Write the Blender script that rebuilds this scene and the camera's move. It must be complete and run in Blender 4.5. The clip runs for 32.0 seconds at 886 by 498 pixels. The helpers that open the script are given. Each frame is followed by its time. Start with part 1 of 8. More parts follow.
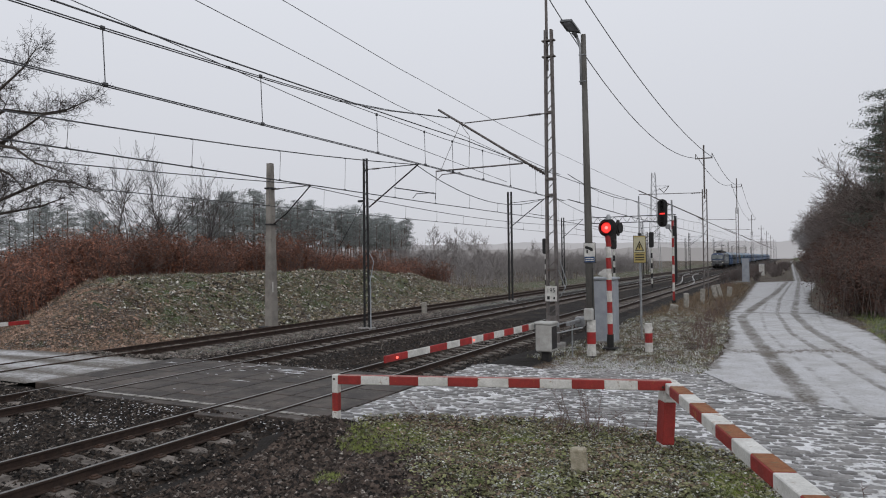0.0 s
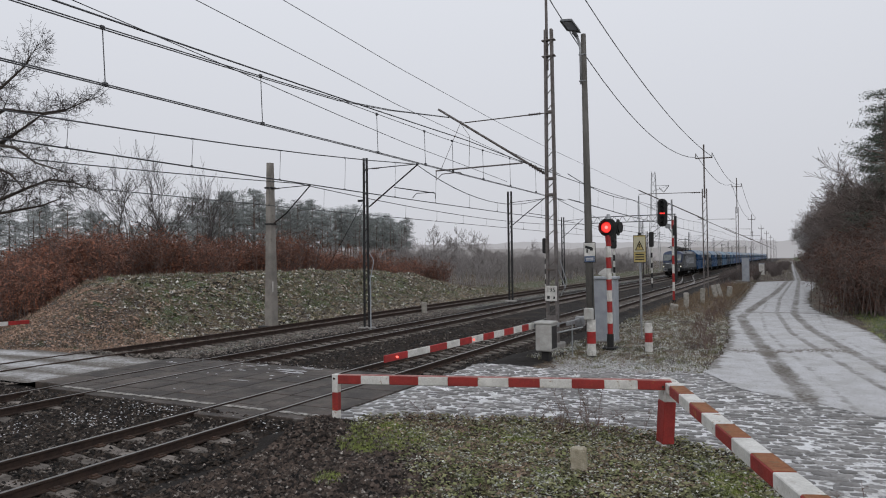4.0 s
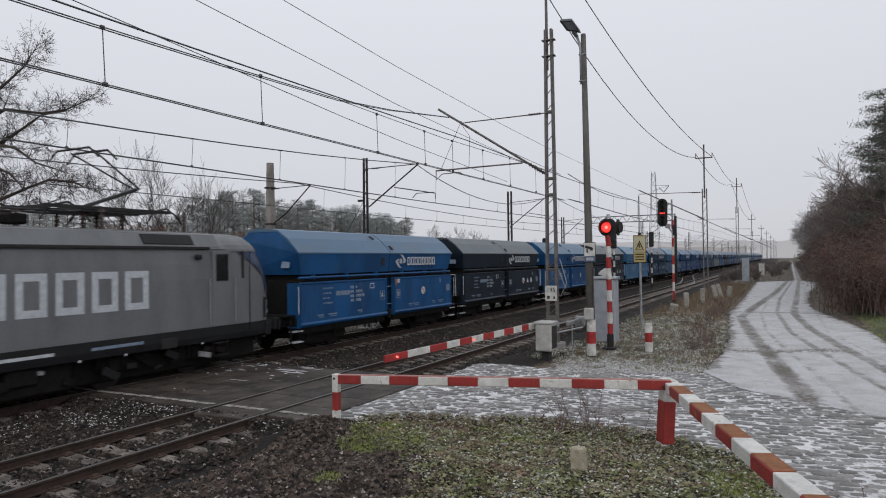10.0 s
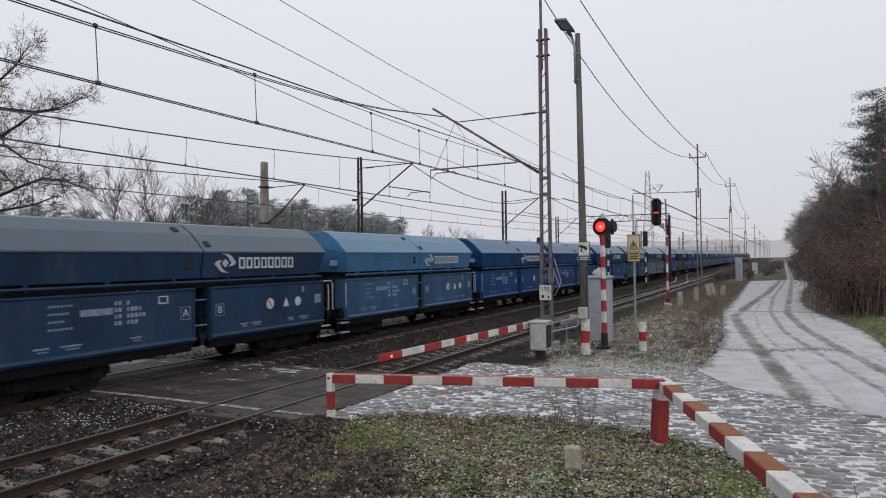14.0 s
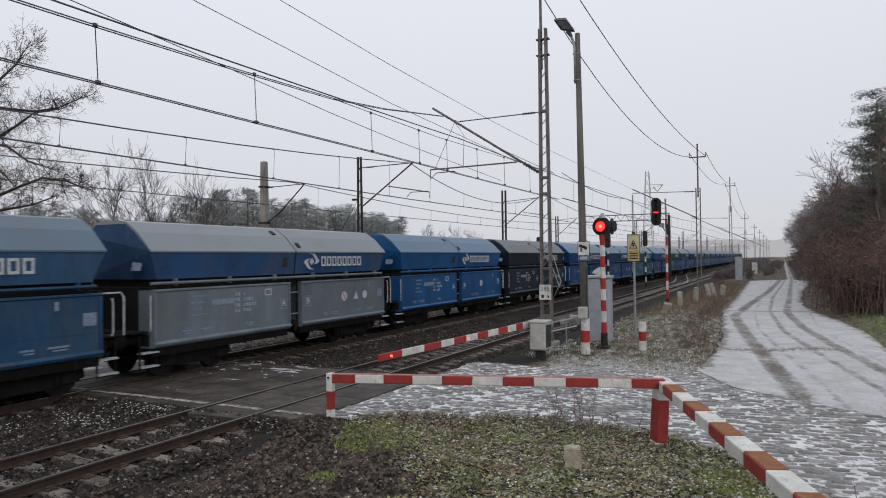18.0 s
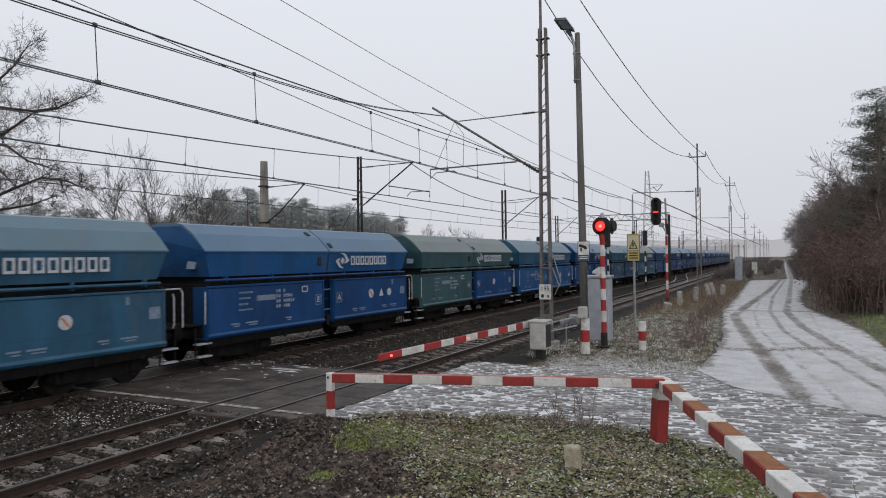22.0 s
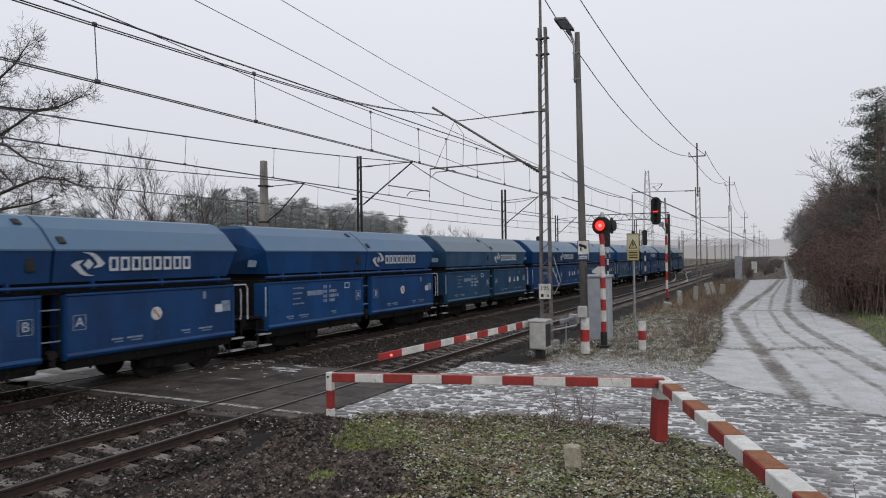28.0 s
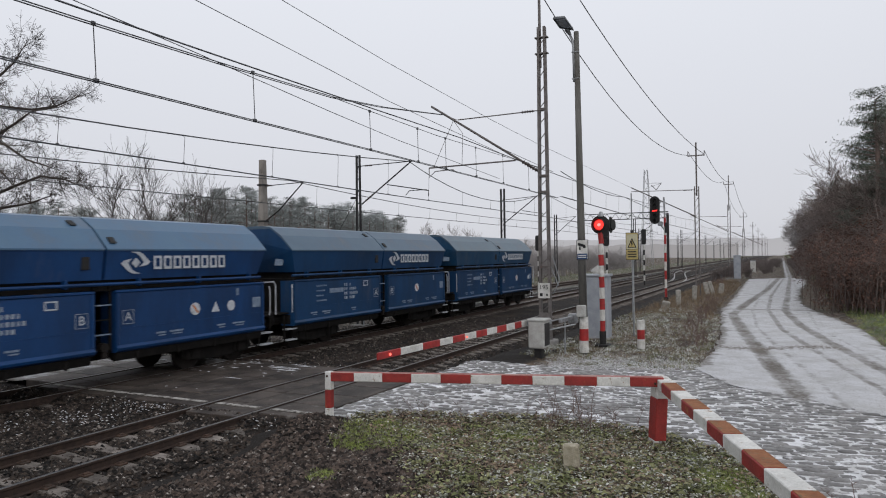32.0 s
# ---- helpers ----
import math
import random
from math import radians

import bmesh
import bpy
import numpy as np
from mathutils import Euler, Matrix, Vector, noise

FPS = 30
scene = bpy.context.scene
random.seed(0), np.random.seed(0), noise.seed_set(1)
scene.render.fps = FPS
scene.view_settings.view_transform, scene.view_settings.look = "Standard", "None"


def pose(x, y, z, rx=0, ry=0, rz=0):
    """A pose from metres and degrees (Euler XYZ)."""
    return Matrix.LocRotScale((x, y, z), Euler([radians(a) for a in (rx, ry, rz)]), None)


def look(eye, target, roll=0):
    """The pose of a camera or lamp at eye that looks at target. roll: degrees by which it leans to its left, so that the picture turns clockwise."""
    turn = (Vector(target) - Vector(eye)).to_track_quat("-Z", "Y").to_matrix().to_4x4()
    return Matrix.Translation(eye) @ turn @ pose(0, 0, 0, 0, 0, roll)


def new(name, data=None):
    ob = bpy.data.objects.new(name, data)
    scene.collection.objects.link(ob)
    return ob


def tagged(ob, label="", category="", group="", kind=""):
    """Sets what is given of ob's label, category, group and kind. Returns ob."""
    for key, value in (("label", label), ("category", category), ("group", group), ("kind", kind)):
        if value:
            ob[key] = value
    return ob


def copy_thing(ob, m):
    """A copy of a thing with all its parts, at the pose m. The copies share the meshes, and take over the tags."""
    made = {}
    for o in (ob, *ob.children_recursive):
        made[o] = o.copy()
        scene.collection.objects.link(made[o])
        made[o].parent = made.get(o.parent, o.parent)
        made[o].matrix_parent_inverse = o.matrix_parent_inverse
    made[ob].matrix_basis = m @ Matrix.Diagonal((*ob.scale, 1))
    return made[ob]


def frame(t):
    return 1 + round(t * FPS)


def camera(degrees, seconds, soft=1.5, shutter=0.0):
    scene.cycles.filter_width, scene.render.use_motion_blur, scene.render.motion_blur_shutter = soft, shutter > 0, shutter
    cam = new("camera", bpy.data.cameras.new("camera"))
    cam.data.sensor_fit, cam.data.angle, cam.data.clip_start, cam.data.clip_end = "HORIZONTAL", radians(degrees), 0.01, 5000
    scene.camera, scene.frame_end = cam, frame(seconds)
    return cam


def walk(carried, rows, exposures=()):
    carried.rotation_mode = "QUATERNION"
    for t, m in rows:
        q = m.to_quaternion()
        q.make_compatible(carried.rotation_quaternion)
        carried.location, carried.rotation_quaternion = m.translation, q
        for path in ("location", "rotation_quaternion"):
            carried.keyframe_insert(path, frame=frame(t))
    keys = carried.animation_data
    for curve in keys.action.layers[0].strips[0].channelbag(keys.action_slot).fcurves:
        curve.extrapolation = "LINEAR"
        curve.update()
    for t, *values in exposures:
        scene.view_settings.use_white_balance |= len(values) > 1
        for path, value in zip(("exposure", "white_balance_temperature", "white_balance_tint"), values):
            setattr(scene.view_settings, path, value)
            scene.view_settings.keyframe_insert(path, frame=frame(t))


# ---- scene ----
cam = camera(66.02, 32.0, soft=1.05, shutter=0.12)
EYE = Vector((0.0, 0.0, 3.048))


def aim(dx, dy):
    """The camera's pose, turned by a small drift given in 1/1207 of a radian."""
    yaw, tilt = radians(26.895 + dx * 0.04748), radians(0.917 + dy * 0.04748)
    way = Vector((-math.sin(yaw) * math.cos(tilt), math.cos(yaw) * math.cos(tilt), math.sin(tilt)))
    return look(EYE, EYE + way * 100, -0.739)


walk(cam, [(0.0, aim(0, 0)), (5.5, aim(0, -0.8)), (10.6, aim(0, -0.8)), (11.0, aim(-7.5, 0.6)), (11.5, aim(-9, -0.4)), (12.0, aim(-9.2, -0.4)),
           (12.5, aim(-9.6, -2.2)), (14.5, aim(-9.8, -2.2)), (16.5, aim(-10, -2.5)), (20.0, aim(-10.1, -3.0)), (24.0, aim(-10.4, -3.6)),
           (28.0, aim(-10.6, -4.2)), (31.0, aim(-10.8, -4.8)), (31.6, aim(-10.9, -4.8)), (32.0, aim(-12.3, -5.6))],
     exposures=[(0.0, 0.05), (9.0, 0.05), (11.5, 0.16), (32.0, 0.17)])

# ---- light: overcast winter sky ----
world = bpy.data.worlds.new("overcast_sky")
scene.world = world
world.use_nodes = True
wn, wl = world.node_tree.nodes, world.node_tree.links
wn.clear()
w_out, w_bg = wn.new("ShaderNodeOutputWorld"), wn.new("ShaderNodeBackground")
w_sky, w_hsv, w_mix = wn.new("ShaderNodeTexSky"), wn.new("ShaderNodeHueSaturation"), wn.new("ShaderNodeMixRGB")
w_sky.sky_type, w_sky.sun_disc, w_sky.sun_elevation, w_sky.sun_rotation = "NISHITA", False, radians(16), radians(150)
w_hsv.inputs["Saturation"].default_value, w_hsv.inputs["Value"].default_value = 0.25, 0.07
w_co, w_sep, w_ramp = wn.new("ShaderNodeTexCoord"), wn.new("ShaderNodeSeparateXYZ"), wn.new("ShaderNodeValToRGB")
w_ramp.color_ramp.elements[0].position, w_ramp.color_ramp.elements[0].color = 0.0, (0.588, 0.596, 0.648, 1)
w_ramp.color_ramp.elements[1].position, w_ramp.color_ramp.elements[1].color = 0.55, (0.838, 0.869, 0.938, 1)
w_mix.inputs[0].default_value = 0.12
wl.new(w_co.outputs["Generated"], w_sep.inputs[0])
wl.new(w_sep.outputs["Z"], w_ramp.inputs[0])
wl.new(w_sky.outputs[0], w_hsv.inputs["Color"])
wl.new(w_ramp.outputs[0], w_mix.inputs[1])
wl.new(w_hsv.outputs[0], w_mix.inputs[2])
wl.new(w_mix.outputs[0], w_bg.inputs["Color"])
w_bg.inputs["Strength"].default_value = 1.0
wl.new(w_bg.outputs[0], w_out.inputs[0])
sun = new("sun", bpy.data.lights.new("sun", "SUN"))
sun.data.energy, sun.data.angle, sun.data.color = 0.5, radians(40), (1.0, 0.96, 0.92)
sun.matrix_world = look((30, -50, 40), (0, 10, 0))


# ---- mesh helpers ----
class Geo:
    """Vertices and faces of one mesh."""

    def __init__(self):
        self.v, self.f = [], []

    def add(self, verts, faces):
        n = len(self.v)
        self.v.extend(tuple(p) for p in verts)
        self.f.extend(tuple(i + n for i in q) for q in faces)
        return self

    def box(self, c, s, b=0.0, m=None):
        """A box with centre c, size s and edges cut by b, turned by the matrix m about its centre."""
        hx, hy, hz = s[0] / 2, s[1] / 2, s[2] / 2
        m = m or Matrix.Identity(3)
        c = Vector(c)
        if b <= 0:
            vs = [Vector((x, y, z)) for x in (-hx, hx) for y in (-hy, hy) for z in (-hz, hz)]
            fs = [(0, 1, 3, 2), (4, 6, 7, 5), (0, 4, 5, 1), (2, 3, 7, 6), (0, 2, 6, 4), (1, 5, 7, 3)]
        else:
            b = min(b, hx * 0.9, hy * 0.9, hz * 0.9)
            vs, fs, k = [], [], {}
            for i, sx in enumerate((-1, 1)):
                for j, sy in enumerate((-1, 1)):
                    for l, sz in enumerate((-1, 1)):
                        for a in range(3):
                            d = [hx - b, hy - b, hz - b]
                            d[a] += b
                            k[i, j, l, a] = len(vs)
                            vs.append(Vector((sx * d[0], sy * d[1], sz * d[2])))
            for i in (0, 1):
                q = [k[i, 0, 0, 0], k[i, 1, 0, 0], k[i, 1, 1, 0], k[i, 0, 1, 0]]
                fs.append(q if i else q[::-1])
                q = [k[0, i, 0, 1], k[0, i, 1, 1], k[1, i, 1, 1], k[1, i, 0, 1]]
                fs.append(q if i else q[::-1])
                q = [k[0, 0, i, 2], k[1, 0, i, 2], k[1, 1, i, 2], k[0, 1, i, 2]]
                fs.append(q if i else q[::-1])
            for i in (0, 1):
                for j in (0, 1):
                    q = [k[i, j, 0, 0], k[i, j, 0, 1], k[i, j, 1, 1], k[i, j, 1, 0]]
                    fs.append(q if i == j else q[::-1])
                    q = [k[i, 0, j, 0], k[i, 1, j, 0], k[i, 1, j, 2], k[i, 0, j, 2]]
                    fs.append(q if i == j else q[::-1])
                    q = [k[0, i, j, 1], k[0, i, j, 2], k[1, i, j, 2], k[1, i, j, 1]]
                    fs.append(q if i == j else q[::-1])
                    for l in (0, 1):
                        q = [k[i, j, l, 0], k[i, j, l, 1], k[i, j, l, 2]]
                        fs.append(q if (i + j + l) % 2 else q[::-1])
        return self.add([c + m @ p for p in vs], fs)

    def tube(self, pts, r, n=8, cap=True):
        """A round bar along pts; r is one radius or one for each point."""
        pts = [Vector(p) for p in pts]
        rs = r if isinstance(r, (list, tuple)) else [r] * len(pts)
        vs, fs = [], []
        side = None
        for i, p in enumerate(pts):
            d = (pts[min(i + 1, len(pts) - 1)] - pts[max(i - 1, 0)]).normalized()
            if side is None or abs(side.dot(d)) > 0.95:
                side = d.orthogonal()
            side = (side - d * side.dot(d)).normalized()
            up = d.cross(side)
            for a in range(n):
                t = 2 * math.pi * a / n
                vs.append(p + (side * math.cos(t) + up * math.sin(t)) * rs[i])
        for i in range(len(pts) - 1):
            for a in range(n):
                b = (a + 1) % n
                fs.append((i * n + a, i * n + b, (i + 1) * n + b, (i + 1) * n + a))
        if cap:
            fs.append(tuple(range(n))[::-1])
            fs.append(tuple((len(pts) - 1) * n + a for a in range(n)))
        return self.add(vs, fs)

    def prism(self, prof, a, b, axis="y", cap=True):
        """An outline of (u, w) pairs pulled from a to b: along y it is (x, z), along x (y, z), along z (x, y)."""
        n = len(prof)
        put = {"y": lambda u, w, t: (u, t, w), "x": lambda u, w, t: (t, u, w), "z": lambda u, w, t: (u, w, t)}[axis]
        vs = [put(u, w, a) for u, w in prof] + [put(u, w, b) for u, w in prof]
        fs = [(i, (i + 1) % n, n + (i + 1) % n, n + i) for i in range(n)]
        if cap:
            fs += [tuple(range(n))[::-1], tuple(range(n, 2 * n))]
        return self.add(vs, fs)

    def sheet(self, rows):
        """A skin over a grid of points."""
        n = len(rows[0])
        vs = [p for row in rows for p in row]
        fs = [(i * n + j, i * n + j + 1, (i + 1) * n + j + 1, (i + 1) * n + j) for i in range(len(rows) - 1) for j in range(n - 1)]
        return self.add(vs, fs)

    def disc(self, c, normal, r, n=20, depth=0.01):
        c, normal = Vector(c), Vector(normal).normalized()
        return self.tube([c, c + normal * depth], r, n)

    def mesh(self, name, smooth=False):
        me = bpy.data.meshes.new(name)
        me.from_pydata(self.v, [], self.f)
        if smooth:
            me.shade_smooth()
        return me


def fix(me):
    """Turns all faces of a closed mesh outwards."""
    bm = bmesh.new()
    bm.from_mesh(me)
    bmesh.ops.recalc_face_normals(bm, faces=bm.faces)
    bm.to_mesh(me)
    bm.free()
    return me


def part(name, geo, material, parent=None, label="", smooth=False, at=None, tidy=True):
    """Links a Geo, or a mesh, as one mesh object under its thing or part."""
    me = geo
    if isinstance(geo, Geo):
        me = geo.mesh(name, smooth)
        if tidy and len(geo.f) < 30000:
            fix(me)
    if material and not me.materials:
        me.materials.append(material)
    ob = new(name, me)
    if parent:
        ob.parent = parent
    if at is not None:
        ob.matrix_basis = at
    if label:
        ob["label"] = label
    return ob


def thing(name, m, label, category, group="", kind=""):
    ob = new(name)
    ob.empty_display_size = 0.2
    ob.matrix_basis = m if isinstance(m, Matrix) else Matrix.Translation(m)
    return tagged(ob, label, category, group, kind)


def letters(s, size, depth=0.004):
    """A mesh of letters in the built-in font, upright in the xz plane, centred."""
    cu = bpy.data.curves.new("letters", "FONT")
    cu.body, cu.size, cu.extrude, cu.align_x, cu.align_y = s, size, depth / 2, "CENTER", "CENTER"
    ob = bpy.data.objects.new("letters", cu)
    scene.collection.objects.link(ob)
    bpy.context.view_layer.update()
    me = bpy.data.meshes.new_from_object(ob.evaluated_get(bpy.context.evaluated_depsgraph_get()))
    bpy.data.objects.remove(ob)
    me.transform(Matrix.Rotation(radians(90), 4, "X"))
    return me


# ---- materials ----
def mat(name, a, b=None, rough=0.75, metal=0.0, s=2.0, mixpos=(0.4, 0.62), fine=0.12, fs=45.0, bump=0.15, rnd=0.0, stretch=(1, 1, 1), glow=None, third=None, tpos=(0.6, 0.7), ts=0.6, spec=0.3, isl=None):
    """A surface whose colour drifts between a and b over patches of size 1/s metre, with fine grain, relief, and patches of a third colour."""
    m = bpy.data.materials.new(name)
    m.use_nodes = True
    nt = m.node_tree
    N, L = nt.nodes, nt.links
    p = N["Principled BSDF"]
    p.inputs["Roughness"].default_value, p.inputs["Metallic"].default_value = rough, metal
    p.inputs["Specular IOR Level"].default_value = spec
    if glow:
        p.inputs["Base Color"].default_value = (*a, 1)
        p.inputs["Emission Color"].default_value = (*glow[:3], 1)
        p.inputs["Emission Strength"].default_value = glow[3]
        return m
    b = b or tuple(x * 0.7 for x in a)
    co, mp = N.new("ShaderNodeTexCoord"), N.new("ShaderNodeMapping")
    mp.inputs["Scale"].default_value = stretch
    L.new(co.outputs["Object"], mp.inputs["Vector"])
    n1, n2 = N.new("ShaderNodeTexNoise"), N.new("ShaderNodeTexNoise")
    n1.inputs["Scale"].default_value, n1.inputs["Detail"].default_value, n1.inputs["Roughness"].default_value = s, 8, 0.62
    n2.inputs["Scale"].default_value, n2.inputs["Detail"].default_value = fs, 4
    info = N.new("ShaderNodeObjectInfo")
    vec = N.new("ShaderNodeVectorMath")
    vec.operation = "MULTIPLY_ADD"
    vec.inputs[1].default_value = (37.0, 19.0, 53.0)
    L.new(info.outputs["Random"], vec.inputs[0])
    L.new(mp.outputs[0], vec.inputs[2])
    for n in (n1, n2):
        L.new(vec.outputs[0], n.inputs["Vector"])
    r1 = N.new("ShaderNodeMapRange")
    r1.inputs["From Min"].default_value, r1.inputs["From Max"].default_value = mixpos
    L.new(n1.outputs["Fac"], r1.inputs["Value"])
    mx = N.new("ShaderNodeMixRGB")
    mx.inputs[1].default_value, mx.inputs[2].default_value = (*a, 1), (*b, 1)
    L.new(r1.outputs[0], mx.inputs[0])
    col = mx.outputs[0]
    if third:
        n3, r3, m3 = N.new("ShaderNodeTexNoise"), N.new("ShaderNodeMapRange"), N.new("ShaderNodeMixRGB")
        n3.inputs["Scale"].default_value, n3.inputs["Detail"].default_value, n3.inputs["Roughness"].default_value = ts, 9, 0.68
        L.new(vec.outputs[0], n3.inputs["Vector"])
        r3.inputs["From Min"].default_value, r3.inputs["From Max"].default_value = tpos
        L.new(n3.outputs["Fac"], r3.inputs["Value"])
        L.new(r3.outputs[0], m3.inputs[0])
        L.new(col, m3.inputs[1])
        m3.inputs[2].default_value = (*third, 1)
        col = m3.outputs[0]
    hs, r2 = N.new("ShaderNodeHueSaturation"), N.new("ShaderNodeMapRange")
    r2.inputs["From Min"].default_value, r2.inputs["From Max"].default_value = 0.3, 0.7
    r2.inputs["To Min"].default_value, r2.inputs["To Max"].default_value = 1 - fine, 1 + fine
    L.new(n2.outputs["Fac"], r2.inputs["Value"])
    val = r2.outputs[0]
    if rnd:
        r4, ml = N.new("ShaderNodeMapRange"), N.new("ShaderNodeMath")
        r4.inputs["To Min"].default_value, r4.inputs["To Max"].default_value = 1 - rnd, 1 + rnd
        ml.operation = "MULTIPLY"
        L.new(info.outputs["Random"], r4.inputs["Value"])
        L.new(val, ml.inputs[0])
        L.new(r4.outputs[0], ml.inputs[1])
        val = ml.outputs[0]
    if isl:
        geo, r5, m5 = N.new("ShaderNodeNewGeometry"), N.new("ShaderNodeMapRange"), N.new("ShaderNodeMath")
        r5.inputs["To Min"].default_value, r5.inputs["To Max"].default_value = isl
        m5.operation = "MULTIPLY"
        L.new(geo.outputs["Random Per Island"], r5.inputs["Value"])
        L.new(val, m5.inputs[0])
        L.new(r5.outputs[0], m5.inputs[1])
        val = m5.outputs[0]
    L.new(val, hs.inputs["Value"])
    L.new(col, hs.inputs["Color"])
    L.new(hs.outputs[0], p.inputs["Base Color"])
    if bump:
        bp = N.new("ShaderNodeBump")
        bp.inputs["Strength"].default_value, bp.inputs["Distance"].default_value = bump, 0.02
        L.new(n2.outputs["Fac"], bp.inputs["Height"])
        L.new(bp.outputs[0], p.inputs["Normal"])
    return m


RUST = mat("rusty_steel", (0.05, 0.035, 0.028), (0.09, 0.055, 0.04), 0.7, 0.3, 6, fs=90)
RAILTOP = mat("worn_rail_head", (0.26, 0.25, 0.24), (0.17, 0.16, 0.15), 0.35, 0.9, 1, stretch=(1, 0.2, 1))
CONCRETE = mat("weathered_concrete", (0.30, 0.29, 0.27), (0.20, 0.19, 0.18), 0.9, s=3, third=(0.12, 0.115, 0.1), ts=4, rnd=0.12)
SLEEPER = mat("sleeper_concrete", (0.2, 0.175, 0.155), (0.075, 0.063, 0.055), 0.9, s=4, rnd=0.3)
SLAB = mat("wet_crossing_concrete", (0.078, 0.062, 0.052), (0.028, 0.022, 0.018), 0.62, s=1.3, mixpos=(0.4, 0.6), fine=0.3, third=(0.17, 0.155, 0.145), tpos=(0.58, 0.74), ts=3.0, rnd=0.22, bump=0.25, spec=0.3)
GALV = mat("galvanised_steel", (0.34, 0.35, 0.36), (0.22, 0.225, 0.23), 0.5, 0.55, 5)
MASTPAINT = mat("rusted_mast_paint", (0.175, 0.16, 0.155), (0.11, 0.095, 0.088), 0.7, 0.2, 4, third=(0.10, 0.05, 0.032), ts=7)
DARKSTEEL = mat("dark_steel", (0.045, 0.045, 0.047), (0.03, 0.028, 0.027), 0.6, 0.4, 5)
BLACK = mat("black_rubber", (0.016, 0.016, 0.017), (0.025, 0.024, 0.023), 0.65, s=6)
RED = mat("weathered_red_paint", (0.36, 0.028, 0.028), (0.24, 0.025, 0.022), 0.5, s=5, third=(0.12, 0.035, 0.02), tpos=(0.64, 0.7), ts=6)
WHITE = mat("dirty_white_paint", (0.62, 0.61, 0.58), (0.45, 0.44, 0.41), 0.55, s=5, third=(0.22, 0.15, 0.1), tpos=(0.64, 0.72), ts=6)
LAMPGREY = mat("lamp_housing_grey", (0.12, 0.125, 0.13), (0.09, 0.095, 0.1), 0.5, 0.2, 5)
CABGREY = mat("cabinet_grey_paint", (0.36, 0.38, 0.41), (0.28, 0.30, 0.33), 0.5, s=2)
BOXGREY = mat("drive_box_grey_paint", (0.42, 0.42, 0.40), (0.33, 0.32, 0.3), 0.5, s=4)
YELLOW = mat("sign_yellow", (0.42, 0.33, 0.12), (0.36, 0.29, 0.13), 0.5, s=6)
SIGNBLUE = mat("sign_blue", (0.03, 0.07, 0.16), (0.02, 0.05, 0.12), 0.5, s=6)
WIRE = mat("catenary_copper", (0.10, 0.10, 0.105), (0.075, 0.075, 0.08), 0.5, 0.5, 2, bump=0)
INSUL = mat("brown_insulator", (0.05, 0.03, 0.025), (0.035, 0.025, 0.02), 0.3, s=6)
POLECONC = mat("dark_pole_concrete", (0.135, 0.13, 0.12), (0.085, 0.08, 0.072), 0.9, s=2, third=(0.08, 0.075, 0.066), ts=3, stretch=(1, 1, 0.3), bump=0.3)
REDCORE = mat("red_lamp_core", (0.9, 0.3, 0.3), glow=(1.0, 0.22, 0.2, 1.4))
REDLAMP = mat("red_signal_lens", (0.5, 0.02, 0.02), glow=(1.0, 0.05, 0.04, 1.3))
REDDIM = mat("red_lens_ring", (0.5, 0.02, 0.02), glow=(1.0, 0.03, 0.03, 0.45))
BOOMLAMP = mat("boom_lamp", (0.8, 0.2, 0.15), glow=(1.0, 0.14, 0.1, 1.3))
HEADLAMP = mat("headlamp", (0.9, 0.9, 0.85), glow=(1.0, 0.85, 0.62, 1.1))
# ---- plan: tracks run along y, the rail heads lie at z = 0 ----
T1, T2, T3 = -10.22, -15.75, -21.1
GAUGE = 0.7525
ROAD_A, ROAD_B = 10.55, 15.8  # the level crossing's two edges


def smooth(a, b, x):
    t = min(1.0, max(0.0, (x - a) / (b - a)))
    return t * t * (3 - 2 * t)


def road_edges(y):
    """Left and right edge of the dirt road beside the line."""
    left = -2.1 - 1.0 * smooth(25, 45, y) - 0.5 * smooth(45, 95, y) + 4.1 * smooth(92, 99, y)
    right = 4.2 - 1.1 * smooth(18, 30, y) - 1.9 * smooth(31, 50, y) + 1.4 * smooth(55, 90, y) - 1.2 * smooth(92, 99, y)
    return left, right


def snow_start(y):
    """Where the smooth snow of the dirt road begins, going right from the cobbles."""
    return -9.0 if y > 20.4 else (-2 + (20.4 - y) / 2.1 if y > 18.3 else -1 + (18.3 - y) / 0.78)


def rough_at(x, y, f=0.7):
    return noise.noise((x * f, y * f, 3.7)) + 0.5 * noise.noise((x * f * 2.3, y * f * 2.3, 9.1))


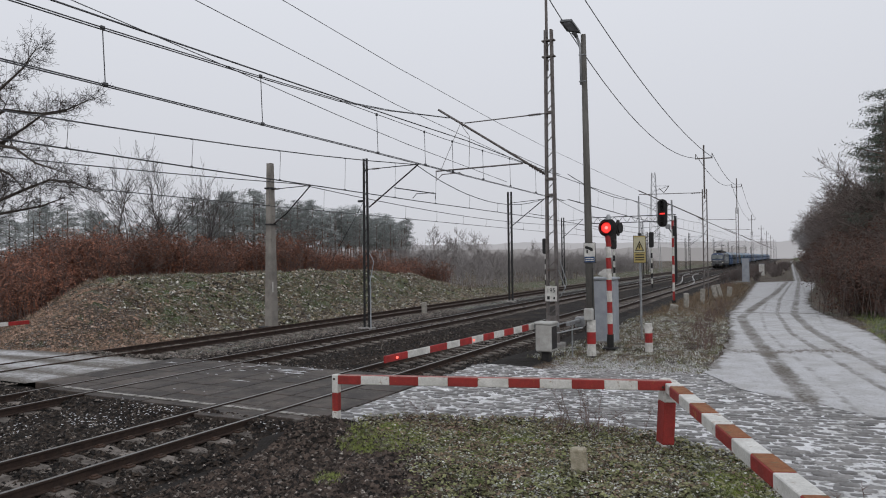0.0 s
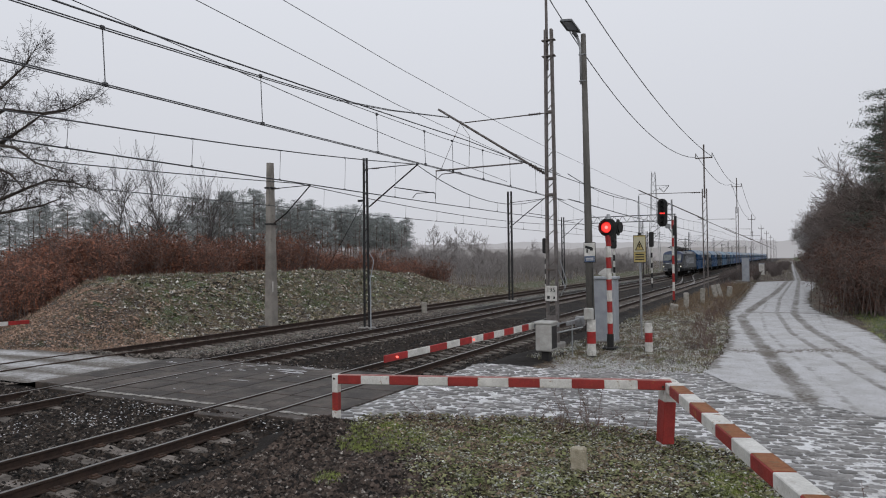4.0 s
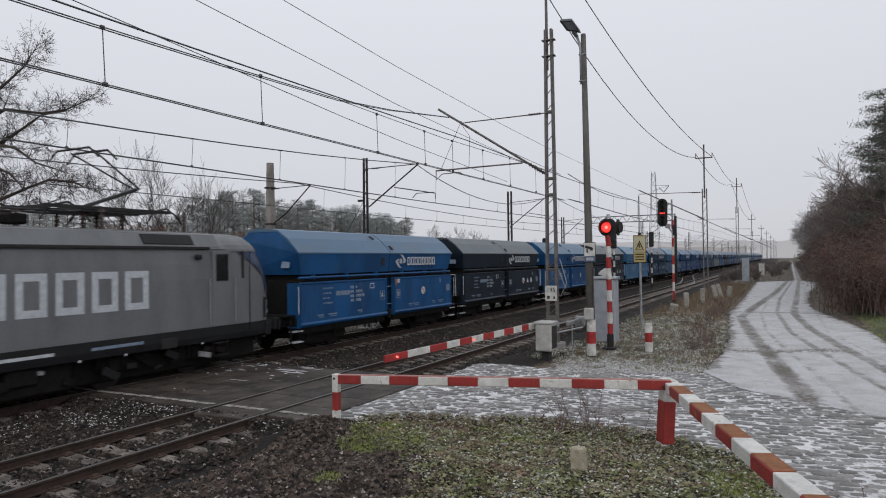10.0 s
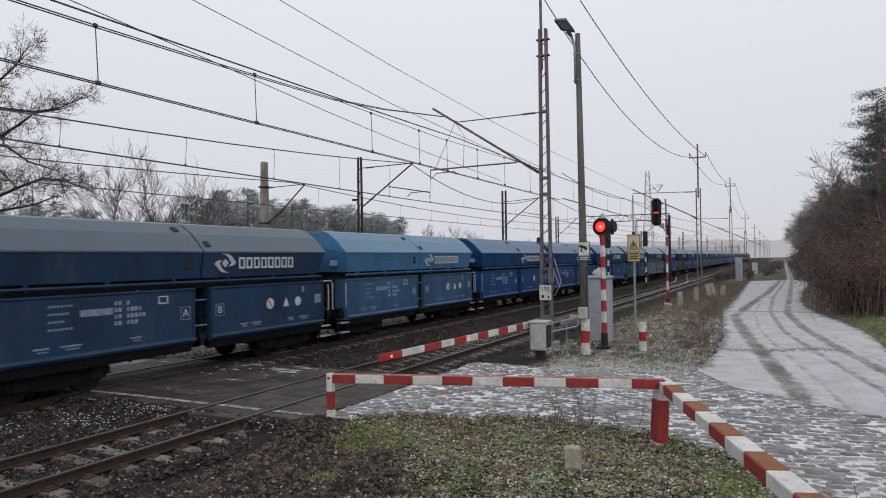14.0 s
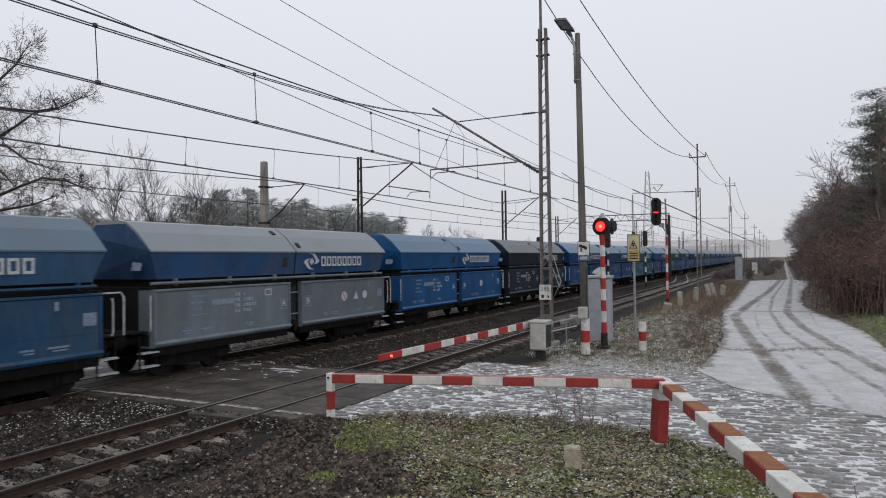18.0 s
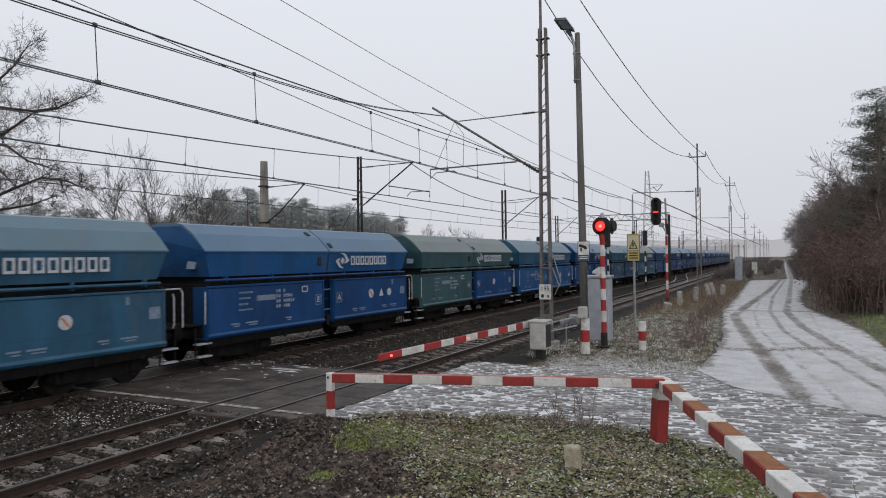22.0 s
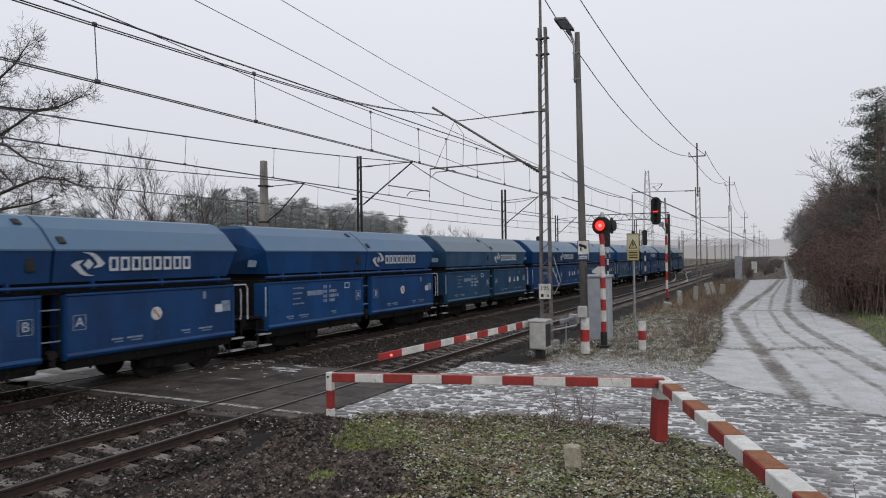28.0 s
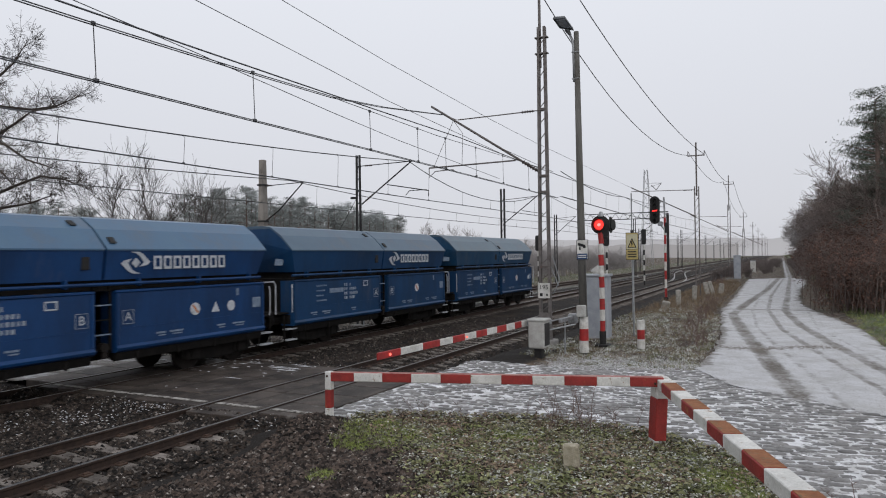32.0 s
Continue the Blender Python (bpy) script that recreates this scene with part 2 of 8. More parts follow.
def ground_z(x, y):
    z = -0.28
    # the bank on the far side of the tracks
    along = smooth(15.4, 22.2, y + (x + 29) * 0.62) * (1 - smooth(44, 68, y))
    z += (2.5 + 0.3 * rough_at(x, y, 0.4) + 0.26 * rough_at(x, y, 1.3)) * smooth(-23.6, -29.2, x) * along * (1 - 0.35 * smooth(-31, -44, x))
    z += 0.6 * smooth(-40, -64, x) * (1 - along) * smooth(18, 30, y)
    # verge on the right of the road
    z += 1.0 * smooth(2.6, 8.5, x) * smooth(22, 34, y)
    # verge between line and road
    z += 0.22 * smooth(-7.6, -5.6, x) * (1 - smooth(-4.6, -2.6, x)) * smooth(26, 34, y)
    # grass hump in the foreground
    hump = math.exp(-((x + 3.0) / 3.2) ** 2 - ((y - 8.6) / 2.3) ** 2)
    z += 0.14 * hump
    # the line's own bed
    bed = smooth(-7.2, -8.4, x) * (1 - smooth(-23.2, -24.5, x))
    cross = smooth(ROAD_A - 0.6, ROAD_A, y) * (1 - smooth(ROAD_B, ROAD_B + 0.6, y))
    far = smooth(150, 400, math.hypot(x, y))
    z += (0.09 * rough_at(x, y) + 0.035 * rough_at(x, y, 3.1)) * (1 - 0.8 * bed) * (1 - cross) * (1 - far)
    lr = road_edges(y)
    if y > 13.5 and x > snow_start(y) - 0.5 and lr[0] - 0.5 < x < lr[1] + 0.5:
        z = min(z, -0.30)
    if 4 < y < 22.5 and x > -8.3 and cobbled(x, y, 0.06):
        z = min(z, cob_z(x, y) - 0.07)
    elif -8.3 < x < -4 and 9 < y < 22:
        z += 0.17 * (1 - smooth(-8.3, -5.0, x)) * smooth(9, 11, y)
    z += 0.22 * math.exp(-((x + 8.1) / 0.8) ** 2 - ((y - 10.2) / 0.8) ** 2)
    if cross > 0 and x < (-8.35 if y < 11.0 else -7.5):
        z = (min(z, -0.35) if x > -17.4 or 11.1 < y < 15.2 else -0.13) if x > -26 else -0.3 + (z + 0.3) * (1 - cross)
    return z


def cobbled(x, y, grow=0.0):
    """The cobbled forecourt between the crossing and the dirt road."""
    low = 5.0 if x > 1.8 else None
    for (xa, ya), (xb, yb) in zip(COB, COB[1:]):
        if xa <= x <= xb:
            low = ya + (yb - ya) * (x - xa) / (xb - xa)
    if low is None:
        return False
    low += 0.16 * rough_at(x, y, 1.9)
    high = 18.5 + 0.3 * (x + 8.3) if x < -2 else (20.4 - 2.1 * (x + 2) if x < -1 else max(13.0, 18.3 - 0.78 * (x + 1)))
    return x > -8.26 and low - grow < y < high + grow + 0.2 * rough_at(y, x, 1.7)


COB = [(-8.3, 10.9), (-7.87, 10.95), (-7.1, 11.9), (-6.2, 12.5), (-5.2, 13.1), (-4.0, 13.25), (-2.9, 13.1), (-1.84, 12.85), (-0.85, 12.1), (-0.18, 10.6), (0.7, 8.0), (1.8, 5.0)]


def cob_z(x, y):
    """The forecourt's level: it rises to the deck of the crossing."""
    return -0.05 - 0.19 * smooth(-8.3, -5.0, x) + 0.014 * rough_at(x, y, 1.1)


def grid_axis(cuts):
    out = []
    for a, b, d in cuts:
        n = max(1, round((b - a) / d))
        out += [a + (b - a) * i / n for i in range(n)]
    return out + [cuts[-1][1]]


def shade_ground(name, colours, patch_attr):
    """Ground cover: layers of colour laid over one another by noise, with two masks read from the mesh."""
    m = bpy.data.materials.new(name)
    m.use_nodes = True
    N, L = m.node_tree.nodes, m.node_tree.links
    p = N["Principled BSDF"]
    p.inputs["Roughness"].default_value, p.inputs["Specular IOR Level"].default_value = 0.9, 0.2
    co = N.new("ShaderNodeTexCoord")
    col = None
    for c, scale, lo, hi, attr in colours:
        if col is None:
            rgb = N.new("ShaderNodeRGB")
            rgb.outputs[0].default_value = (*c, 1)
            col = rgb.outputs[0]
            continue
        n, r, x = N.new("ShaderNodeTexNoise"), N.new("ShaderNodeMapRange"), N.new("ShaderNodeMixRGB")
        n.inputs["Scale"].default_value, n.inputs["Detail"].default_value, n.inputs["Roughness"].default_value = scale, 8, 0.65
        L.new(co.outputs["Object"], n.inputs["Vector"])
        v = n.outputs["Fac"]
        if attr:
            at, ad = N.new("ShaderNodeAttribute"), N.new("ShaderNodeMath")
            at.attribute_name, ad.operation = patch_attr, "ADD"
            sp = N.new("ShaderNodeSeparateColor")
            L.new(at.outputs["Color"], sp.inputs[0])
            L.new(v, ad.inputs[0])
            L.new(sp.outputs[attr - 1], ad.inputs[1])
            v = ad.outputs[0]
        r.inputs["From Min"].default_value, r.inputs["From Max"].default_value = lo, hi
        L.new(v, r.inputs["Value"])
        L.new(r.outputs[0], x.inputs[0])
        L.new(col, x.inputs[1])
        x.inputs[2].default_value = (*c, 1)
        col = x.outputs[0]
    L.new(col, p.inputs["Base Color"])
    n, b = N.new("ShaderNodeTexNoise"), N.new("ShaderNodeBump")
    n.inputs["Scale"].default_value, n.inputs["Detail"].default_value = 22, 6
    L.new(co.outputs["Object"], n.inputs["Vector"])
    b.inputs["Strength"].default_value, b.inputs["Distance"].default_value = 0.7, 0.05
    L.new(n.outputs["Fac"], b.inputs["Height"])
    L.new(b.outputs[0], p.inputs["Normal"])
    return m


def masked(me, rgb):
    """Stores a mask colour for each vertex."""
    at = me.color_attributes.new("patch", "FLOAT_COLOR", "POINT")
    at.data.foreach_set("color", [c for v in me.vertices for c in (*rgb(v.co), 1.0)])


# red: gravel, green: fresh grass, blue: snow; each shifts its layer's noise by -0.5 .. 0.5
GROUND = shade_ground("frosted_winter_ground", [
    ((0.06, 0.042, 0.03), 0, 0, 0, 0), ((0.13, 0.092, 0.058), 1.6, 0.45, 0.6, 0), ((0.03, 0.022, 0.017), 4.5, 0.55, 0.68, 0), ((0.04, 0.028, 0.02), 0.45, 0.5, 0.62, 0), ((0.05, 0.065, 0.022), 1.1, 0.52, 0.66, 2),
    ((0.085, 0.115, 0.034), 5.0, 0.58, 0.72, 2), ((0.020, 0.017, 0.015), 3.0, 0.45, 0.62, 1), ((0.42, 0.42, 0.42), 7.0, 0.60, 0.72, 3),
    ((0.55, 0.55, 0.55), 26.0, 0.58, 0.66, 3)], "patch")


def ground_mask(c):
    x, y = c.x, c.y
    bed = smooth(-6.0, -7.6, x) * (1 - smooth(-23.0, -24.3, x))
    apron = smooth(-3.5, -5.0, x + (y - 8.6) * 0.95 - 0.5 * rough_at(x, y, 1.2)) * (1 - smooth(11.2, 12.0, y)) * smooth(2.5, 4.5, y)
    gravel = max(bed, apron) * 0.9 - 0.45
    bank = smooth(-23.6, -26, x) * (1 - smooth(-31, -36, x)) * smooth(19.5, 23.5, y + 0.2 * (x + 26))
    fore = math.exp(-((x + 3.6) / 2.6) ** 2 - ((y - 10.0) / 1.1) ** 2)
    right = smooth(2.6, 4.0, x) * smooth(24, 32, y)
    green = 0.1 * bank + 0.06 * fore + 0.17 * right - 0.03 - 0.3 * bed
    edge = smooth(-8.6, -7.0, x) * (1 - smooth(-2, -1.0, x)) * smooth(17, 18.5, y) * (1 - smooth(21.0, 23.5, y))
    snow = 0.09 * edge - 0.25 * bed * (1 - smooth(-18, -20, x)) - 0.35 * apron + 0.015
    return gravel, green, snow


xs = grid_axis([(-900, -300, 60), (-300, -120, 15), (-120, -60, 3), (-60, -32, 1.2), (-32, -22, 0.5), (-22, -8, 0.7), (-8, 9, 0.16), (9, 30, 1.0), (30, 120, 8), (120, 900, 65)])
ys = grid_axis([(-300, -40, 26), (-40, 2, 3), (2, 5, 0.5), (5, 21, 0.16), (21, 36, 0.3), (36, 80, 1.0), (80, 200, 4), (200, 1500, 65)])
g = Geo().sheet([[(x, y, ground_z(x, y)) for y in ys] for x in xs])
me = g.mesh("ground", True)
me.flip_normals()
masked(me, ground_mask)
tagged(part("ground", me, GROUND), "frost-dusted winter grass and bare earth beside the railway", "ground", kind="structure")

# ---- ballast beds ----
BALLAST = shade_ground("dark_ballast", [((0.009, 0.007, 0.006), 0, 0, 0, 0), ((0.040, 0.031, 0.025), 14.0, 0.54, 0.64, 0), ((0.007, 0.006, 0.005), 9.0, 0.52, 0.66, 0),
                                        ((0.036, 0.025, 0.018), 0.5, 0.48, 0.62, 0), ((0.10, 0.1, 0.07), 1.3, 0.55, 0.7, 2), ((0.4, 0.4, 0.4), 18.0, 0.58, 0.68, 3)], "patch")


def bed(name, x0, x1, y0, y1, label):
    """A low heap of ballast between two edges, with rough sides."""
    cols = grid_axis([(x0, x0 + 0.9, 0.3), (x0 + 0.9, x1 - 0.9, 0.35), (x1 - 0.9, x1, 0.3)])
    rows = grid_axis([(y0, 40, 0.35) if y0 < 40 else (y0, y0 + 1, 1), (40, 120, 1.5), (120, y1, 20)])
    rows = [y for y in rows if y0 <= y <= y1]

    def z(x, y):
        side = min(smooth(x0, x0 + 0.95, x), 1 - smooth(x1 - 0.95, x1, x))
        lift = 0.17 * max(1 - smooth(0.1, 0.9, abs(y - ROAD_A)), 1 - smooth(0.1, 0.9, abs(y - ROAD_B)))
        return -0.52 + (0.31 + lift) * side + 0.035 * rough_at(x, y, 2.1) * side
    me = Geo().sheet([[(x, y, z(x, y)) for y in rows] for x in cols]).mesh(name, True)
    me.flip_normals()
    masked(me, lambda c: (0, 0.12 if c.x < -18.6 else -0.3, 0.06 if c.x < -18.8 else (-0.03 if c.x < -17 else -0.1)))
    return tagged(part(name, me, BALLAST), label, "ballast", kind="structure")


bed("ballast_bed", -23.3, -7.75, -40, ROAD_A - 0.02, "dark brown track ballast of coarse crushed stone")
bed("ballast_bed", -23.3, -7.75, ROAD_B + 0.02, 700, "dark brown track ballast of coarse crushed stone")

STONE = mat("ballast_stone", (0.026, 0.019, 0.0145), (0.008, 0.006, 0.005), 0.8, isl=(0.02, 2.9), s=9, fine=0.3, third=(0.22, 0.2, 0.185), tpos=(0.6, 0.67), ts=14)


def stones(name, spots, size, material, label, category="ballast"):
    """Broken stones of uneven shape, strewn over many spots."""
    rng = random.Random(5)
    g = Geo()
    for x, y, z in spots:
        r = size * rng.uniform(0.5, 1.25)
        t = rng.uniform(0, 6.28)
        pts = []
        for k in range(4):
            a = t + k * 1.57 + rng.uniform(-0.5, 0.5)
            q = r * rng.uniform(0.7, 1.2)
            pts.append((x + q * math.cos(a), y + q * math.sin(a), z + r * rng.uniform(-0.2, 0.35)))
        pts.append((x + r * rng.uniform(-0.3, 0.3), y + r * rng.uniform(-0.3, 0.3), z + r * rng.uniform(0.5, 0.95)))
        g.add(pts, [(0, 1, 4), (1, 2, 4), (2, 3, 4), (3, 0, 4)])
    return tagged(part(name, g, material, tidy=False), label, category, kind="stuff")


def strew(n, box, seed, keep=None, top=None):
    rng = random.Random(seed)
    out = []
    while len(out) < n:
        x, y = rng.uniform(box[0], box[1]), rng.uniform(box[2], box[3])
        if keep and not keep(x, y):
            n -= 1
            continue
        out.append((x, y, top(x, y) if top else ground_z(x, y)))
    return out


def bed_top(x, y):
    side = min(smooth(-23.3, -22.3, x), 1 - smooth(-8.7, -7.75, x))
    lift = 0.17 * max(1 - smooth(0.1, 0.9, abs(y - ROAD_A)), 1 - smooth(0.1, 0.9, abs(y - ROAD_B)))
    return -0.52 + (0.31 + lift) * side + 0.035 * rough_at(x, y, 2.1) * side


stones("ballast_stones", strew(20000, (-18, -7.8, 4, ROAD_A - 0.1), 1, None, bed_top) + strew(15000, (-18, -7.8, ROAD_B + 0.1, 34), 2, None, bed_top), 0.055, STONE,
       "loose dark brown ballast stones between the tracks")
SPILL = mat("brown_gravel", (0.042, 0.031, 0.025), (0.015, 0.011, 0.009), 0.85, isl=(0.02, 3.2), s=5, third=(0.24, 0.22, 0.2), tpos=(0.6, 0.68), ts=9)
stones("gravel_spill", strew(19000, (-8.2, -2.6, 5.5, 11.6), 3, lambda x, y: x < -4.4 - (y - 8.6) * 0.95 + 0.9 * rough_at(x, y) + 0.9 * rough_at(x, y, 4.0)), 0.055, SPILL, "dark gravel spilled beside the near track")

PALE = mat("pale_gravel", (0.15, 0.13, 0.115), (0.085, 0.073, 0.062), 0.85, isl=(0.3, 1.8), s=9)
stones("pale_stones", strew(1500, (-18, -7.8, 4, ROAD_A - 0.1), 61, None, lambda x, y: bed_top(x, y) + 0.03) + strew(1500, (-18, -7.8, ROAD_B + 0.1, 34), 62, None, lambda x, y: bed_top(x, y) + 0.03)
       + strew(1100, (-8.2, -2.6, 5.5, 11.6), 63, lambda x, y: x < -4.4 - (y - 8.6) * 0.95 + 0.9 * rough_at(x, y) + 0.9 * rough_at(x, y, 4.0), lambda x, y: ground_z(x, y) + 0.025), 0.036, PALE, "paler brown stones among the dark ballast")
stones("siding_stones", strew(3500, (-23, -18, 4, 10.9), 64, None, bed_top) + strew(9000, (-23, -18, 15.3, 40), 65, None, lambda x, y: bed_top(x, max(y, ROAD_B + 0.05))), 0.06, PALE, "frosty brown gravel round the siding track")

# ---- rails and sleepers ----
RAIL = [(-0.068, -0.165), (0.068, -0.165), (0.068, -0.152), (0.014, -0.135), (0.012, -0.05), (0.036, -0.035), (0.036, -0.004), (0.028, 0.0),
        (-0.028, 0.0), (-0.036, -0.004), (-0.036, -0.035), (-0.012, -0.05), (-0.014, -0.135), (-0.068, -0.152)]
HEAD = [(-0.034, -0.006), (0.034, -0.006), (0.027, 0.003), (-0.027, 0.003)]
RAILSIDE = mat("rail_web_rust", (0.035, 0.024, 0.02), (0.055, 0.036, 0.028), 0.8, 0.2, 8)
sleeper_geo = Geo().prism([(-1.3, -0.33), (1.3, -0.33), (1.3, -0.2), (1.05, -0.165), (0.45, -0.165), (0.3, -0.195), (-0.3, -0.195), (-0.45, -0.165), (-1.05, -0.165), (-1.3, -0.2)], -0.13, 0.13)
SLEEPER_ME = fix(sleeper_geo.mesh("sleeper"))
SLEEPER_ME.materials.append(SLEEPER)
CLIP_ME = fix(Geo().box((0, 0, -0.15), (0.34, 0.16, 0.03), 0.008).box((-0.1, 0, -0.13), (0.06, 0.1, 0.04), 0.01).box((0.1, 0, -0.13), (0.06, 0.1, 0.04), 0.01).mesh("rail_clip"))
CLIP_ME.materials.append(RUST)


def track(x, label, shiny, lo=-40):
    t = thing("railway_track", (x, 0, 0), label, "railway track", "railway tracks")
    for s in (-1, 1):
        r = part("rail", Geo().prism([(u + s * GAUGE, w) for u, w in RAIL], lo, 700), RAILSIDE, t)
        part("rail_head", Geo().prism([(u + s * GAUGE, w) for u, w in HEAD], lo, 700), RAILTOP if shiny else RUST, r, "worn bright running surface" if shiny else "rusty running surface")
    ys = [lo + 0.6 * i for i in range(int((260 - lo) / 0.6))]
    rest = Geo()
    for y in ys:
        if ROAD_A - 0.1 < y < ROAD_B + 0.1:
            continue
        if 2 < y < 60:
            part("sleeper", SLEEPER_ME, None, t, at=Matrix.Translation((0, y, 0)))
            if y < 22 and x > -12:
                for s in (-1, 1):
                    part("rail_clip", CLIP_ME, None, t, at=Matrix.Translation((s * GAUGE, y, 0)))
        else:
            rest.add([(v[0], v[1] + y, v[2]) for v in sleeper_geo.v], sleeper_geo.f)
    tagged(part("far_sleepers", rest, SLEEPER, t, tidy=False), "row of concrete sleepers running into the distance", kind="stuff")
    return t


track(T1, "railway track with bright rails on concrete sleepers in dark ballast", True)
track(T2, "second railway track beside it, bright rails on concrete sleepers", True)
track(T3, "rusty siding track half sunk in mossy ballast", False)

# ---- turnout leading from the near track to the second one ----
cross_over = thing("turnout", (0, 0, 0), "turnout rails curving from the near track to the second track", "railway track")
for s in (-1, 1):
    pts = []
    for i in range(31):
        k = i / 30
        pts.append((T1 + s * GAUGE + (T2 - T1) * smooth(0, 1, k), 72 + 62 * k))
    rows = [[(px + u, py, w + 0.004) for u, w in RAIL + RAIL[:1]] for px, py in pts]
    part("switch_rail", Geo().sheet(rows), RAILTOP, cross_over)

# ---- level crossing: concrete panels between and beside the rails ----
crossing = tagged(new("level_crossing"), "wet grey concrete level crossing panels with traces of snow", "level crossing", kind="structure")
rng = random.Random(3)


def panel_row(x0, x1, rows, z=-0.012, step=1.07, near_end=0.0):
    a_y = ROAD_A + near_end
    n = round((ROAD_B - a_y) / step)
    d = (ROAD_B - a_y) / n
    for r in range(rows):
        a, b = x0 + (x1 - x0) * r / rows, x0 + (x1 - x0) * (r + 1) / rows
        for i in range(n):
            y = a_y + d * (i + 0.5)
            part("concrete_panel", Geo().box(((a + b) / 2, y, z - 0.1 + rng.uniform(-0.006, 0.004)), (b - a - 0.025, d - 0.025, 0.2), 0.012), SLAB, crossing)


panel_row(T1 + 0.82, T1 + 2.0, 1, near_end=0.02)
panel_row(T1 - 0.67, T1 + 0.67, 2, near_end=-0.45)
panel_row(T2 + 0.82, T1 - 0.82, 4)
panel_row(T2 - 0.67, T2 + 0.67, 2, near_end=0.1)
panel_row(T2 - 2.0, T2 - 0.82, 1, near_end=0.6)
EDGE = mat("edge_beam_concrete", (0.06, 0.05, 0.043), (0.03, 0.025, 0.021), 0.7, s=3)
LINE = mat("worn_white_line", (0.42, 0.40, 0.37), (0.26, 0.25, 0.23), 0.7, s=8, third=(0.09, 0.08, 0.07), tpos=(0.5, 0.6), ts=6)
for a, b in ((T1 + 0.9, T1 + 2.0), (T1 - 0.6, T1 + 0.6), (T2 + 0.9, T1 - 0.9), (T2 - 0.6, T2 + 0.6)):
    left_off = [a + (b - a) * k for k in (0.0, 0.34, 0.36, 0.71, 0.72, 1.0)]
    o = 0.3 + (0.05 if a < -16 else 0.0)
    for p, r in zip(left_off[::2], left_off[1::2]):
        part("edge_line", Geo().prism([(p, ROAD_A + o), (r - 0.06, ROAD_A + o - 0.01), (r, ROAD_A + o + 0.11), (p + 0.05, ROAD_A + o + 0.12)], -0.007, 0.005, "z"), LINE, crossing, "worn white edge line")
    part("edge_beam", Geo().box(((a + b) / 2, ROAD_B + 0.12, -0.14), (b - a, 0.2, 0.2), 0.03), EDGE, crossing)
for x in (T1, T2):
    for s in (-1, 1):
        part("flangeway_strip", Geo().box((x + s * (GAUGE - 0.075), (ROAD_A + ROAD_B) / 2, -0.1), (0.05, ROAD_B - ROAD_A, 0.12)), BLACK, crossing, "black rubber strip along the rail")
CRUST = mat("broken_snow_crust", (0.6, 0.6, 0.62), (0.42, 0.42, 0.43), 0.8, s=12)
drift = Geo()
rng = random.Random(11)
for i in range(56):
    x, y = rng.choice((rng.gauss(-14.4, 0.5), rng.gauss(-12.3, 0.5), rng.uniform(-17.6, -9.5))), rng.choice((rng.gauss(14.6, 0.2), rng.gauss(15.1, 0.12), rng.uniform(11.5, 15.7), rng.gauss(15.6, 0.15)))
    a, b = rng.uniform(0.03, 0.1) if i % 3 else rng.uniform(0.2, 0.5), rng.uniform(0.012, 0.03)
    if min(abs(x - t - s * GAUGE) for t in (T1, T2, T3) for s in (-1, 1)) < a + 0.15 or not ROAD_A < y < ROAD_B:
        continue
    ring = [(x + a * math.cos(k) * rng.uniform(0.6, 1.1), y + b * math.sin(k) * rng.uniform(0.6, 1.1), -0.002) for k in [j * 0.785 for j in range(8)]]
    drift.add(ring + [(x, y, 0.012)], [(j, (j + 1) % 8, 8) for j in range(8)])
tagged(part("snow_crumbs", drift, CRUST), "thin streaks of leftover snow on the crossing", "snow", kind="stuff")

flecks = Geo()
rng = random.Random(14)
for cx, cy, sx, sy, n in ((-12.9, 9.4, 0.55, 0.5, 130), (-12.2, 10.2, 0.9, 0.15, 90), (-8.6, 10.1, 0.5, 0.3, 40), (-13.6, 8.2, 0.4, 0.8, 50), (-13.0, 16.2, 2.0, 0.3, 50), (-19.5, 10.5, 0.6, 1.2, 60)):
    for i in range(n):
        x, y, r = rng.gauss(cx, sx), rng.gauss(cy, sy), rng.uniform(0.008, 0.026)
        if min(abs(x - t - s * GAUGE) for t in (T1, T2, T3) for s in (-1, 1)) < 0.12 or (ROAD_A < y < ROAD_B and x > -17):
            continue
        z = bed_top(x, y) + 0.05
        flecks.add([(x + r * rng.uniform(0.7, 1.6) * math.cos(a), y + r * math.sin(a), z) for a in (0.3, 1.9, 3.4, 5.0)] + [(x, y, z + r * 0.5)], [(0, 1, 4), (1, 2, 4), (2, 3, 4), (3, 0, 4)])
tagged(part("snow_flecks", flecks, CRUST, tidy=False), "flecks of snow caught among the ballast stones", "snow", kind="stuff")

# ---- road surfaces ----
SNOWROAD = shade_ground("snowy_dirt_road", [((0.55, 0.55, 0.565), 0, 0, 0, 0), ((0.44, 0.435, 0.435), 1.4, 0.42, 0.62, 0), ((0.45, 0.44, 0.43), 0.5, 0.52, 0.7, 0), ((0.27, 0.26, 0.25), 3.2, 0.5, 0.72, 1),
                                            ((0.13, 0.115, 0.1), 9.0, 0.72, 0.86, 1), ((0.36, 0.35, 0.34), 16.0, 0.58, 0.68, 0), ((0.24, 0.23, 0.22), 30.0, 0.54, 0.64, 0), ((0.16, 0.14, 0.12), 11.0, 0.56, 0.66, 2)], "patch")


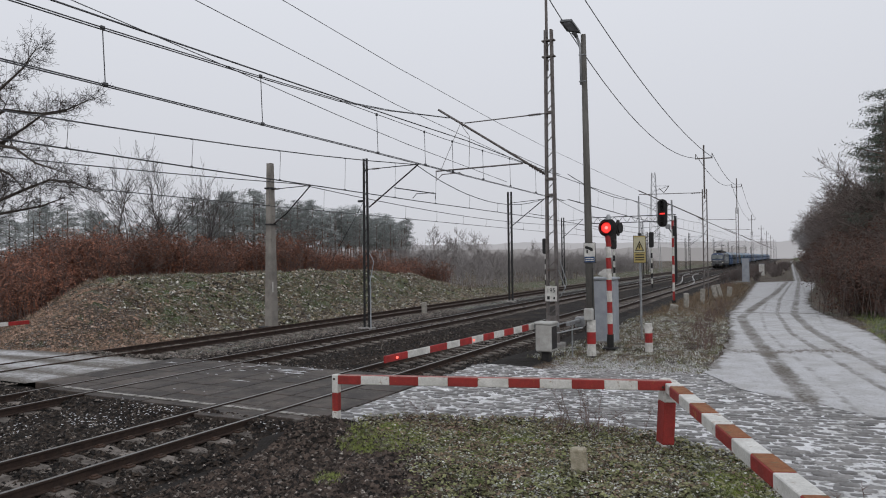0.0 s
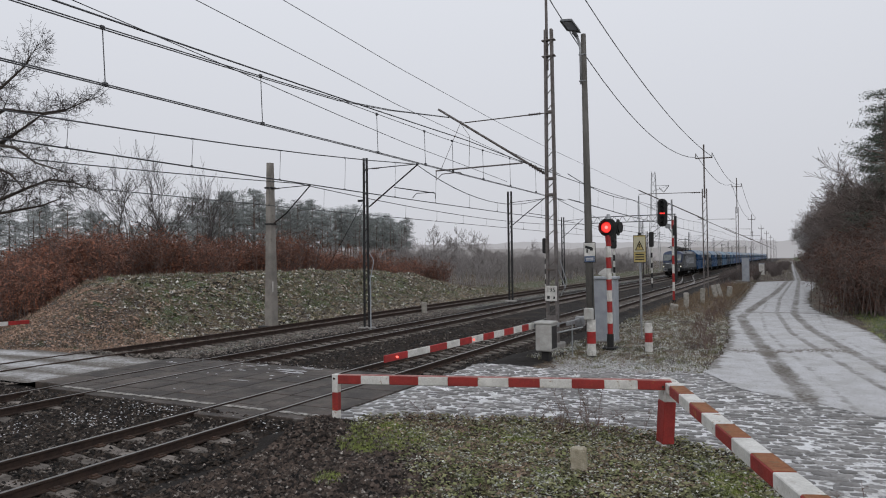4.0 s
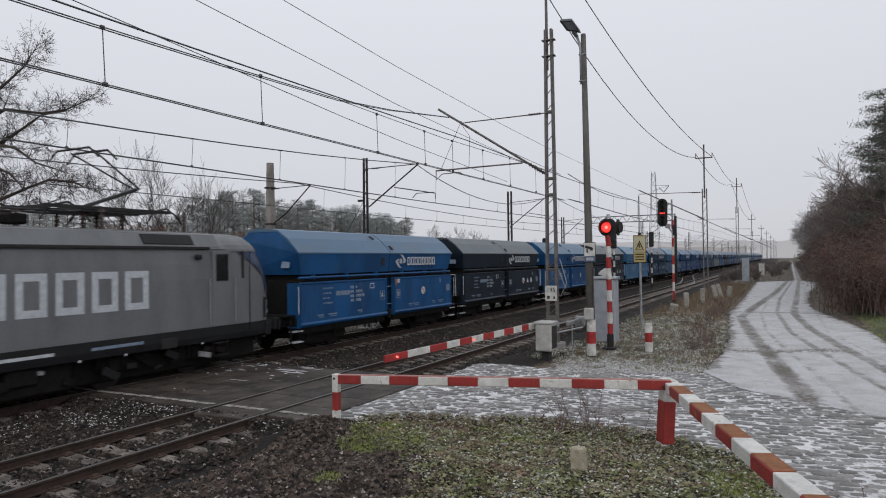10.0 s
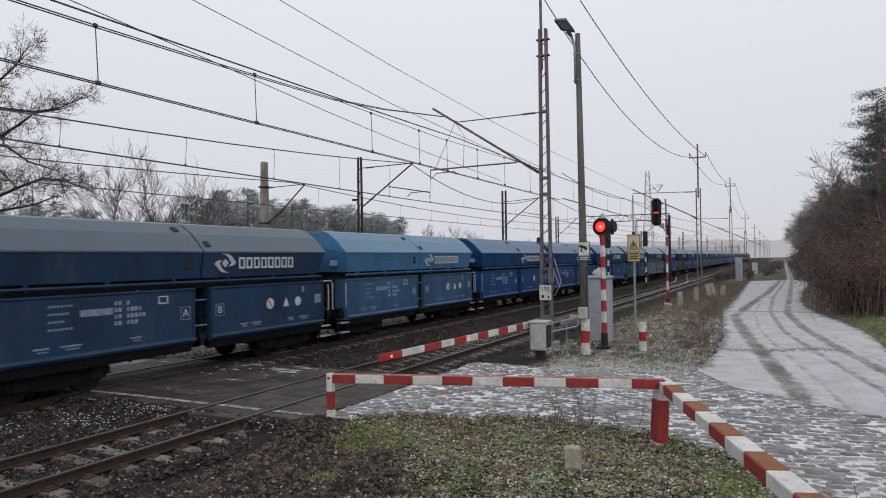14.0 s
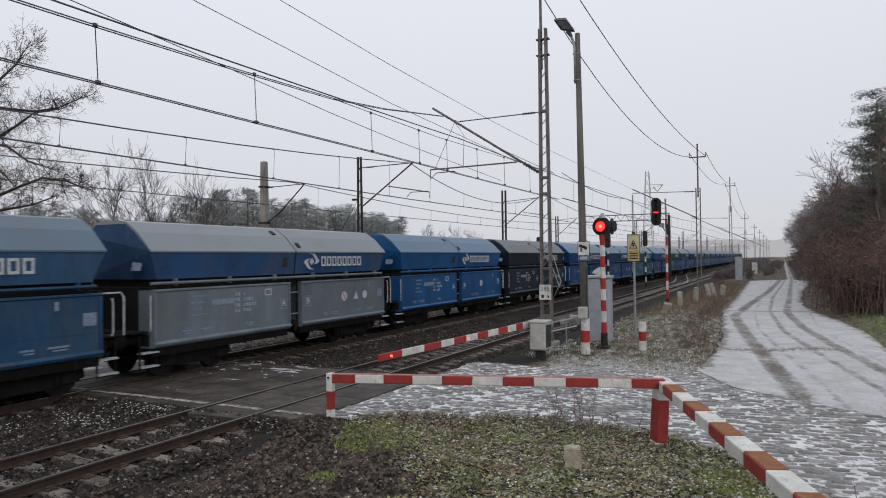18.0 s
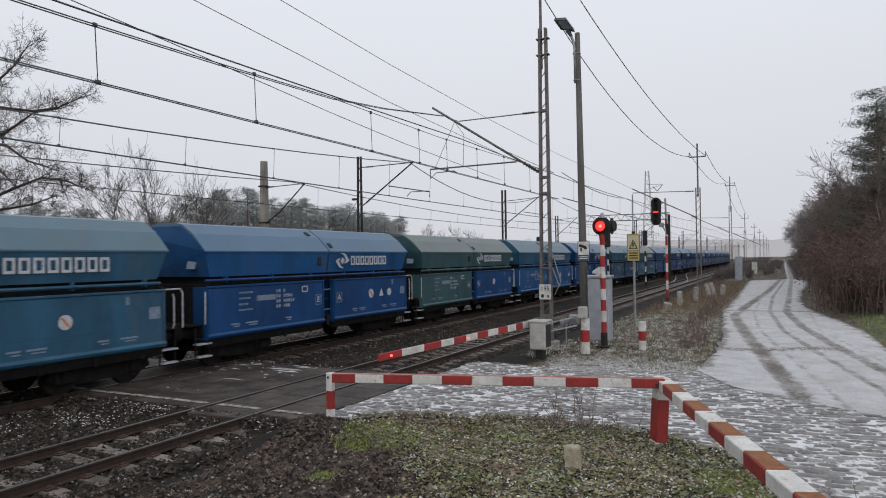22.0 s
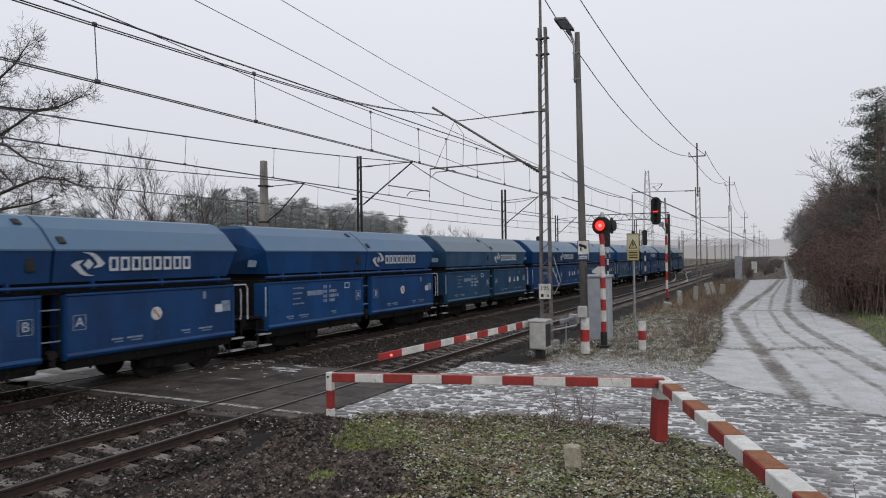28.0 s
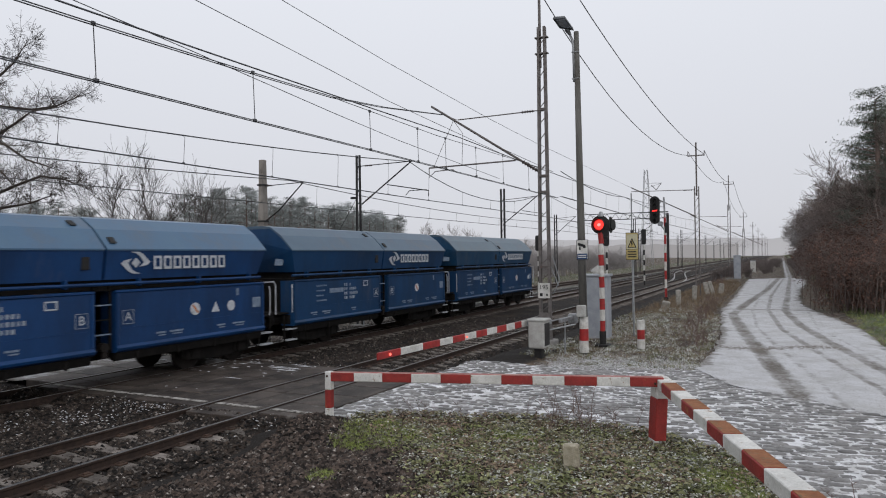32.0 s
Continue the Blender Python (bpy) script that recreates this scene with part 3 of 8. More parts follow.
# wheel ruts: half width, depth of wear, and (y, x) along the road
RUTS = [(0.33, 0.95, [(14.0, 0.8), (17.8, 0.33), (22.4, -0.31), (27.1, -0.9), (31.4, -1.47), (39.9, -2.35), (47.5, -2.05), (65.6, -1.15), (95, -0.3), (420, 0.8)]),
        (0.16, 0.8, [(14.0, 2.7), (19.6, 2.04), (24.3, 1.24), (27.7, 0.72), (32.4, 0.02), (43.2, -0.67), (57.2, -0.68), (95, 0.3), (420, 1.2)]),
        (0.26, 0.85, [(14.0, 3.6), (23.0, 2.4), (28.9, 1.48), (35.2, 0.71), (43.5, 0.18), (57.5, 0.45), (95, 1.0), (420, 1.6)]),
        (0.13, 0.55, [(16.0, 1.3), (22.6, 0.42), (27.1, -0.22), (33.0, -0.95), (43.0, -1.5), (60, -1.3), (420, 0)]), (0.12, 0.5, [(18, 3.4), (26.0, 2.45), (33, 1.4), (60, 1.2), (420, 2)])]


def rut(x, y):
    """How far the snow is worn off by wheels at a spot of the dirt road."""
    left, right = road_edges(y)
    w = 0.0
    for k, deep, pts in RUTS:
        for (ya, xa), (yb, xb) in zip(pts, pts[1:]):
            if ya <= y <= yb:
                c = xa + (xb - xa) * (y - ya) / (yb - ya)
                w = max(w, deep * math.exp(-((x - c) / k) ** 4) * (0.85 + 0.3 * rough_at(x * 0.6, y * 0.35, 2.0)))
    w = max(w, 0.75 * math.exp(-((y - 43.6 - 0.1 * x) / 0.55) ** 2), 0.5 * math.exp(-((y - 56 + 1.5 * x) / 0.9) ** 2))
    edge = 1 - smooth(0, 0.5, min(x - left if y > 21 else 9, right - x) + 0.35 * rough_at(x, y, 1.5))
    return max(w, 0.8 * edge)


def dirty(x, y):
    """Churned dirt lying across the road."""
    return math.exp(-((y - 26.2 - 0.12 * x - 0.5 * math.sin(x * 1.3)) / 0.75) ** 2) * smooth(-2.6, -1.6, x) * (1 - smooth(1.6, 2.6, x))


rows = []
for y in grid_axis([(14.0, 32, 0.13), (32, 60, 0.3), (60, 140, 1.2), (140, 420, 10)]):
    left, right = road_edges(y)
    left = max(left + 0.18 * rough_at(1, y, 0.8), snow_start(y) - 0.12)
    right += 0.18 * rough_at(50, y, 0.8) + 1.8 * (1 - smooth(18, 26, y))
    rows.append([(left + (right - left) * i / 84, y, -0.225 - 0.03 * rut(left + (right - left) * i / 84, y) + 0.012 * rough_at(left + (right - left) * i / 84, y, 2.5)) for i in range(85)])
me = Geo().sheet(rows).mesh("road", True)
masked(me, lambda c: (0.62 * rut(c.x, c.y) - 0.22, 0.26 * dirty(c.x, c.y) - 0.12, 0))
tagged(part("road", me, SNOWROAD), "snow-covered dirt road with wet wheel ruts along the railway", "road", kind="structure")

SNOWBED = shade_ground("snow_between_cobbles", [((0.74, 0.74, 0.755), 0, 0, 0, 0), ((0.55, 0.545, 0.54), 2.0, 0.45, 0.6, 0), ((0.2, 0.19, 0.18), 1.2, 0.5, 0.66, 0), ((0.14, 0.135, 0.13), 5.0, 0.52, 0.62, 0)], "patch")
g = Geo()
gx, gy = grid_axis([(-8.25, 3, 0.1), (3, 14, 0.4)]), grid_axis([(4.5, 21.5, 0.1)])
for i in range(len(gx) - 1):
    for j in range(len(gy) - 1):
        if cobbled((gx[i] + gx[i + 1]) / 2, (gy[j] + gy[j + 1]) / 2, 0.05):
            g.add([(x, y, cob_z(x, y)) for x, y in ((gx[i], gy[j]), (gx[i + 1], gy[j]), (gx[i + 1], gy[j + 1]), (gx[i], gy[j + 1]))], [(0, 1, 2, 3)])
pave = tagged(part("pavement", g, SNOWBED, tidy=False), "cobbled forecourt with snow lying in the joints", "pavement", kind="structure")

# the road beyond the tracks
rows = []
for x in grid_axis([(-90, -40, 4), (-40, -17.8, 0.5)]):
    d = 0.0024 * min(0, x + 24) ** 2
    rows.append([(x, 10.95 + 4.4 * i / 16 + d, -0.03 - 0.1 * smooth(-24, -28, x) + 0.02 * rough_at(x, i * 0.4, 1.3)) for i in range(17)])
me = Geo().sheet(rows).mesh("far_road", True)
me.flip_normals()
masked(me, lambda c: (0.45 * max(math.exp(-((c.y - 12.4 - 0.0024 * min(0, c.x + 24) ** 2) / 0.35) ** 2), math.exp(-((c.y - 13.9 - 0.0024 * min(0, c.x + 24) ** 2) / 0.4) ** 2), 0.5 * smooth(-18.4, -17.8, c.x), 1 - smooth(0.0, 0.9, min(c.y - 10.95, 15.35 - c.y) - 0.0024 * min(0, c.x + 24) ** 2)) + 0.22 * rough_at(c.x * 0.5, c.y * 2.5, 1.0) - 0.02, 0, 0))
tagged(part("road", me, SNOWROAD), "snowy lane leading away beyond the tracks", "road", kind="structure")
# ---- red and white fence in the foreground ----
FENCEWHITE = mat("peeling_white_paint", (0.66, 0.65, 0.62), (0.52, 0.51, 0.48), 0.6, s=4, third=(0.28, 0.2, 0.13), tpos=(0.6, 0.66), ts=7, bump=0.35)
FENCERED = mat("peeling_red_paint", (0.30, 0.035, 0.03), (0.22, 0.03, 0.026), 0.6, s=4, third=(0.33, 0.13, 0.04), tpos=(0.60, 0.68), ts=5, bump=0.35)


def striped(parent, name, a, b, w, h, bands, first, mats=(FENCERED, FENCEWHITE)):
    """A beam from a to b in separate painted bands."""
    a, b = Vector(a), Vector(b)
    d = b - a
    q = d.to_track_quat("Y", "Z").to_matrix()
    for i in range(bands):
        c = a + d * ((i + 0.5) / bands)
        part(name, Geo().box(c, (w, d.length / bands + (0.0005 if i % 2 else -0.0005), h + (0.0006 if i % 2 else 0)), 0.012, q), mats[(i + first) % 2], parent)


fence = thing("guard_rail", (0, 0, 0), "red and white striped concrete guard rail beside the crossing", "guard rail")
PL, PR = Vector((-7.86, 10.86, 0)), Vector((-1.98, 12.36, 0))
BA, BE = Vector((-1.96, 12.65, 0.785)), Vector((0.87, 5.2, 0.785))
RUSTTOP = mat("rust_stained_top", (0.28, 0.12, 0.055), (0.2, 0.075, 0.035), 0.85, s=5, third=(0.12, 0.11, 0.06), tpos=(0.56, 0.66), ts=7, bump=0.3)
REDTOP = mat("red_stained_top", (0.30, 0.10, 0.09), (0.42, 0.25, 0.22), 0.75, s=6, bump=0.3)
striped(fence, "beam", PL + Vector((-0.05, 0, 0.76)), PR + Vector((0.12, 0, 0.82)), 0.14, 0.165, 11, 0, (FENCERED, FENCEWHITE))
striped(fence, "side_beam", BA, BE, 0.25, 0.17, 12, 1)
a_, b_ = BA, BE
q_ = (b_ - a_).to_track_quat("Y", "Z").to_matrix()
for i in range(1, 12, 2):
    part("stained_top", Geo().box(a_ + (b_ - a_) * ((i + 0.5) / 12) + Vector((0, 0, 0.087)), (0.226, (b_ - a_).length / 12 - 0.02, 0.008), 0.003, q_), RUSTTOP, fence, "rust-brown weathered top of the beam")
a_, b_ = PL + Vector((-0.05, 0, 0.76)), PR + Vector((0.12, 0, 0.82))
part("stained_top", Geo().box((a_ + b_) / 2 + Vector((0, 0, 0.085)), (0.125, (b_ - a_).length - 0.02, 0.008), 0.003, (b_ - a_).to_track_quat("Y", "Z").to_matrix()), REDTOP, fence, "reddish weathered top of the beam")
striped(fence, "post", PL + Vector((0, 0, -0.54)), PL + Vector((0, 0, 0.86)), 0.13, 0.13, 4, 0)
for za, zb, w_, m_ in ((-0.5, -0.22, 0.272, FENCEWHITE), (-0.22, 0.52, 0.27, FENCERED), (0.52, 0.9, 0.268, FENCEWHITE)):
    va, vb = PR + Vector((0.02 + 0.06 * (za - 0.5), 0.12, za)), PR + Vector((0.02 + 0.06 * (zb - 0.5), 0.12, zb))
    part("post", Geo().box((va + vb) / 2, (w_, w_ * 0.8, (vb - va).length), 0.015, (vb - va).to_track_quat("Z", "Y").to_matrix() @ Matrix.Rotation(radians(35), 3, "Z")), m_, fence)
striped(fence, "post", BE + Vector((0.1, -0.35, -1.3)), BE + Vector((0.1, -0.35, 0.05)), 0.2, 0.2, 3, 1)
for c in (PL + Vector((0.0, -0.07, 0.78)), PR + Vector((-0.0, -0.11, 0.80))):
    part("bolt", Geo().disc(c, (0, -1, 0), 0.022, 8, 0.02), RUST, fence, "rusty bolt")

# ---- boom gate ----
gate = thing("boom_gate", (-6.85, 20.6, -0.28), "lowered red and white boom gate with a grey drive box", "level crossing gate")
part("pedestal", Geo().box((0, 0, 0.2), (0.26, 0.26, 0.5), 0.02), BLACK, gate, "black steel pedestal")
dbox = part("drive_box", Geo().box((0, 0, 0.86), (0.52, 0.62, 0.86), 0.04), BOXGREY, gate, "pale grey metal drive box")
part("lid", Geo().box((0, 0, 1.31), (0.58, 0.68, 0.07), 0.02), BOXGREY, dbox)
part("door_seam", Geo().box((0.263, 0, 0.86), (0.006, 0.5, 0.7), 0), DARKSTEEL, dbox)
part("latch", Geo().box((0.27, -0.2, 0.9), (0.02, 0.05, 0.1), 0.005), DARKSTEEL, dbox)
B0, B1 = Vector((-0.38, 0.9, 1.18)), Vector((-1.02, -7.97, 1.18))
d = (B1 - B0).normalized()
L = (B1 - B0).length
turn = d.to_track_quat("Y", "Z").to_matrix()
cuts = [0.75, 1.25, 1.75, 2.35, 3.0, 3.65, 4.3, 4.95, 5.6, 6.25, 7.05, 8.0, L]
for i in range(len(cuts) - 1):
    a, b = cuts[i], cuts[i + 1]
    h = 0.2 - 0.045 * i / 12
    part("boom_band", Geo().box(B0 + d * ((a + b) / 2), (0.045, b - a, h), 0.01, turn), (WHITE, RED)[i % 2], gate)
for a in (L - 0.42, L - 4.0):
    c = B0 + d * a + Vector((0.035, 0, 0.0))
    part("boom_lamp", Geo().disc(c, (1, -0.3, 0), 0.028, 14, 0.03), BOOMLAMP, gate, "small glowing red lamp")
part("boom_arm", Geo().box(B0 + d * 0.3, (0.06, 1.1, 0.14), 0.01, turn).box(B0 + d * 0.1 + Vector((0.3, 0, 0)), (0.5, 0.12, 0.16), 0.02), GALV, gate, "galvanised boom holder")
part("counterweight", Geo().box(B0 + Vector((0.75, 0.9, 0)), (0.1, 1.5, 0.12), 0.01).box(B0 + Vector((0.75, 1.7, -0.05)), (0.3, 0.3, 0.34), 0.03), GALV, gate)
part("frame", Geo().tube([(-0.2, 0.3, 1.1), (0.4, 1.5, 1.25), (0.4, 1.5, 0)], 0.03).tube([(0.0, 0.3, 0.9), (0.9, 1.0, 1.1)], 0.025), GALV, gate)

gate2 = thing("boom_gate", (-26.6, 5.6, -0.39), "lowered red and white boom gate beyond the tracks", "level crossing gate")
part("drive_box", Geo().box((0, 0, 0.86), (0.52, 0.62, 0.86), 0.04), BOXGREY, gate2)
part("pedestal", Geo().box((0, 0, 0.2), (0.26, 0.26, 0.5), 0.02), BLACK, gate2)
for i in range(13):
    part("boom_band", Geo().box((0.35, 0.3 + 0.8 * (i + 0.5), 1.24), (0.045, 0.8, 0.15), 0.01), (RED, WHITE)[i % 2], gate2)

# ---- street lamp ----
lamp = thing("street_lamp", (-5.97, 22.7, -0.28), "tall grey concrete lamp post with a flat lamp head", "street lamp")
part("pole", Geo().tube([(0, 0, -0.1), (-0.11, 0, 10.9)], [0.15, 0.085], 10), POLECONC, lamp, smooth=True)
part("bracket", Geo().tube([(-0.19, -0.05, 9.2), (-0.2, -0.05, 10.4), (-0.24, -0.05, 10.62), (-0.32, -0.07, 10.84)], 0.045, 8), GALV, lamp, smooth=True)
base = [(-0.72, -0.68, 11.23), (-0.28, -0.75, 11.16), (-0.17, -0.05, 10.93), (-0.68, 0.00, 11.10)]
mid_ = Vector((-0.46, -0.37, 11.11))
rim = [mid_ + (Vector(p) - mid_) * 0.9 + Vector((0, 0, 0.09)) for p in base]
hd_ = part("lamp_head", Geo().add(base + rim, [(3, 2, 1, 0), (4, 5, 6, 7)] + [(i, (i + 1) % 4, 4 + (i + 1) % 4, 4 + i) for i in range(4)]), LAMPGREY, lamp, "dark flat lamp head")
lens = [mid_ + (Vector(p) - mid_) * 0.72 + Vector((0.03, -0.05, -0.012)) for p in base]
part("led_panel", Geo().add(lens + [p + Vector((0, 0, 0.01)) for p in lens], [(3, 2, 1, 0), (4, 5, 6, 7)] + [(i, (i + 1) % 4, 4 + (i + 1) % 4, 4 + i) for i in range(4)]), CABGREY, hd_, "unlit lamp panel")
part("lamp_neck", Geo().tube([(-0.30, -0.05, 10.8), (-0.4, -0.16, 11.0)], [0.05, 0.09], 8), LAMPGREY, hd_)
for z in (9.3, 10.2):
    part("clamp", Geo().box((-0.14, -0.02, z), (0.24, 0.16, 0.04), 0.01), GALV, lamp)
for i, m_ in enumerate((WHITE, RED, WHITE)):
    part("paint_band", Geo().tube([(0, 0, 0.05 + 0.4 * i), (0, 0, 0.05 + 0.4 * (i + 1))], [0.152, 0.15], 12), m_, lamp)
part("meter_box", Geo().box((-0.02, -0.2, 1.45), (0.3, 0.2, 0.4), 0.03), BOXGREY, lamp, "small pale meter box")
sg = part("camera_sign", Geo().box((0.03, -0.16, 3.5), (0.36, 0.02, 0.64), 0.005), WHITE, lamp, "white sign with a black camera symbol")
part("sign_border", Geo().box((0.03, -0.155, 3.5), (0.4, 0.012, 0.68), 0.004), BLACK, sg)
part("symbol", Geo().box((0.0, -0.175, 3.66), (0.24, 0.008, 0.09), 0, Euler((0, radians(18), 0)).to_matrix()).box((-0.05, -0.175, 3.55), (0.05, 0.008, 0.12)).box((0.1, -0.176, 3.6), (0.09, 0.008, 0.08)), BLACK, sg)
part("text_panel", Geo().box((0.03, -0.175, 3.28), (0.34, 0.008, 0.19)), SIGNBLUE, sg)
for z in (3.31, 3.25):
    part("text_bar", Geo().box((0.03, -0.181, z), (0.27, 0.006, 0.03)), WHITE, sg)
part("conduit", Geo().tube([(0.1, -0.14, 1.7), (0.1, -0.13, 3.0)], 0.014, 6), DARKSTEEL, lamp)

# ---- crossing signal with the red light ----
sig = thing("crossing_signal", (-5.84, 24.85, -0.28), "red and white crossing signal post with a glowing red light", "traffic signal")
for i in range(9):
    z0 = 0.55 + 0.4 * i
    part("post_band", Geo().tube([(0, 0, z0 - 0.02), (-0.005 * i, 0, z0 + 0.38)], 0.095 if i % 2 else 0.0952, 12), (RED, WHITE)[i % 2], sig)
part("foot", Geo().tube([(0, 0, -0.1), (0, 0, 0.55)], 0.12, 12).box((0, 0, 0.04), (0.5, 0.5, 0.08), 0.02), BLACK, sig, "black post foot")
hd = part("signal_head", Geo().box((-0.02, 0.1, 4.42), (0.42, 0.26, 0.5), 0.08), BLACK, sig, "black signal housing")
part("backboard", Geo().tube([(-0.02, -0.05, 4.42), (-0.02, -0.03, 4.42)], 0.34, 24), BLACK, hd, "round black backing board")
part("visor", Geo().tube([(-0.06, -0.04, 4.42), (-0.06, -0.3, 4.42)], 0.225, 20, False), BLACK, hd)
part("lens", Geo().disc((-0.06, -0.06, 4.42), (0, -1, 0), 0.2, 24, 0.01), REDDIM, hd, "dark red lens")
ll = part("lit_lamp", Geo().disc((-0.06, -0.075, 4.42), (0, -1, 0), 0.165, 24, 0.01), REDLAMP, hd, "glowing red lamp")
for dx, dz, r_ in ((0.0, 0.0, 0.06),):
    part("bright_spot", Geo().disc((-0.06 + dx, -0.0865, 4.42 + dz), (0, -1, 0), r_, 12, 0.006), REDCORE, ll)
part("second_backboard", Geo().tube([(0.26, 0.3, 4.42), (0.3, 0.3, 4.42)], 0.3, 24), BLACK, sig, "black board of the sideways light")
part("second_visor", Geo().tube([(0.3, 0.3, 4.42), (0.38, 0.28, 4.42)], 0.2, 16), BLACK, sig)
part("bell", Geo().tube([(0, 0, 4.72), (0, 0, 4.9)], [0.12, 0.05], 12), GALV, sig)
part("lower_lamp", Geo().box((0.16, 0.1, 3.95), (0.12, 0.2, 0.12), 0.03), BLACK, sig)
part("bell_cover", Geo().tube([(-0.22, 0.02, 2.66), (-0.2, 0.02, 2.72), (-0.12, 0.02, 2.92)], [0.2, 0.19, 0.05], 14), BOXGREY, sig, "pale conical bell cover")

# ---- equipment cabinet ----
cab = thing("equipment_cabinet", (-6.5, 26.9, -0.28), "tall grey metal equipment cabinet on a concrete footing", "cabinet")
body = part("cabinet_body", Geo().box((0, 0, 1.25), (0.9, 0.75, 2.4), 0.015), CABGREY, cab)
part("roof", Geo().box((0, 0, 2.52), (1.02, 0.86, 0.1), 0.02), CABGREY, cab)
part("footing", Geo().box((0, 0, 0.03), (1.0, 0.85, 0.12), 0.02), CONCRETE, cab)
part("door_panel", Geo().box((0.02, -0.385, 1.25), (0.82, 0.02, 2.2), 0.006), CABGREY, body)
part("lock", Geo().box((0.35, -0.4, 1.3), (0.04, 0.03, 0.16), 0.006), DARKSTEEL, body)

# ---- yellow sign ----
sign = thing("warning_sign", (-5.3, 27.85, -0.25), "yellow warning sign with a lightning symbol on a grey post", "sign")
part("post", Geo().tube([(0, 0.04, -0.1), (0, 0.04, 4.2)], 0.038, 8), GALV, sign)
plate = part("plate", Geo().box((-0.02, 0, 3.62), (0.46, 0.02, 1.06), 0.006), YELLOW, sign, "yellow sign plate")
part("border", Geo().box((-0.02, 0.006, 3.62), (0.49, 0.014, 1.1), 0.004), BLACK, plate)
tri = [(-0.2, 3.56), (0.16, 3.56), (-0.02, 3.96)]
part("triangle", Geo().prism(tri, -0.016, -0.012), BLACK, plate)
inner = [(-0.15, 3.59), (0.11, 3.59), (-0.02, 3.88)]
part("triangle_field", Geo().prism(inner, -0.019, -0.016), YELLOW, plate)
part("lightning", Geo().prism([(-0.05, 3.82), (0.01, 3.82), (-0.01, 3.73), (0.03, 3.73), (-0.04, 3.61), (-0.02, 3.69), (-0.06, 3.69)], -0.022, -0.019), BLACK, plate)
part("pale_field", Geo().box((-0.02, -0.0115, 3.8), (0.42, 0.004, 0.6)), mat("faded_sign_field", (0.5, 0.47, 0.33), (0.42, 0.39, 0.27), 0.5, s=6), plate, "faded pale field")
part("divider", Geo().box((-0.02, -0.014, 3.5), (0.44, 0.006, 0.015)), BLACK, plate)
for z in (3.4, 3.3, 3.2):
    part("text_bar", Geo().box((-0.02, -0.014, z), (0.34, 0.006, 0.045)), BLACK, plate)
part("cap", Geo().box((-0.02, 0.04, 4.22), (0.12, 0.1, 0.1), 0.02), DARKSTEEL, sign)

# ---- bollard, boundary stones ----
bol = thing("bollard", (-4.43, 24.55, -0.28), "short red and white striped concrete bollard", "bollard")
for i, m_ in enumerate((WHITE, RED, WHITE)):
    part("band", Geo().tube([(0, 0, 0.02 + 0.33 * i), (0, 0, 0.02 + 0.33 * (i + 1))], 0.13, 12), m_, bol)
st = tagged(part("marker_stone", Geo().prism([(-0.115, -0.09), (0.115, -0.09), (0.12, 0.1), (-0.115, 0.1)], -0.25, 0.36, "z").box((0, 0, 0.365), (0.2, 0.16, 0.04), 0.015),
                 mat("old_stone", (0.40, 0.36, 0.28), (0.28, 0.25, 0.18), 0.9, s=8, third=(0.12, 0.12, 0.07), ts=9, bump=0.5), at=pose(-2.88, 10.15, -0.2, 4, -3, 12)),
            "small weathered concrete marker stone in the grass", "marker stone")
OLD = mat("old_concrete_post", (0.34, 0.32, 0.29), (0.22, 0.21, 0.18), 0.9, s=6, third=(0.15, 0.15, 0.1), ts=6, bump=0.4)
for x, y, h, w, tilt in ((-5.95, 40.5, 0.5, 0.55, 12), (-5.58, 43.4, 0.9, 0.38, 0), (-5.2, 48.2, 1.05, 0.38, 3), (-4.7, 52.5, 1.05, 0.4, -12), (-4.55, 55.0, 1.05, 0.36, -16), (-4.2, 57.0, 0.8, 0.45, 6), (-20.0, 36.8, 0.75, 0.36, 0)):
    tagged(part("boundary_post", Geo().box((0, 0, h / 2 - 0.2), (w * 0.8, 0.3, h + 0.4), 0.05), OLD, at=pose(x, y, ground_z(x, y), tilt * 0.4, tilt, 10)),
           "stubby old concrete post in the frosty verge", "post", "boundary posts")

# ---- overhead line masts ----


def lattice_mast(parent, h, w, d, mat_, z0=-0.3, taper=0.6):
    """Two channel legs joined by slanting flats."""
    def half(z):
        return w / 2 * (1 - (1 - taper) * z / h)
    for s in (-1, 1):
        vs = [(s * half(z) + u, v, z) for z in (z0, h) for u, v in ((-0.045, -d / 2), (0.045, -d / 2), (0.045, d / 2), (-0.045, d / 2))]
        part("leg", Geo().add(vs, [(0, 1, 5, 4), (1, 2, 6, 5), (2, 3, 7, 6), (3, 0, 4, 7), (4, 5, 6, 7), (3, 2, 1, 0)]), mat_, parent)
    n = int(h / 0.62)
    for i in range(n):
        za = 0.6 + (h - 0.8) * i / n
        zb = za + 0.3
        part("lattice_bar", Geo().tube([(-half(za), -d / 2, za), (half(zb), -d / 2, zb)], 0.018, 4), mat_, parent)


def insulator(g, a, b, n=5, r=0.07):
    a, b = Vector(a), Vector(b)
    g.tube([a, b], r * 0.4, 6)
    for i in range(n):
        c = a + (b - a) * ((i + 0.3) / n)
        e = a + (b - a) * ((i + 0.75) / n)
        g.tube([c, e], [r, r * 0.5], 8)
    return g


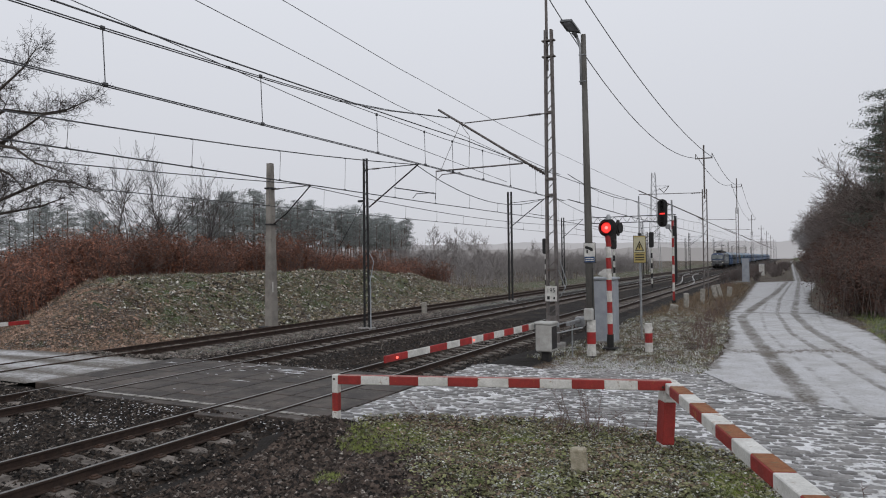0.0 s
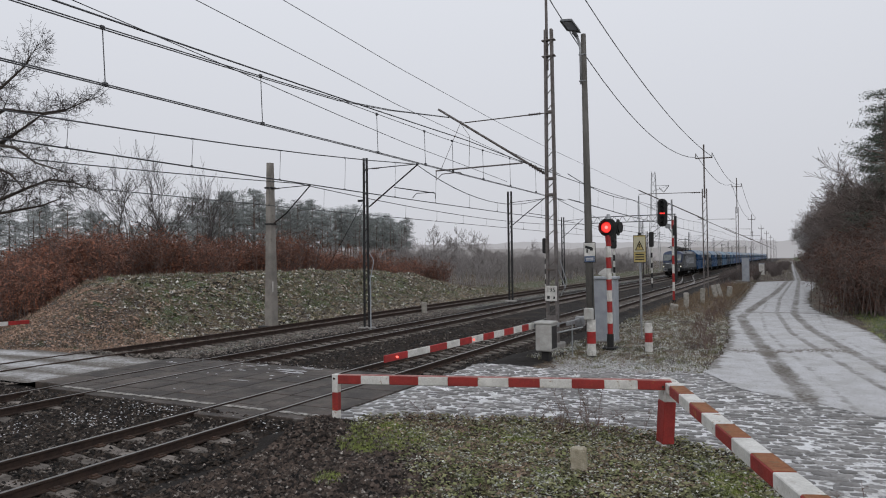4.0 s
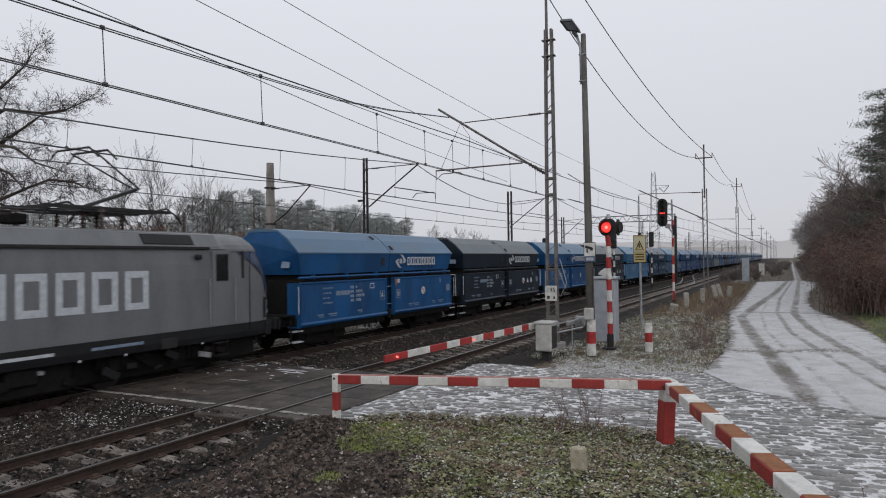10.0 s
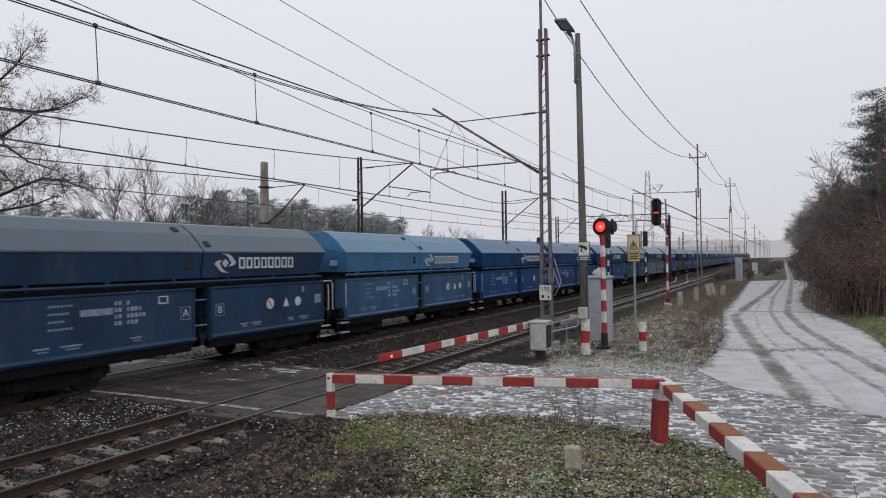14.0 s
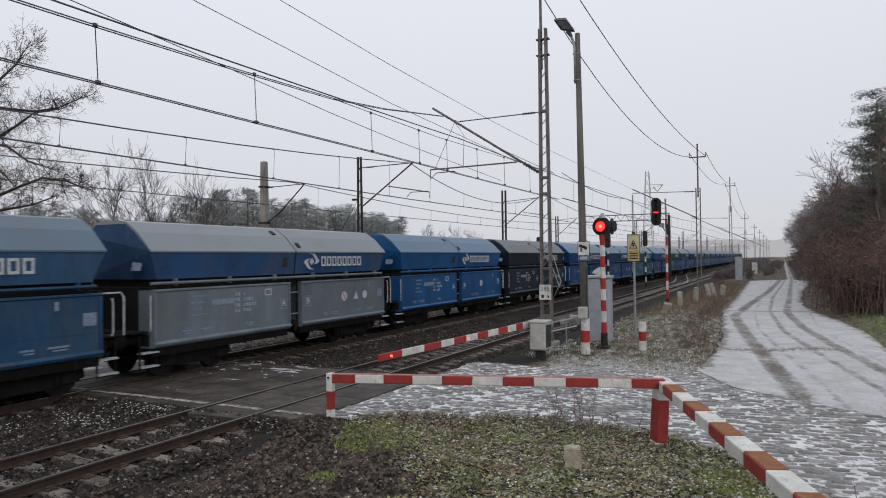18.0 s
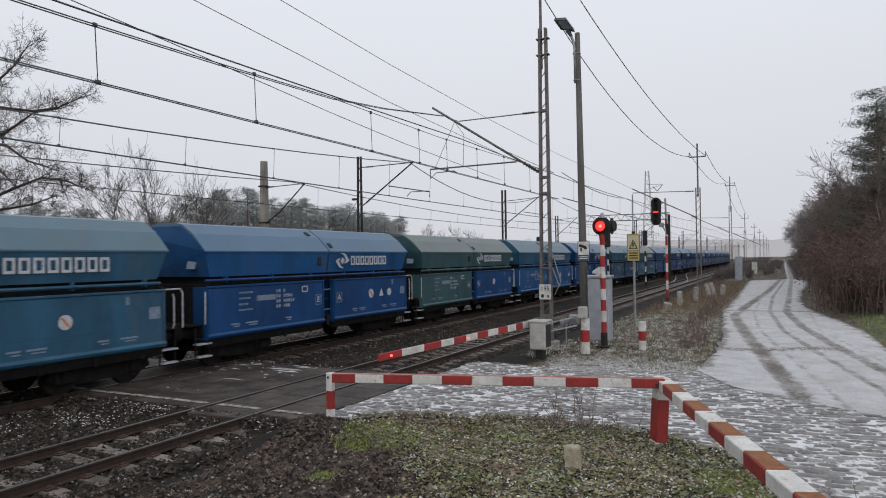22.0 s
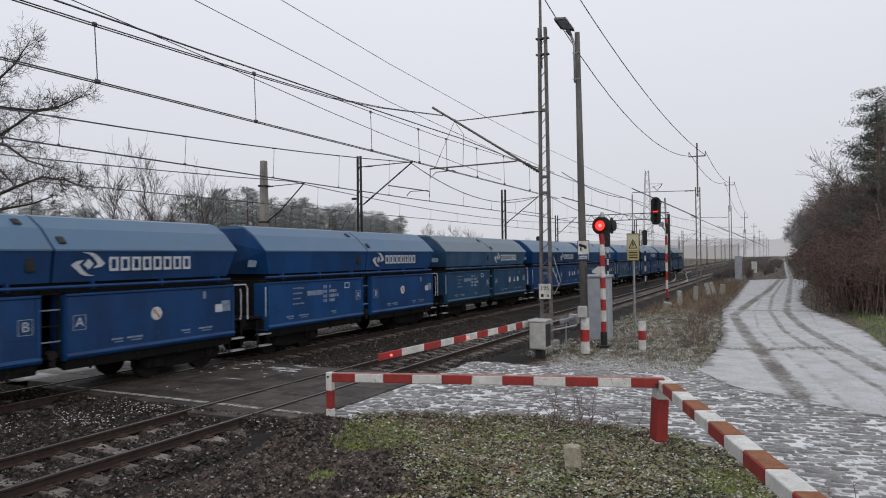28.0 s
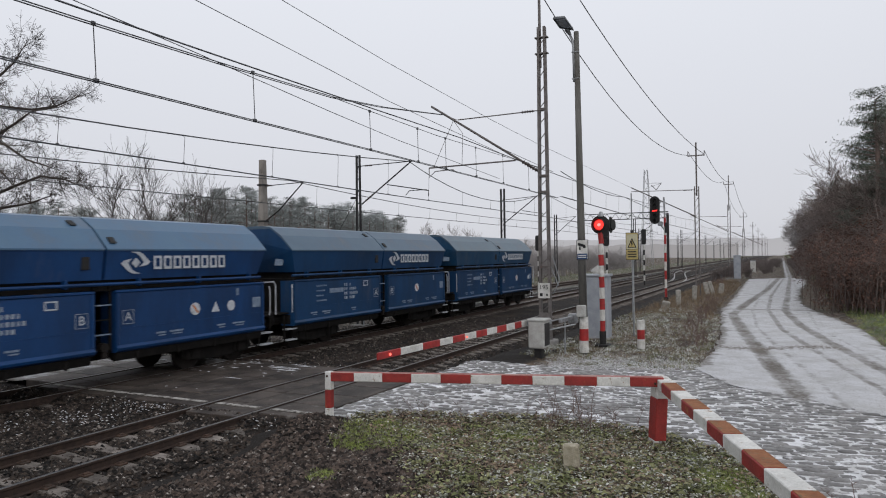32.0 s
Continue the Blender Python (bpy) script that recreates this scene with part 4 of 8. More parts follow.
m1 = thing("catenary_mast", (-7.9, 24.55, -0.28), "tall rusty steel lattice mast carrying the overhead line", "catenary mast")
lattice_mast(m1, 11.9, 0.38, 0.18, MASTPAINT)
part("feeder_arm", Geo().box((0, 0, 14.2), (1.3, 0.08, 0.08)), MASTPAINT, m1)
part("top_pole", Geo().tube([(-0.09, 0.06, 10.4), (-0.1, 0.06, 15.0)], [0.06, 0.05], 8), MASTPAINT, m1)
for z, w_ in ((1.0, 0.46), (2.9, 0.44), (5.7, 0.40), (6.3, 0.40), (8.8, 0.34)):
    part("batten", Geo().box((0, 0, z), (w_, 0.2, 0.1), 0.01), MASTPAINT, m1)
part("gusset", Geo().box((0, -0.11, 0.6), (0.44, 0.012, 1.2)), MASTPAINT, m1)
part("footing", Geo().box((0, 0, 0.05), (0.8, 0.7, 0.3), 0.04), CONCRETE, m1)
arm = part("cantilever_tube", Geo().tube([(-0.2, 0, 6.5), (-4.68, 0, 9.42)], 0.045, 8), MASTPAINT, m1, smooth=True)
part("tube_insulator", insulator(Geo(), (-0.25, 0, 6.53), (-0.85, 0, 6.92), 6, 0.085), INSUL, arm, "dark ribbed insulator")
top = part("tie_rod", Geo().tube([(-0.15, 0, 8.78), (-3.5, 0, 8.76)], 0.022, 6), MASTPAINT, m1)
part("tie_insulator", insulator(Geo(), (-0.35, 0, 8.78), (-0.85, 0, 8.78), 5, 0.06), INSUL, top)
part("registration_tube", Geo().tube([(-1.1, 0, 6.97), (-4.82, 0, 6.93)], 0.03, 8).tube([(-4.82, 0, 6.95), (-4.82, 0, 6.55), (-4.55, 0, 6.78), (-3.75, 0, 6.8), (-3.6, 0, 6.68)], 0.02, 6), MASTPAINT, m1)
part("link_wire", Geo().tube([(-3.7, 0, 8.76), (-4.6, 0, 6.96)], 0.01, 4).tube([(-3.7, 0, 8.76), (-3.3, 0, 8.2), (-3.35, 0, 6.96)], 0.01, 4).tube([(-4.1, 0, 9.0), (-3.5, 0, 8.75)], 0.014, 4), MASTPAINT, m1)
pl = part("kilometre_plate", Geo().box((0.0, -0.16, 2.02), (0.46, 0.015, 0.56), 0.005), WHITE, m1, "white kilometre plate")
part("number", letters("195", 0.23), BLACK, pl, at=Matrix.Translation((0.0, -0.172, 2.14)))
part("text_bar", Geo().box((-0.1, -0.17, 1.87), (0.1, 0.006, 0.12)).box((0.12, -0.17, 1.86), (0.06, 0.006, 0.09)), BLACK, pl)
for z, r in ((11.5, 0.16), (10.9, 0.16)):
    part("bracket_ring", Geo().box((0, 0, z), (0.5, 0.2, 0.05), 0.01), MASTPAINT, m1)
part("earth_cable", Geo().tube([(0.3, 0, 3.3), (0.55, 0.05, 2.4), (0.3, 0.05, 1.9)], 0.02, 6).tube([(0.25, 0, 2.9), (0.5, 0.05, 2.2)], 0.02, 6), GALV, m1)

m2 = thing("catenary_mast", (-18.1, 27.53, -0.28), "steel catenary mast of two dark channels beside the second track", "catenary mast")
lattice_mast(m2, 8.25, 0.27, 0.07, DARKSTEEL)
part("footing", Geo().box((0, 0, 0.02), (0.7, 0.6, 0.25), 0.04), CONCRETE, m2)
part("cantilever_tube", Geo().tube([(0.2, 0, 5.9), (2.95, 0, 7.78)], 0.035, 8), DARKSTEEL, m2)
part("tie_rod", Geo().tube([(0.1, 0, 7.72), (2.95, 0, 7.76)], 0.022, 6), DARKSTEEL, m2)
part("registration_tube", Geo().tube([(1.6, 0, 6.75), (3.8, 0, 6.35), (3.78, 0, 6.1)], 0.024, 6).tube([(2.6, 0, 6.2), (2.8, 0, 6.4), (3.7, 0, 6.4)], 0.018, 6), DARKSTEEL, m2)
part("insulator", insulator(Geo(), (0.4, 0, 7.72), (0.8, 0, 7.72), 4, 0.05), INSUL, m2)
part("insulator", insulator(Geo(), (0.4, 0, 6.04), (0.85, 0, 6.35), 4, 0.06), INSUL, m2)
part("stay_box", Geo().box((-0.2, -0.1, 6.2), (0.3, 0.14, 0.1), 0.01).tube([(-0.1, 0, 6.2), (-4.4, 0.5, 0.4)], 0.012, 5), DARKSTEEL, m2)
part("cable_stick", Geo().tube([(0.35, -0.2, 0), (0.35, -0.2, 2.6)], 0.03, 6).tube([(0.3, -0.2, 2.2), (0.55, -0.2, 3.3), (0.25, -0.1, 3.7)], 0.02, 6), CABGREY, m2)

m3 = thing("catenary_mast", (-23.0, 26.4, -0.28), "square tapered concrete catenary mast at the foot of the bank", "catenary mast")
vs = [(s * a, t * a, z) for z, a in ((-0.3, 0.24), (8.25, 0.125)) for s, t in ((-1, -1), (1, -1), (1, 1), (-1, 1))]
part("shaft", Geo().add(vs, [(0, 1, 5, 4), (1, 2, 6, 5), (2, 3, 7, 6), (3, 0, 4, 7), (4, 5, 6, 7), (3, 2, 1, 0)]), mat("pale_mast_concrete", (0.27, 0.25, 0.225), (0.18, 0.165, 0.15), 0.9, s=1.5, third=(0.11, 0.10, 0.085), ts=2.5, bump=0.3), m3)
part("footing", Geo().box((0, 0, 0.05), (1.0, 0.9, 0.22), 0.04), DARKSTEEL, m3)
part("cantilever_tube", Geo().tube([(0.15, 0, 5.2), (1.0, 0, 5.7), (2.5, 0, 7.0)], 0.032, 8), DARKSTEEL, m3)
part("tie_rod", Geo().tube([(0.1, 0, 6.95), (2.5, 0, 7.0)], 0.02, 6), DARKSTEEL, m3)
part("insulator", insulator(Geo(), (0.25, 0, 6.95), (0.6, 0, 6.96), 4, 0.05), INSUL, m3)
part("insulator", insulator(Geo(), (0.25, 0, 5.25), (0.6, 0, 5.46), 4, 0.055), INSUL, m3)
for z in (5.2, 7.0):
    part("collar", Geo().box((0, 0, z), (0.42, 0.42, 0.08), 0.01), DARKSTEEL, m3)
part("plate", Geo().box((0.28, -0.2, 2.1), (0.05, 0.02, 0.5)), WHITE, m3)


def plain_mast(x, y, h, out, label, group):
    m = thing("catenary_mast", (x, y, -0.28), label, "catenary mast", group)
    for s in (-1, 1):
        part("leg", Geo().box((s * 0.13, 0, h / 2), (0.1, 0.16, h), 0), DARKSTEEL, m)
    for i in range(10):
        z = 0.6 + i * (h - 1) / 10
        part("lattice_bar", Geo().tube([(-0.13, 0, z), (0.13, 0, z + 0.5)], 0.02, 4), DARKSTEEL, m)
    s = 1 if out > 0 else -1
    part("cantilever_tube", Geo().tube([(0, 0, 5.7), (out, 0, 7.75)], 0.035, 6), DARKSTEEL, m)
    part("tie_rod", Geo().tube([(0, 0, 7.55), (out, 0, 7.72)], 0.022, 6), DARKSTEEL, m)
    part("registration_tube", Geo().tube([(out * 0.55, 0, 6.7), (out * 1.15, 0, 6.4), (out * 1.15, 0, 6.2)], 0.022, 6), DARKSTEEL, m)
    part("footing", Geo().box((0, 0, 0.05), (0.7, 0.6, 0.3), 0.03), CONCRETE, m)
    return m


plain_mast(-18.75, 48.2, 8.4, 2.75, "dark steel catenary mast beyond the second track", "line of catenary masts")
for k in range(1, 8):
    plain_mast(-18.75, 48.2 + 52 * k, 8.4, 2.75, "dark steel catenary mast far down the line", "line of catenary masts")
for k in range(0, 6):
    plain_mast(-23.1, 76 + 52 * k, 8.0, 2.4, "dark catenary mast beside the siding", "siding masts")


def line_pole(x, y, h, arm_z, reach, label):
    """A slim mast with a short cross arm for the feeder wires and a cantilever over the near track."""
    m = thing("feeder_mast", (x, y, -0.28), label, "catenary mast", "feeder masts beside the road")
    for s in (-1, 1):
        part("leg", Geo().box((s * 0.14, 0, h * 0.36), (0.07, 0.12, h * 0.72), 0), MASTPAINT, m)
    for i in range(14):
        z = 0.5 + i * (h * 0.72 - 0.6) / 14
        part("lattice_bar", Geo().tube([(-0.14, 0, z), (0.14, 0, z + 0.45)], 0.016, 4), MASTPAINT, m)
    part("top_pole", Geo().tube([(0, 0, h * 0.66), (0, 0, h)], 0.055, 8), MASTPAINT, m)
    part("cross_arm", Geo().box((0, 0, arm_z), (1.15, 0.07, 0.08)).box((-0.55, 0, arm_z + 0.18), (0.05, 0.05, 0.32)).box((0.55, 0, arm_z + 0.18), (0.05, 0.05, 0.32)), MASTPAINT, m)
    part("cantilever_tube", Geo().tube([(-0.1, 0, 6.0), (-reach, 0, 8.3)], 0.04, 6), MASTPAINT, m)
    part("tie_rod", Geo().tube([(-0.1, 0, 7.9), (-reach, 0, 8.0)], 0.025, 6), MASTPAINT, m)
    part("tie_insulator", insulator(Geo(), (-0.3, 0, 7.9), (-0.9, 0, 7.9), 4, 0.06), INSUL, m)
    part("footing", Geo().box((0, 0, 0.05), (0.7, 0.6, 0.4), 0.03), CONCRETE, m)


line_pole(-5.3, 51.84, 11.3, 10.35, 4.6, "tall slim feeder mast beside the dirt road")
line_pole(-5.65, 91.9, 13.0, 11.9, 4.6, "second tall feeder mast beside the dirt road")
for k, (y, h) in enumerate(((128, 10.4), (173, 10.4), (215, 10.4), (262, 10.4), (315, 10.4), (370, 10.4))):
    line_pole(-5.6, y, h, h - 0.9, 4.4, "slim feeder mast far down the line")

# ---- railway colour-light signal ----
rs = thing("railway_signal", (-7.0, 48.25, -0.28), "railway light signal showing red on a striped post", "railway signal")
for i in range(9):
    part("post_band", Geo().tube([(0, 0, 0.4 + 0.6 * i), (0, 0, 1.0 + 0.6 * i)], 0.08 if i % 2 else 0.0805, 10), (RED, WHITE)[i % 2], rs)
part("foot", Geo().tube([(0, 0, -0.1), (0, 0, 0.4)], 0.14, 10), BLACK, rs)
part("upper_post", Geo().tube([(0, 0.05, 5.6), (-0.05, 0.05, 7.2)], 0.06, 8), GALV, rs)
part("bracket", Geo().tube([(0, 0, 4.9), (-0.6, -0.05, 5.8)], 0.05, 6).tube([(0, 0, 6.2), (-0.6, -0.1, 6.2)], 0.05, 6).box((-0.3, 0.0, 5.4), (0.3, 0.3, 0.3), 0.03), GALV, rs)
hd = part("signal_head", Geo().prism([(-0.95 + 0.33 * (1 + math.cos(a)), 6.32 + 0.62 * (1 if math.sin(a) > 0 else -1) + 0.33 * math.sin(a)) for a in [i * math.pi / 8 + 0.01 for i in range(16)]], -0.25, -0.1), BLACK, rs, "tall black signal head")
for z in (7.0, 6.65, 6.3, 5.95, 5.6):
    part("hood", Geo().tube([(-0.62, -0.25, z), (-0.62, -0.45, z)], 0.13, 10, False), BLACK, hd)
part("lit_lamp", Geo().box((-0.62, -0.3, 6.27), (0.34, 0.02, 0.09), 0.004), REDLAMP, hd, "red signal light")
part("low_signal_board", Geo().box((0.12, -0.1, 5.1), (0.24, 0.1, 0.7), 0.03), BLACK, rs)
for x, y, h in ((-13.2, 58.0, 5.6), (-19.9, 60.0, 5.2), (-12.9, 74.0, 6.0)):
    r2 = thing("railway_signal", (x, y, -0.28), "railway signal seen from its side on a black and white post", "railway signal")
    for i in range(8):
        part("post_band", Geo().tube([(0, 0, h * 0.09 * i), (0, 0, h * 0.09 * (i + 1))], 0.09, 8), (BLACK, WHITE)[i % 2], r2)
    part("signal_head", Geo().box((0, -0.1, h * 0.86), (0.5, 0.3, h * 0.27), 0.1), BLACK, r2)
part("rod", Geo().tube([(-6.4, 33.5, -0.3), (-6.4, 33.5, 6.0)], 0.035, 6), GALV)["label"] = "thin grey steel rod beside the track"
bpy.data.objects["rod"]["category"] = "rod"
cb2 = thing("relay_cabinet", (-4.75, 91.0, -0.28), "pale grey relay cabinet beside the feeder mast", "cabinet")
part("cabinet_body", Geo().box((0, 0, 1.5), (0.8, 0.7, 2.9), 0.03), CABGREY, cb2)
part("roof", Geo().box((0, 0, 3.0), (0.9, 0.8, 0.12), 0.02), CABGREY, cb2)
cb3 = thing("relay_cabinet", (-4.0, 122.0, -0.28), "small white relay cabinet in the distance", "cabinet")
part("cabinet_body", Geo().box((0, 0, 1.0), (0.8, 0.6, 1.9), 0.03), WHITE, cb3)
part("roof", Geo().box((0, 0, 2.0), (0.9, 0.7, 0.1), 0.02), CABGREY, cb3)

# portal over the tracks and the far lattice pylon
portal = thing("signal_gantry", (0, 92, -0.28), "thin lattice gantry spanning the tracks", "gantry")
for x in (-24.2, -13.0):
    part("leg", Geo().box((x, 0, 4.3), (0.3, 0.3, 8.6)), DARKSTEEL, portal)
for z in (8.0, 8.8):
    part("chord", Geo().box((-18.6, 0, z), (11.4, 0.1, 0.1)), DARKSTEEL, portal)
for i in range(20):
    x = -24.2 + i * 0.56
    part("lattice_bar", Geo().tube([(x, 0, 8.0 if i % 2 else 8.8), (x + 0.56, 0, 8.8 if i % 2 else 8.0)], 0.03, 4), DARKSTEEL, portal)
pyl = thing("pylon", (-27.2, 160, -0.3), "far lattice pylon fading into the mist", "pylon")
for sx in (-1, 1):
    for sy in (-1, 1):
        part("leg", Geo().tube([(sx * 1.3, sy * 1.3, 0), (sx * 0.35, sy * 0.35, 22.5)], 0.07, 4), GALV, pyl)
for i in range(12):
    z, w = i * 1.9, 1.3 - i * 0.08
    part("brace", Geo().tube([(-w, -w, z), (w, -w, z + 1.9)], 0.035, 4).tube([(w, -w, z), (-w, -w, z + 1.9)], 0.035, 4), GALV, pyl)
for z in (18.5, 14.5):
    part("arm", Geo().tube([(0, 0, z + 1), (3.4, 0, z + 0.9)], 0.06, 4).tube([(0, 0, z - 0.2), (3.4, 0, z + 0.9)], 0.05, 4), GALV, pyl)
    part("insulator_string", Geo().tube([(1.2, 0, z + 0.5), (2.2, 0, z - 0.6), (3.3, 0, z + 0.8)], 0.09, 5), INSUL, pyl)

# ---- overhead wires ----


def wire(pts, r, label="", parent=None, name="wire"):
    return part(name, Geo().tube(pts, r, 5), WIRE, parent, tidy=False)


def sag(a, b, drop, n=14):
    a, b = Vector(a), Vector(b)
    return [a + (b - a) * (i / n) - Vector((0, 0, drop * 4 * (i / n) * (1 - i / n))) for i in range(n + 1)]


def catenary(x, supports, z_contact, z_mess, mid, label, stag=0.2):
    """Contact wires and a sagging carrier with droppers between the supports."""
    line = thing("overhead_line", (0, 0, 0), label, "overhead wires")
    side = 1
    for a, b in zip(supports, supports[1:]):
        xa, xb = x + stag * side, x - stag * side
        side = -side
        for o in (-0.04, 0.04):
            wire([(xa + o, a, z_contact), (xb + o, b, z_contact)], 0.014, parent=line, name="contact_wire")
        pts = sag((xa, a, z_mess), (xb, b, z_mess), z_mess - mid)
        wire(pts, 0.021, parent=line, name="carrier_wire")
        n = max(2, round((b - a) / 4.1))
        for i in range(n):
            k = (i + 0.5) / n
            px, py = xa + (xb - xa) * k, a + (b - a) * k
            pz = z_mess - (z_mess - mid) * 4 * k * (1 - k)
            d = part("dropper", Geo().tube([(px, py, z_contact), (px + 0.02, py + 0.04, pz)], 0.007, 4).box((px, py, pz), (0.03, 0.05, 0.05)).box((px, py, z_contact + 0.02), (0.05, 0.06, 0.05)), WIRE, line, tidy=False)
    return line


catenary(T1, [34.0, 51.8, 91.9, 128, 173, 262, 370], 6.06, 7.35, 7.05, "overhead line above the near track")
catenary(T2, [-27, 28.65, 48.2, 100.2, 152.2, 204, 256, 308, 412], 5.91, 7.66, 6.45, "overhead line above the second track")
catenary(T3, [-27, 26.4, 76, 128, 180, 232], 5.64, 6.85, 6.2, "overhead line above the siding")
extra = thing("feeder_wires", (0, 0, 0), "long feeder wires strung beside and above the tracks", "overhead wires")
for a, b, drop in (((-5.85, 51.84, 10.12), (-8.5, 24.55, 14.0), 1.75), ((-4.75, 51.84, 10.12), (-7.3, 24.55, 13.95), 0.85), ((-8.5, 24.55, 14.0), (-8.6, -25, 12.5), 1.5), ((-7.3, 24.55, 13.95), (-7.3, -25, 12.5), 1.5),
                   ((-12.0, -25, 8.2), (-12.0, 26, 8.05), 0.2), ((-12.0, 26, 8.05), (-11.0, 75, 8.0), 0.3), ((-4.75, 51.8, 10.4), (-5.1, 91.9, 12.0), 0.9), ((-5.85, 51.8, 10.4), (-6.2, 91.9, 12.0), 0.9),
                   ((-5.1, 91.9, 12.0), (-5.0, 128, 9.6), 0.8), ((-6.2, 91.9, 12.0), (-6.2, 128, 9.6), 0.8)):
    wire(sag(a, b, drop), 0.02, parent=extra)
for pts in ([(-13, -8.0, 10.4), (-13, 12.2, 9.57), (-13, 18.3, 9.15), (-13, 21.9, 8.88), (-12.5, 32, 8.2)], [(-13, -8.0, 11.6), (-13, 15.5, 10.67), (-13, 21.9, 10.31), (-13, 31.9, 9.95), (-13, 38.9, 9.79), (-13, 92, 9.4)]):
    wire(pts, 0.011, parent=extra)
wire([(-10.22, -12, 8.0), (-10.22, 7.0, 7.31), (-10.22, 9.8, 7.12), (-10.22, 14.35, 6.78), (-10.22, 17.8, 6.56), (-10.22, 26, 6.2)], 0.009, parent=extra)

near = thing("overhead_line", (0, 0, 0), "carrier and contact wires over the near track at the crossing", "overhead wires")
carrier = sag((-10.22, -35, 8.6), (-10.22, 14.4, 7.17), 0.75) + [Vector((-10.6, 17.5, 7.55)), Vector((-12.05, 24.55, 8.75))]
for o in (-0.05, 0.05):
    wire([p + Vector((o, 0, 0)) for p in carrier], 0.012, parent=near, name="carrier_wire")
    wire([(-10.22 + o, -35, 6.06), (-10.22 + o, 16, 6.06), (-10.22 + o, 34, 6.0)], 0.012, parent=near, name="contact_wire")
wire([(-12.05, 24.55, 8.75), (-11.2, 29, 7.9), (-10.42, 34, 7.35)], 0.012, parent=near, name="carrier_wire")
stitch = [(-10.22, 14.4, 7.17), (-10.22, 20.3, 7.1), (-10.22, 27.1, 7.2), (-10.42, 34, 7.35)]
wire(stitch, 0.01, parent=near, name="stitch_wire")
for y, zt in ((3.9, 6.95), (7.65, 7.02), (11.5, 7.11), (16.2, 7.14), (19.0, 7.11), (21.0, 7.1), (23.6, 7.14), (26.4, 7.19), (29.6, 7.25)):
    part("dropper", Geo().tube([(-10.22, y, 6.05), (-10.22, y - 0.05, zt)], 0.009, 4).box((-10.22, y - 0.05, zt), (0.04, 0.07, 0.07)).box((-10.22, y, 6.07), (0.05, 0.08, 0.07)), WIRE, near, tidy=False)
# ---- train ----
CHASSIS = mat("grimy_underframe", (0.008, 0.0075, 0.007), (0.014, 0.012, 0.011), 0.85, 0.0, 5, spec=0.15)
WHEELSTEEL = mat("wheel_steel", (0.03, 0.025, 0.022), (0.018, 0.015, 0.014), 0.55, 0.6, 7)
MARK = mat("faded_white_marking", (0.55, 0.57, 0.60), (0.38, 0.41, 0.45), 0.6, s=9, mixpos=(0.35, 0.7))
MARKDULL = mat("dull_marking", (0.22, 0.27, 0.34), (0.13, 0.18, 0.26), 0.6, s=9)
TEXTPAINT = mat("faded_small_text", (0.34, 0.38, 0.43), (0.2, 0.24, 0.3), 0.6, s=9)
PLATE = mat("pale_buffer_plate", (0.3, 0.3, 0.31), (0.2, 0.2, 0.21), 0.5, 0.1, 4)
HANDRAIL = mat("pale_handrail", (0.5, 0.52, 0.55), (0.35, 0.36, 0.38), 0.5, 0.2, 8)
ORANGE = mat("orange_label", (0.55, 0.17, 0.03), (0.4, 0.12, 0.03), 0.6, s=9)
# windscreen base colour lightened to stand for reflected sky and the lit cab
SCREEN = mat("windscreen_painted_sky", (0.12, 0.135, 0.135), (0.085, 0.1, 0.1), 0.05, 0.0, 1.5, bump=0, spec=0.9)
GLASS = mat("tinted_cab_glass", (0.01, 0.011, 0.013), (0.013, 0.014, 0.016), 0.12, 0.0, 3, bump=0, spec=0.3)


def ring(x, y0, y1, z0, z1, t):
    """An upright open frame on a side wall, of stroke t."""
    g = Geo()
    for ya, yb, za, zb in ((y0, y1, z0, z0 + t), (y0, y1, z1 - t, z1), (y0, y0 + t, z0 + t, z1 - t), (y1 - t, y1, z0 + t, z1 - t)):
        g.box((x, (ya + yb) / 2, (za + zb) / 2), (0.008, yb - ya, zb - za))
    return g


def on_side(pts, x, y, z, s, lean=0.0):
    """A flat shape of (along, up) points on the near side wall; lean shifts it out as it rises."""
    n = len(pts)
    vs = [(x + lean * v * s + dx, y + u * s, z + v * s) for dx in (0.0, 0.008) for u, v in pts]
    return Geo().add(vs, [tuple(range(n)), tuple(range(2 * n - 1, n - 1, -1))] + [(i, (i + 1) % n, n + (i + 1) % n, n + i) for i in range(n)])


EMBLEM_A = [(-0.35, 0.54), (0.13, 0.54), (0.38, 0.44), (0.86, 0.03), (0.65, -0.13), (0.25, -0.2), (0.47, 0.01), (0.2, 0.33), (-0.03, 0.47)]
EMBLEM_B = [(-u, -v) for u, v in EMBLEM_A]
EMBLEM_C = [(0.02, -0.25), (0.26, 0.02), (-0.02, 0.25), (-0.26, -0.02)]


def emblem(parent, x, y, z, s, material, lean=0.0):
    for e in (EMBLEM_A, EMBLEM_B, EMBLEM_C):
        part("emblem_piece", on_side(e, x, y, z, s, lean), material, parent, "white emblem shape")


def wheelset(parent, y, r, group="wheel"):
    for s in (-1, 1):
        w = part("wheel", Geo().tube([(s * 0.69, y, r), (s * 0.80, y, r)], [r + 0.025, r], 22).tube([(s * 0.80, y, r), (s * 0.86, y, r)], [0.14, 0.12], 12), WHEELSTEEL, parent)
    part("axle", Geo().tube([(-0.7, y, r), (0.7, y, r)], 0.08, 8), CHASSIS, parent)


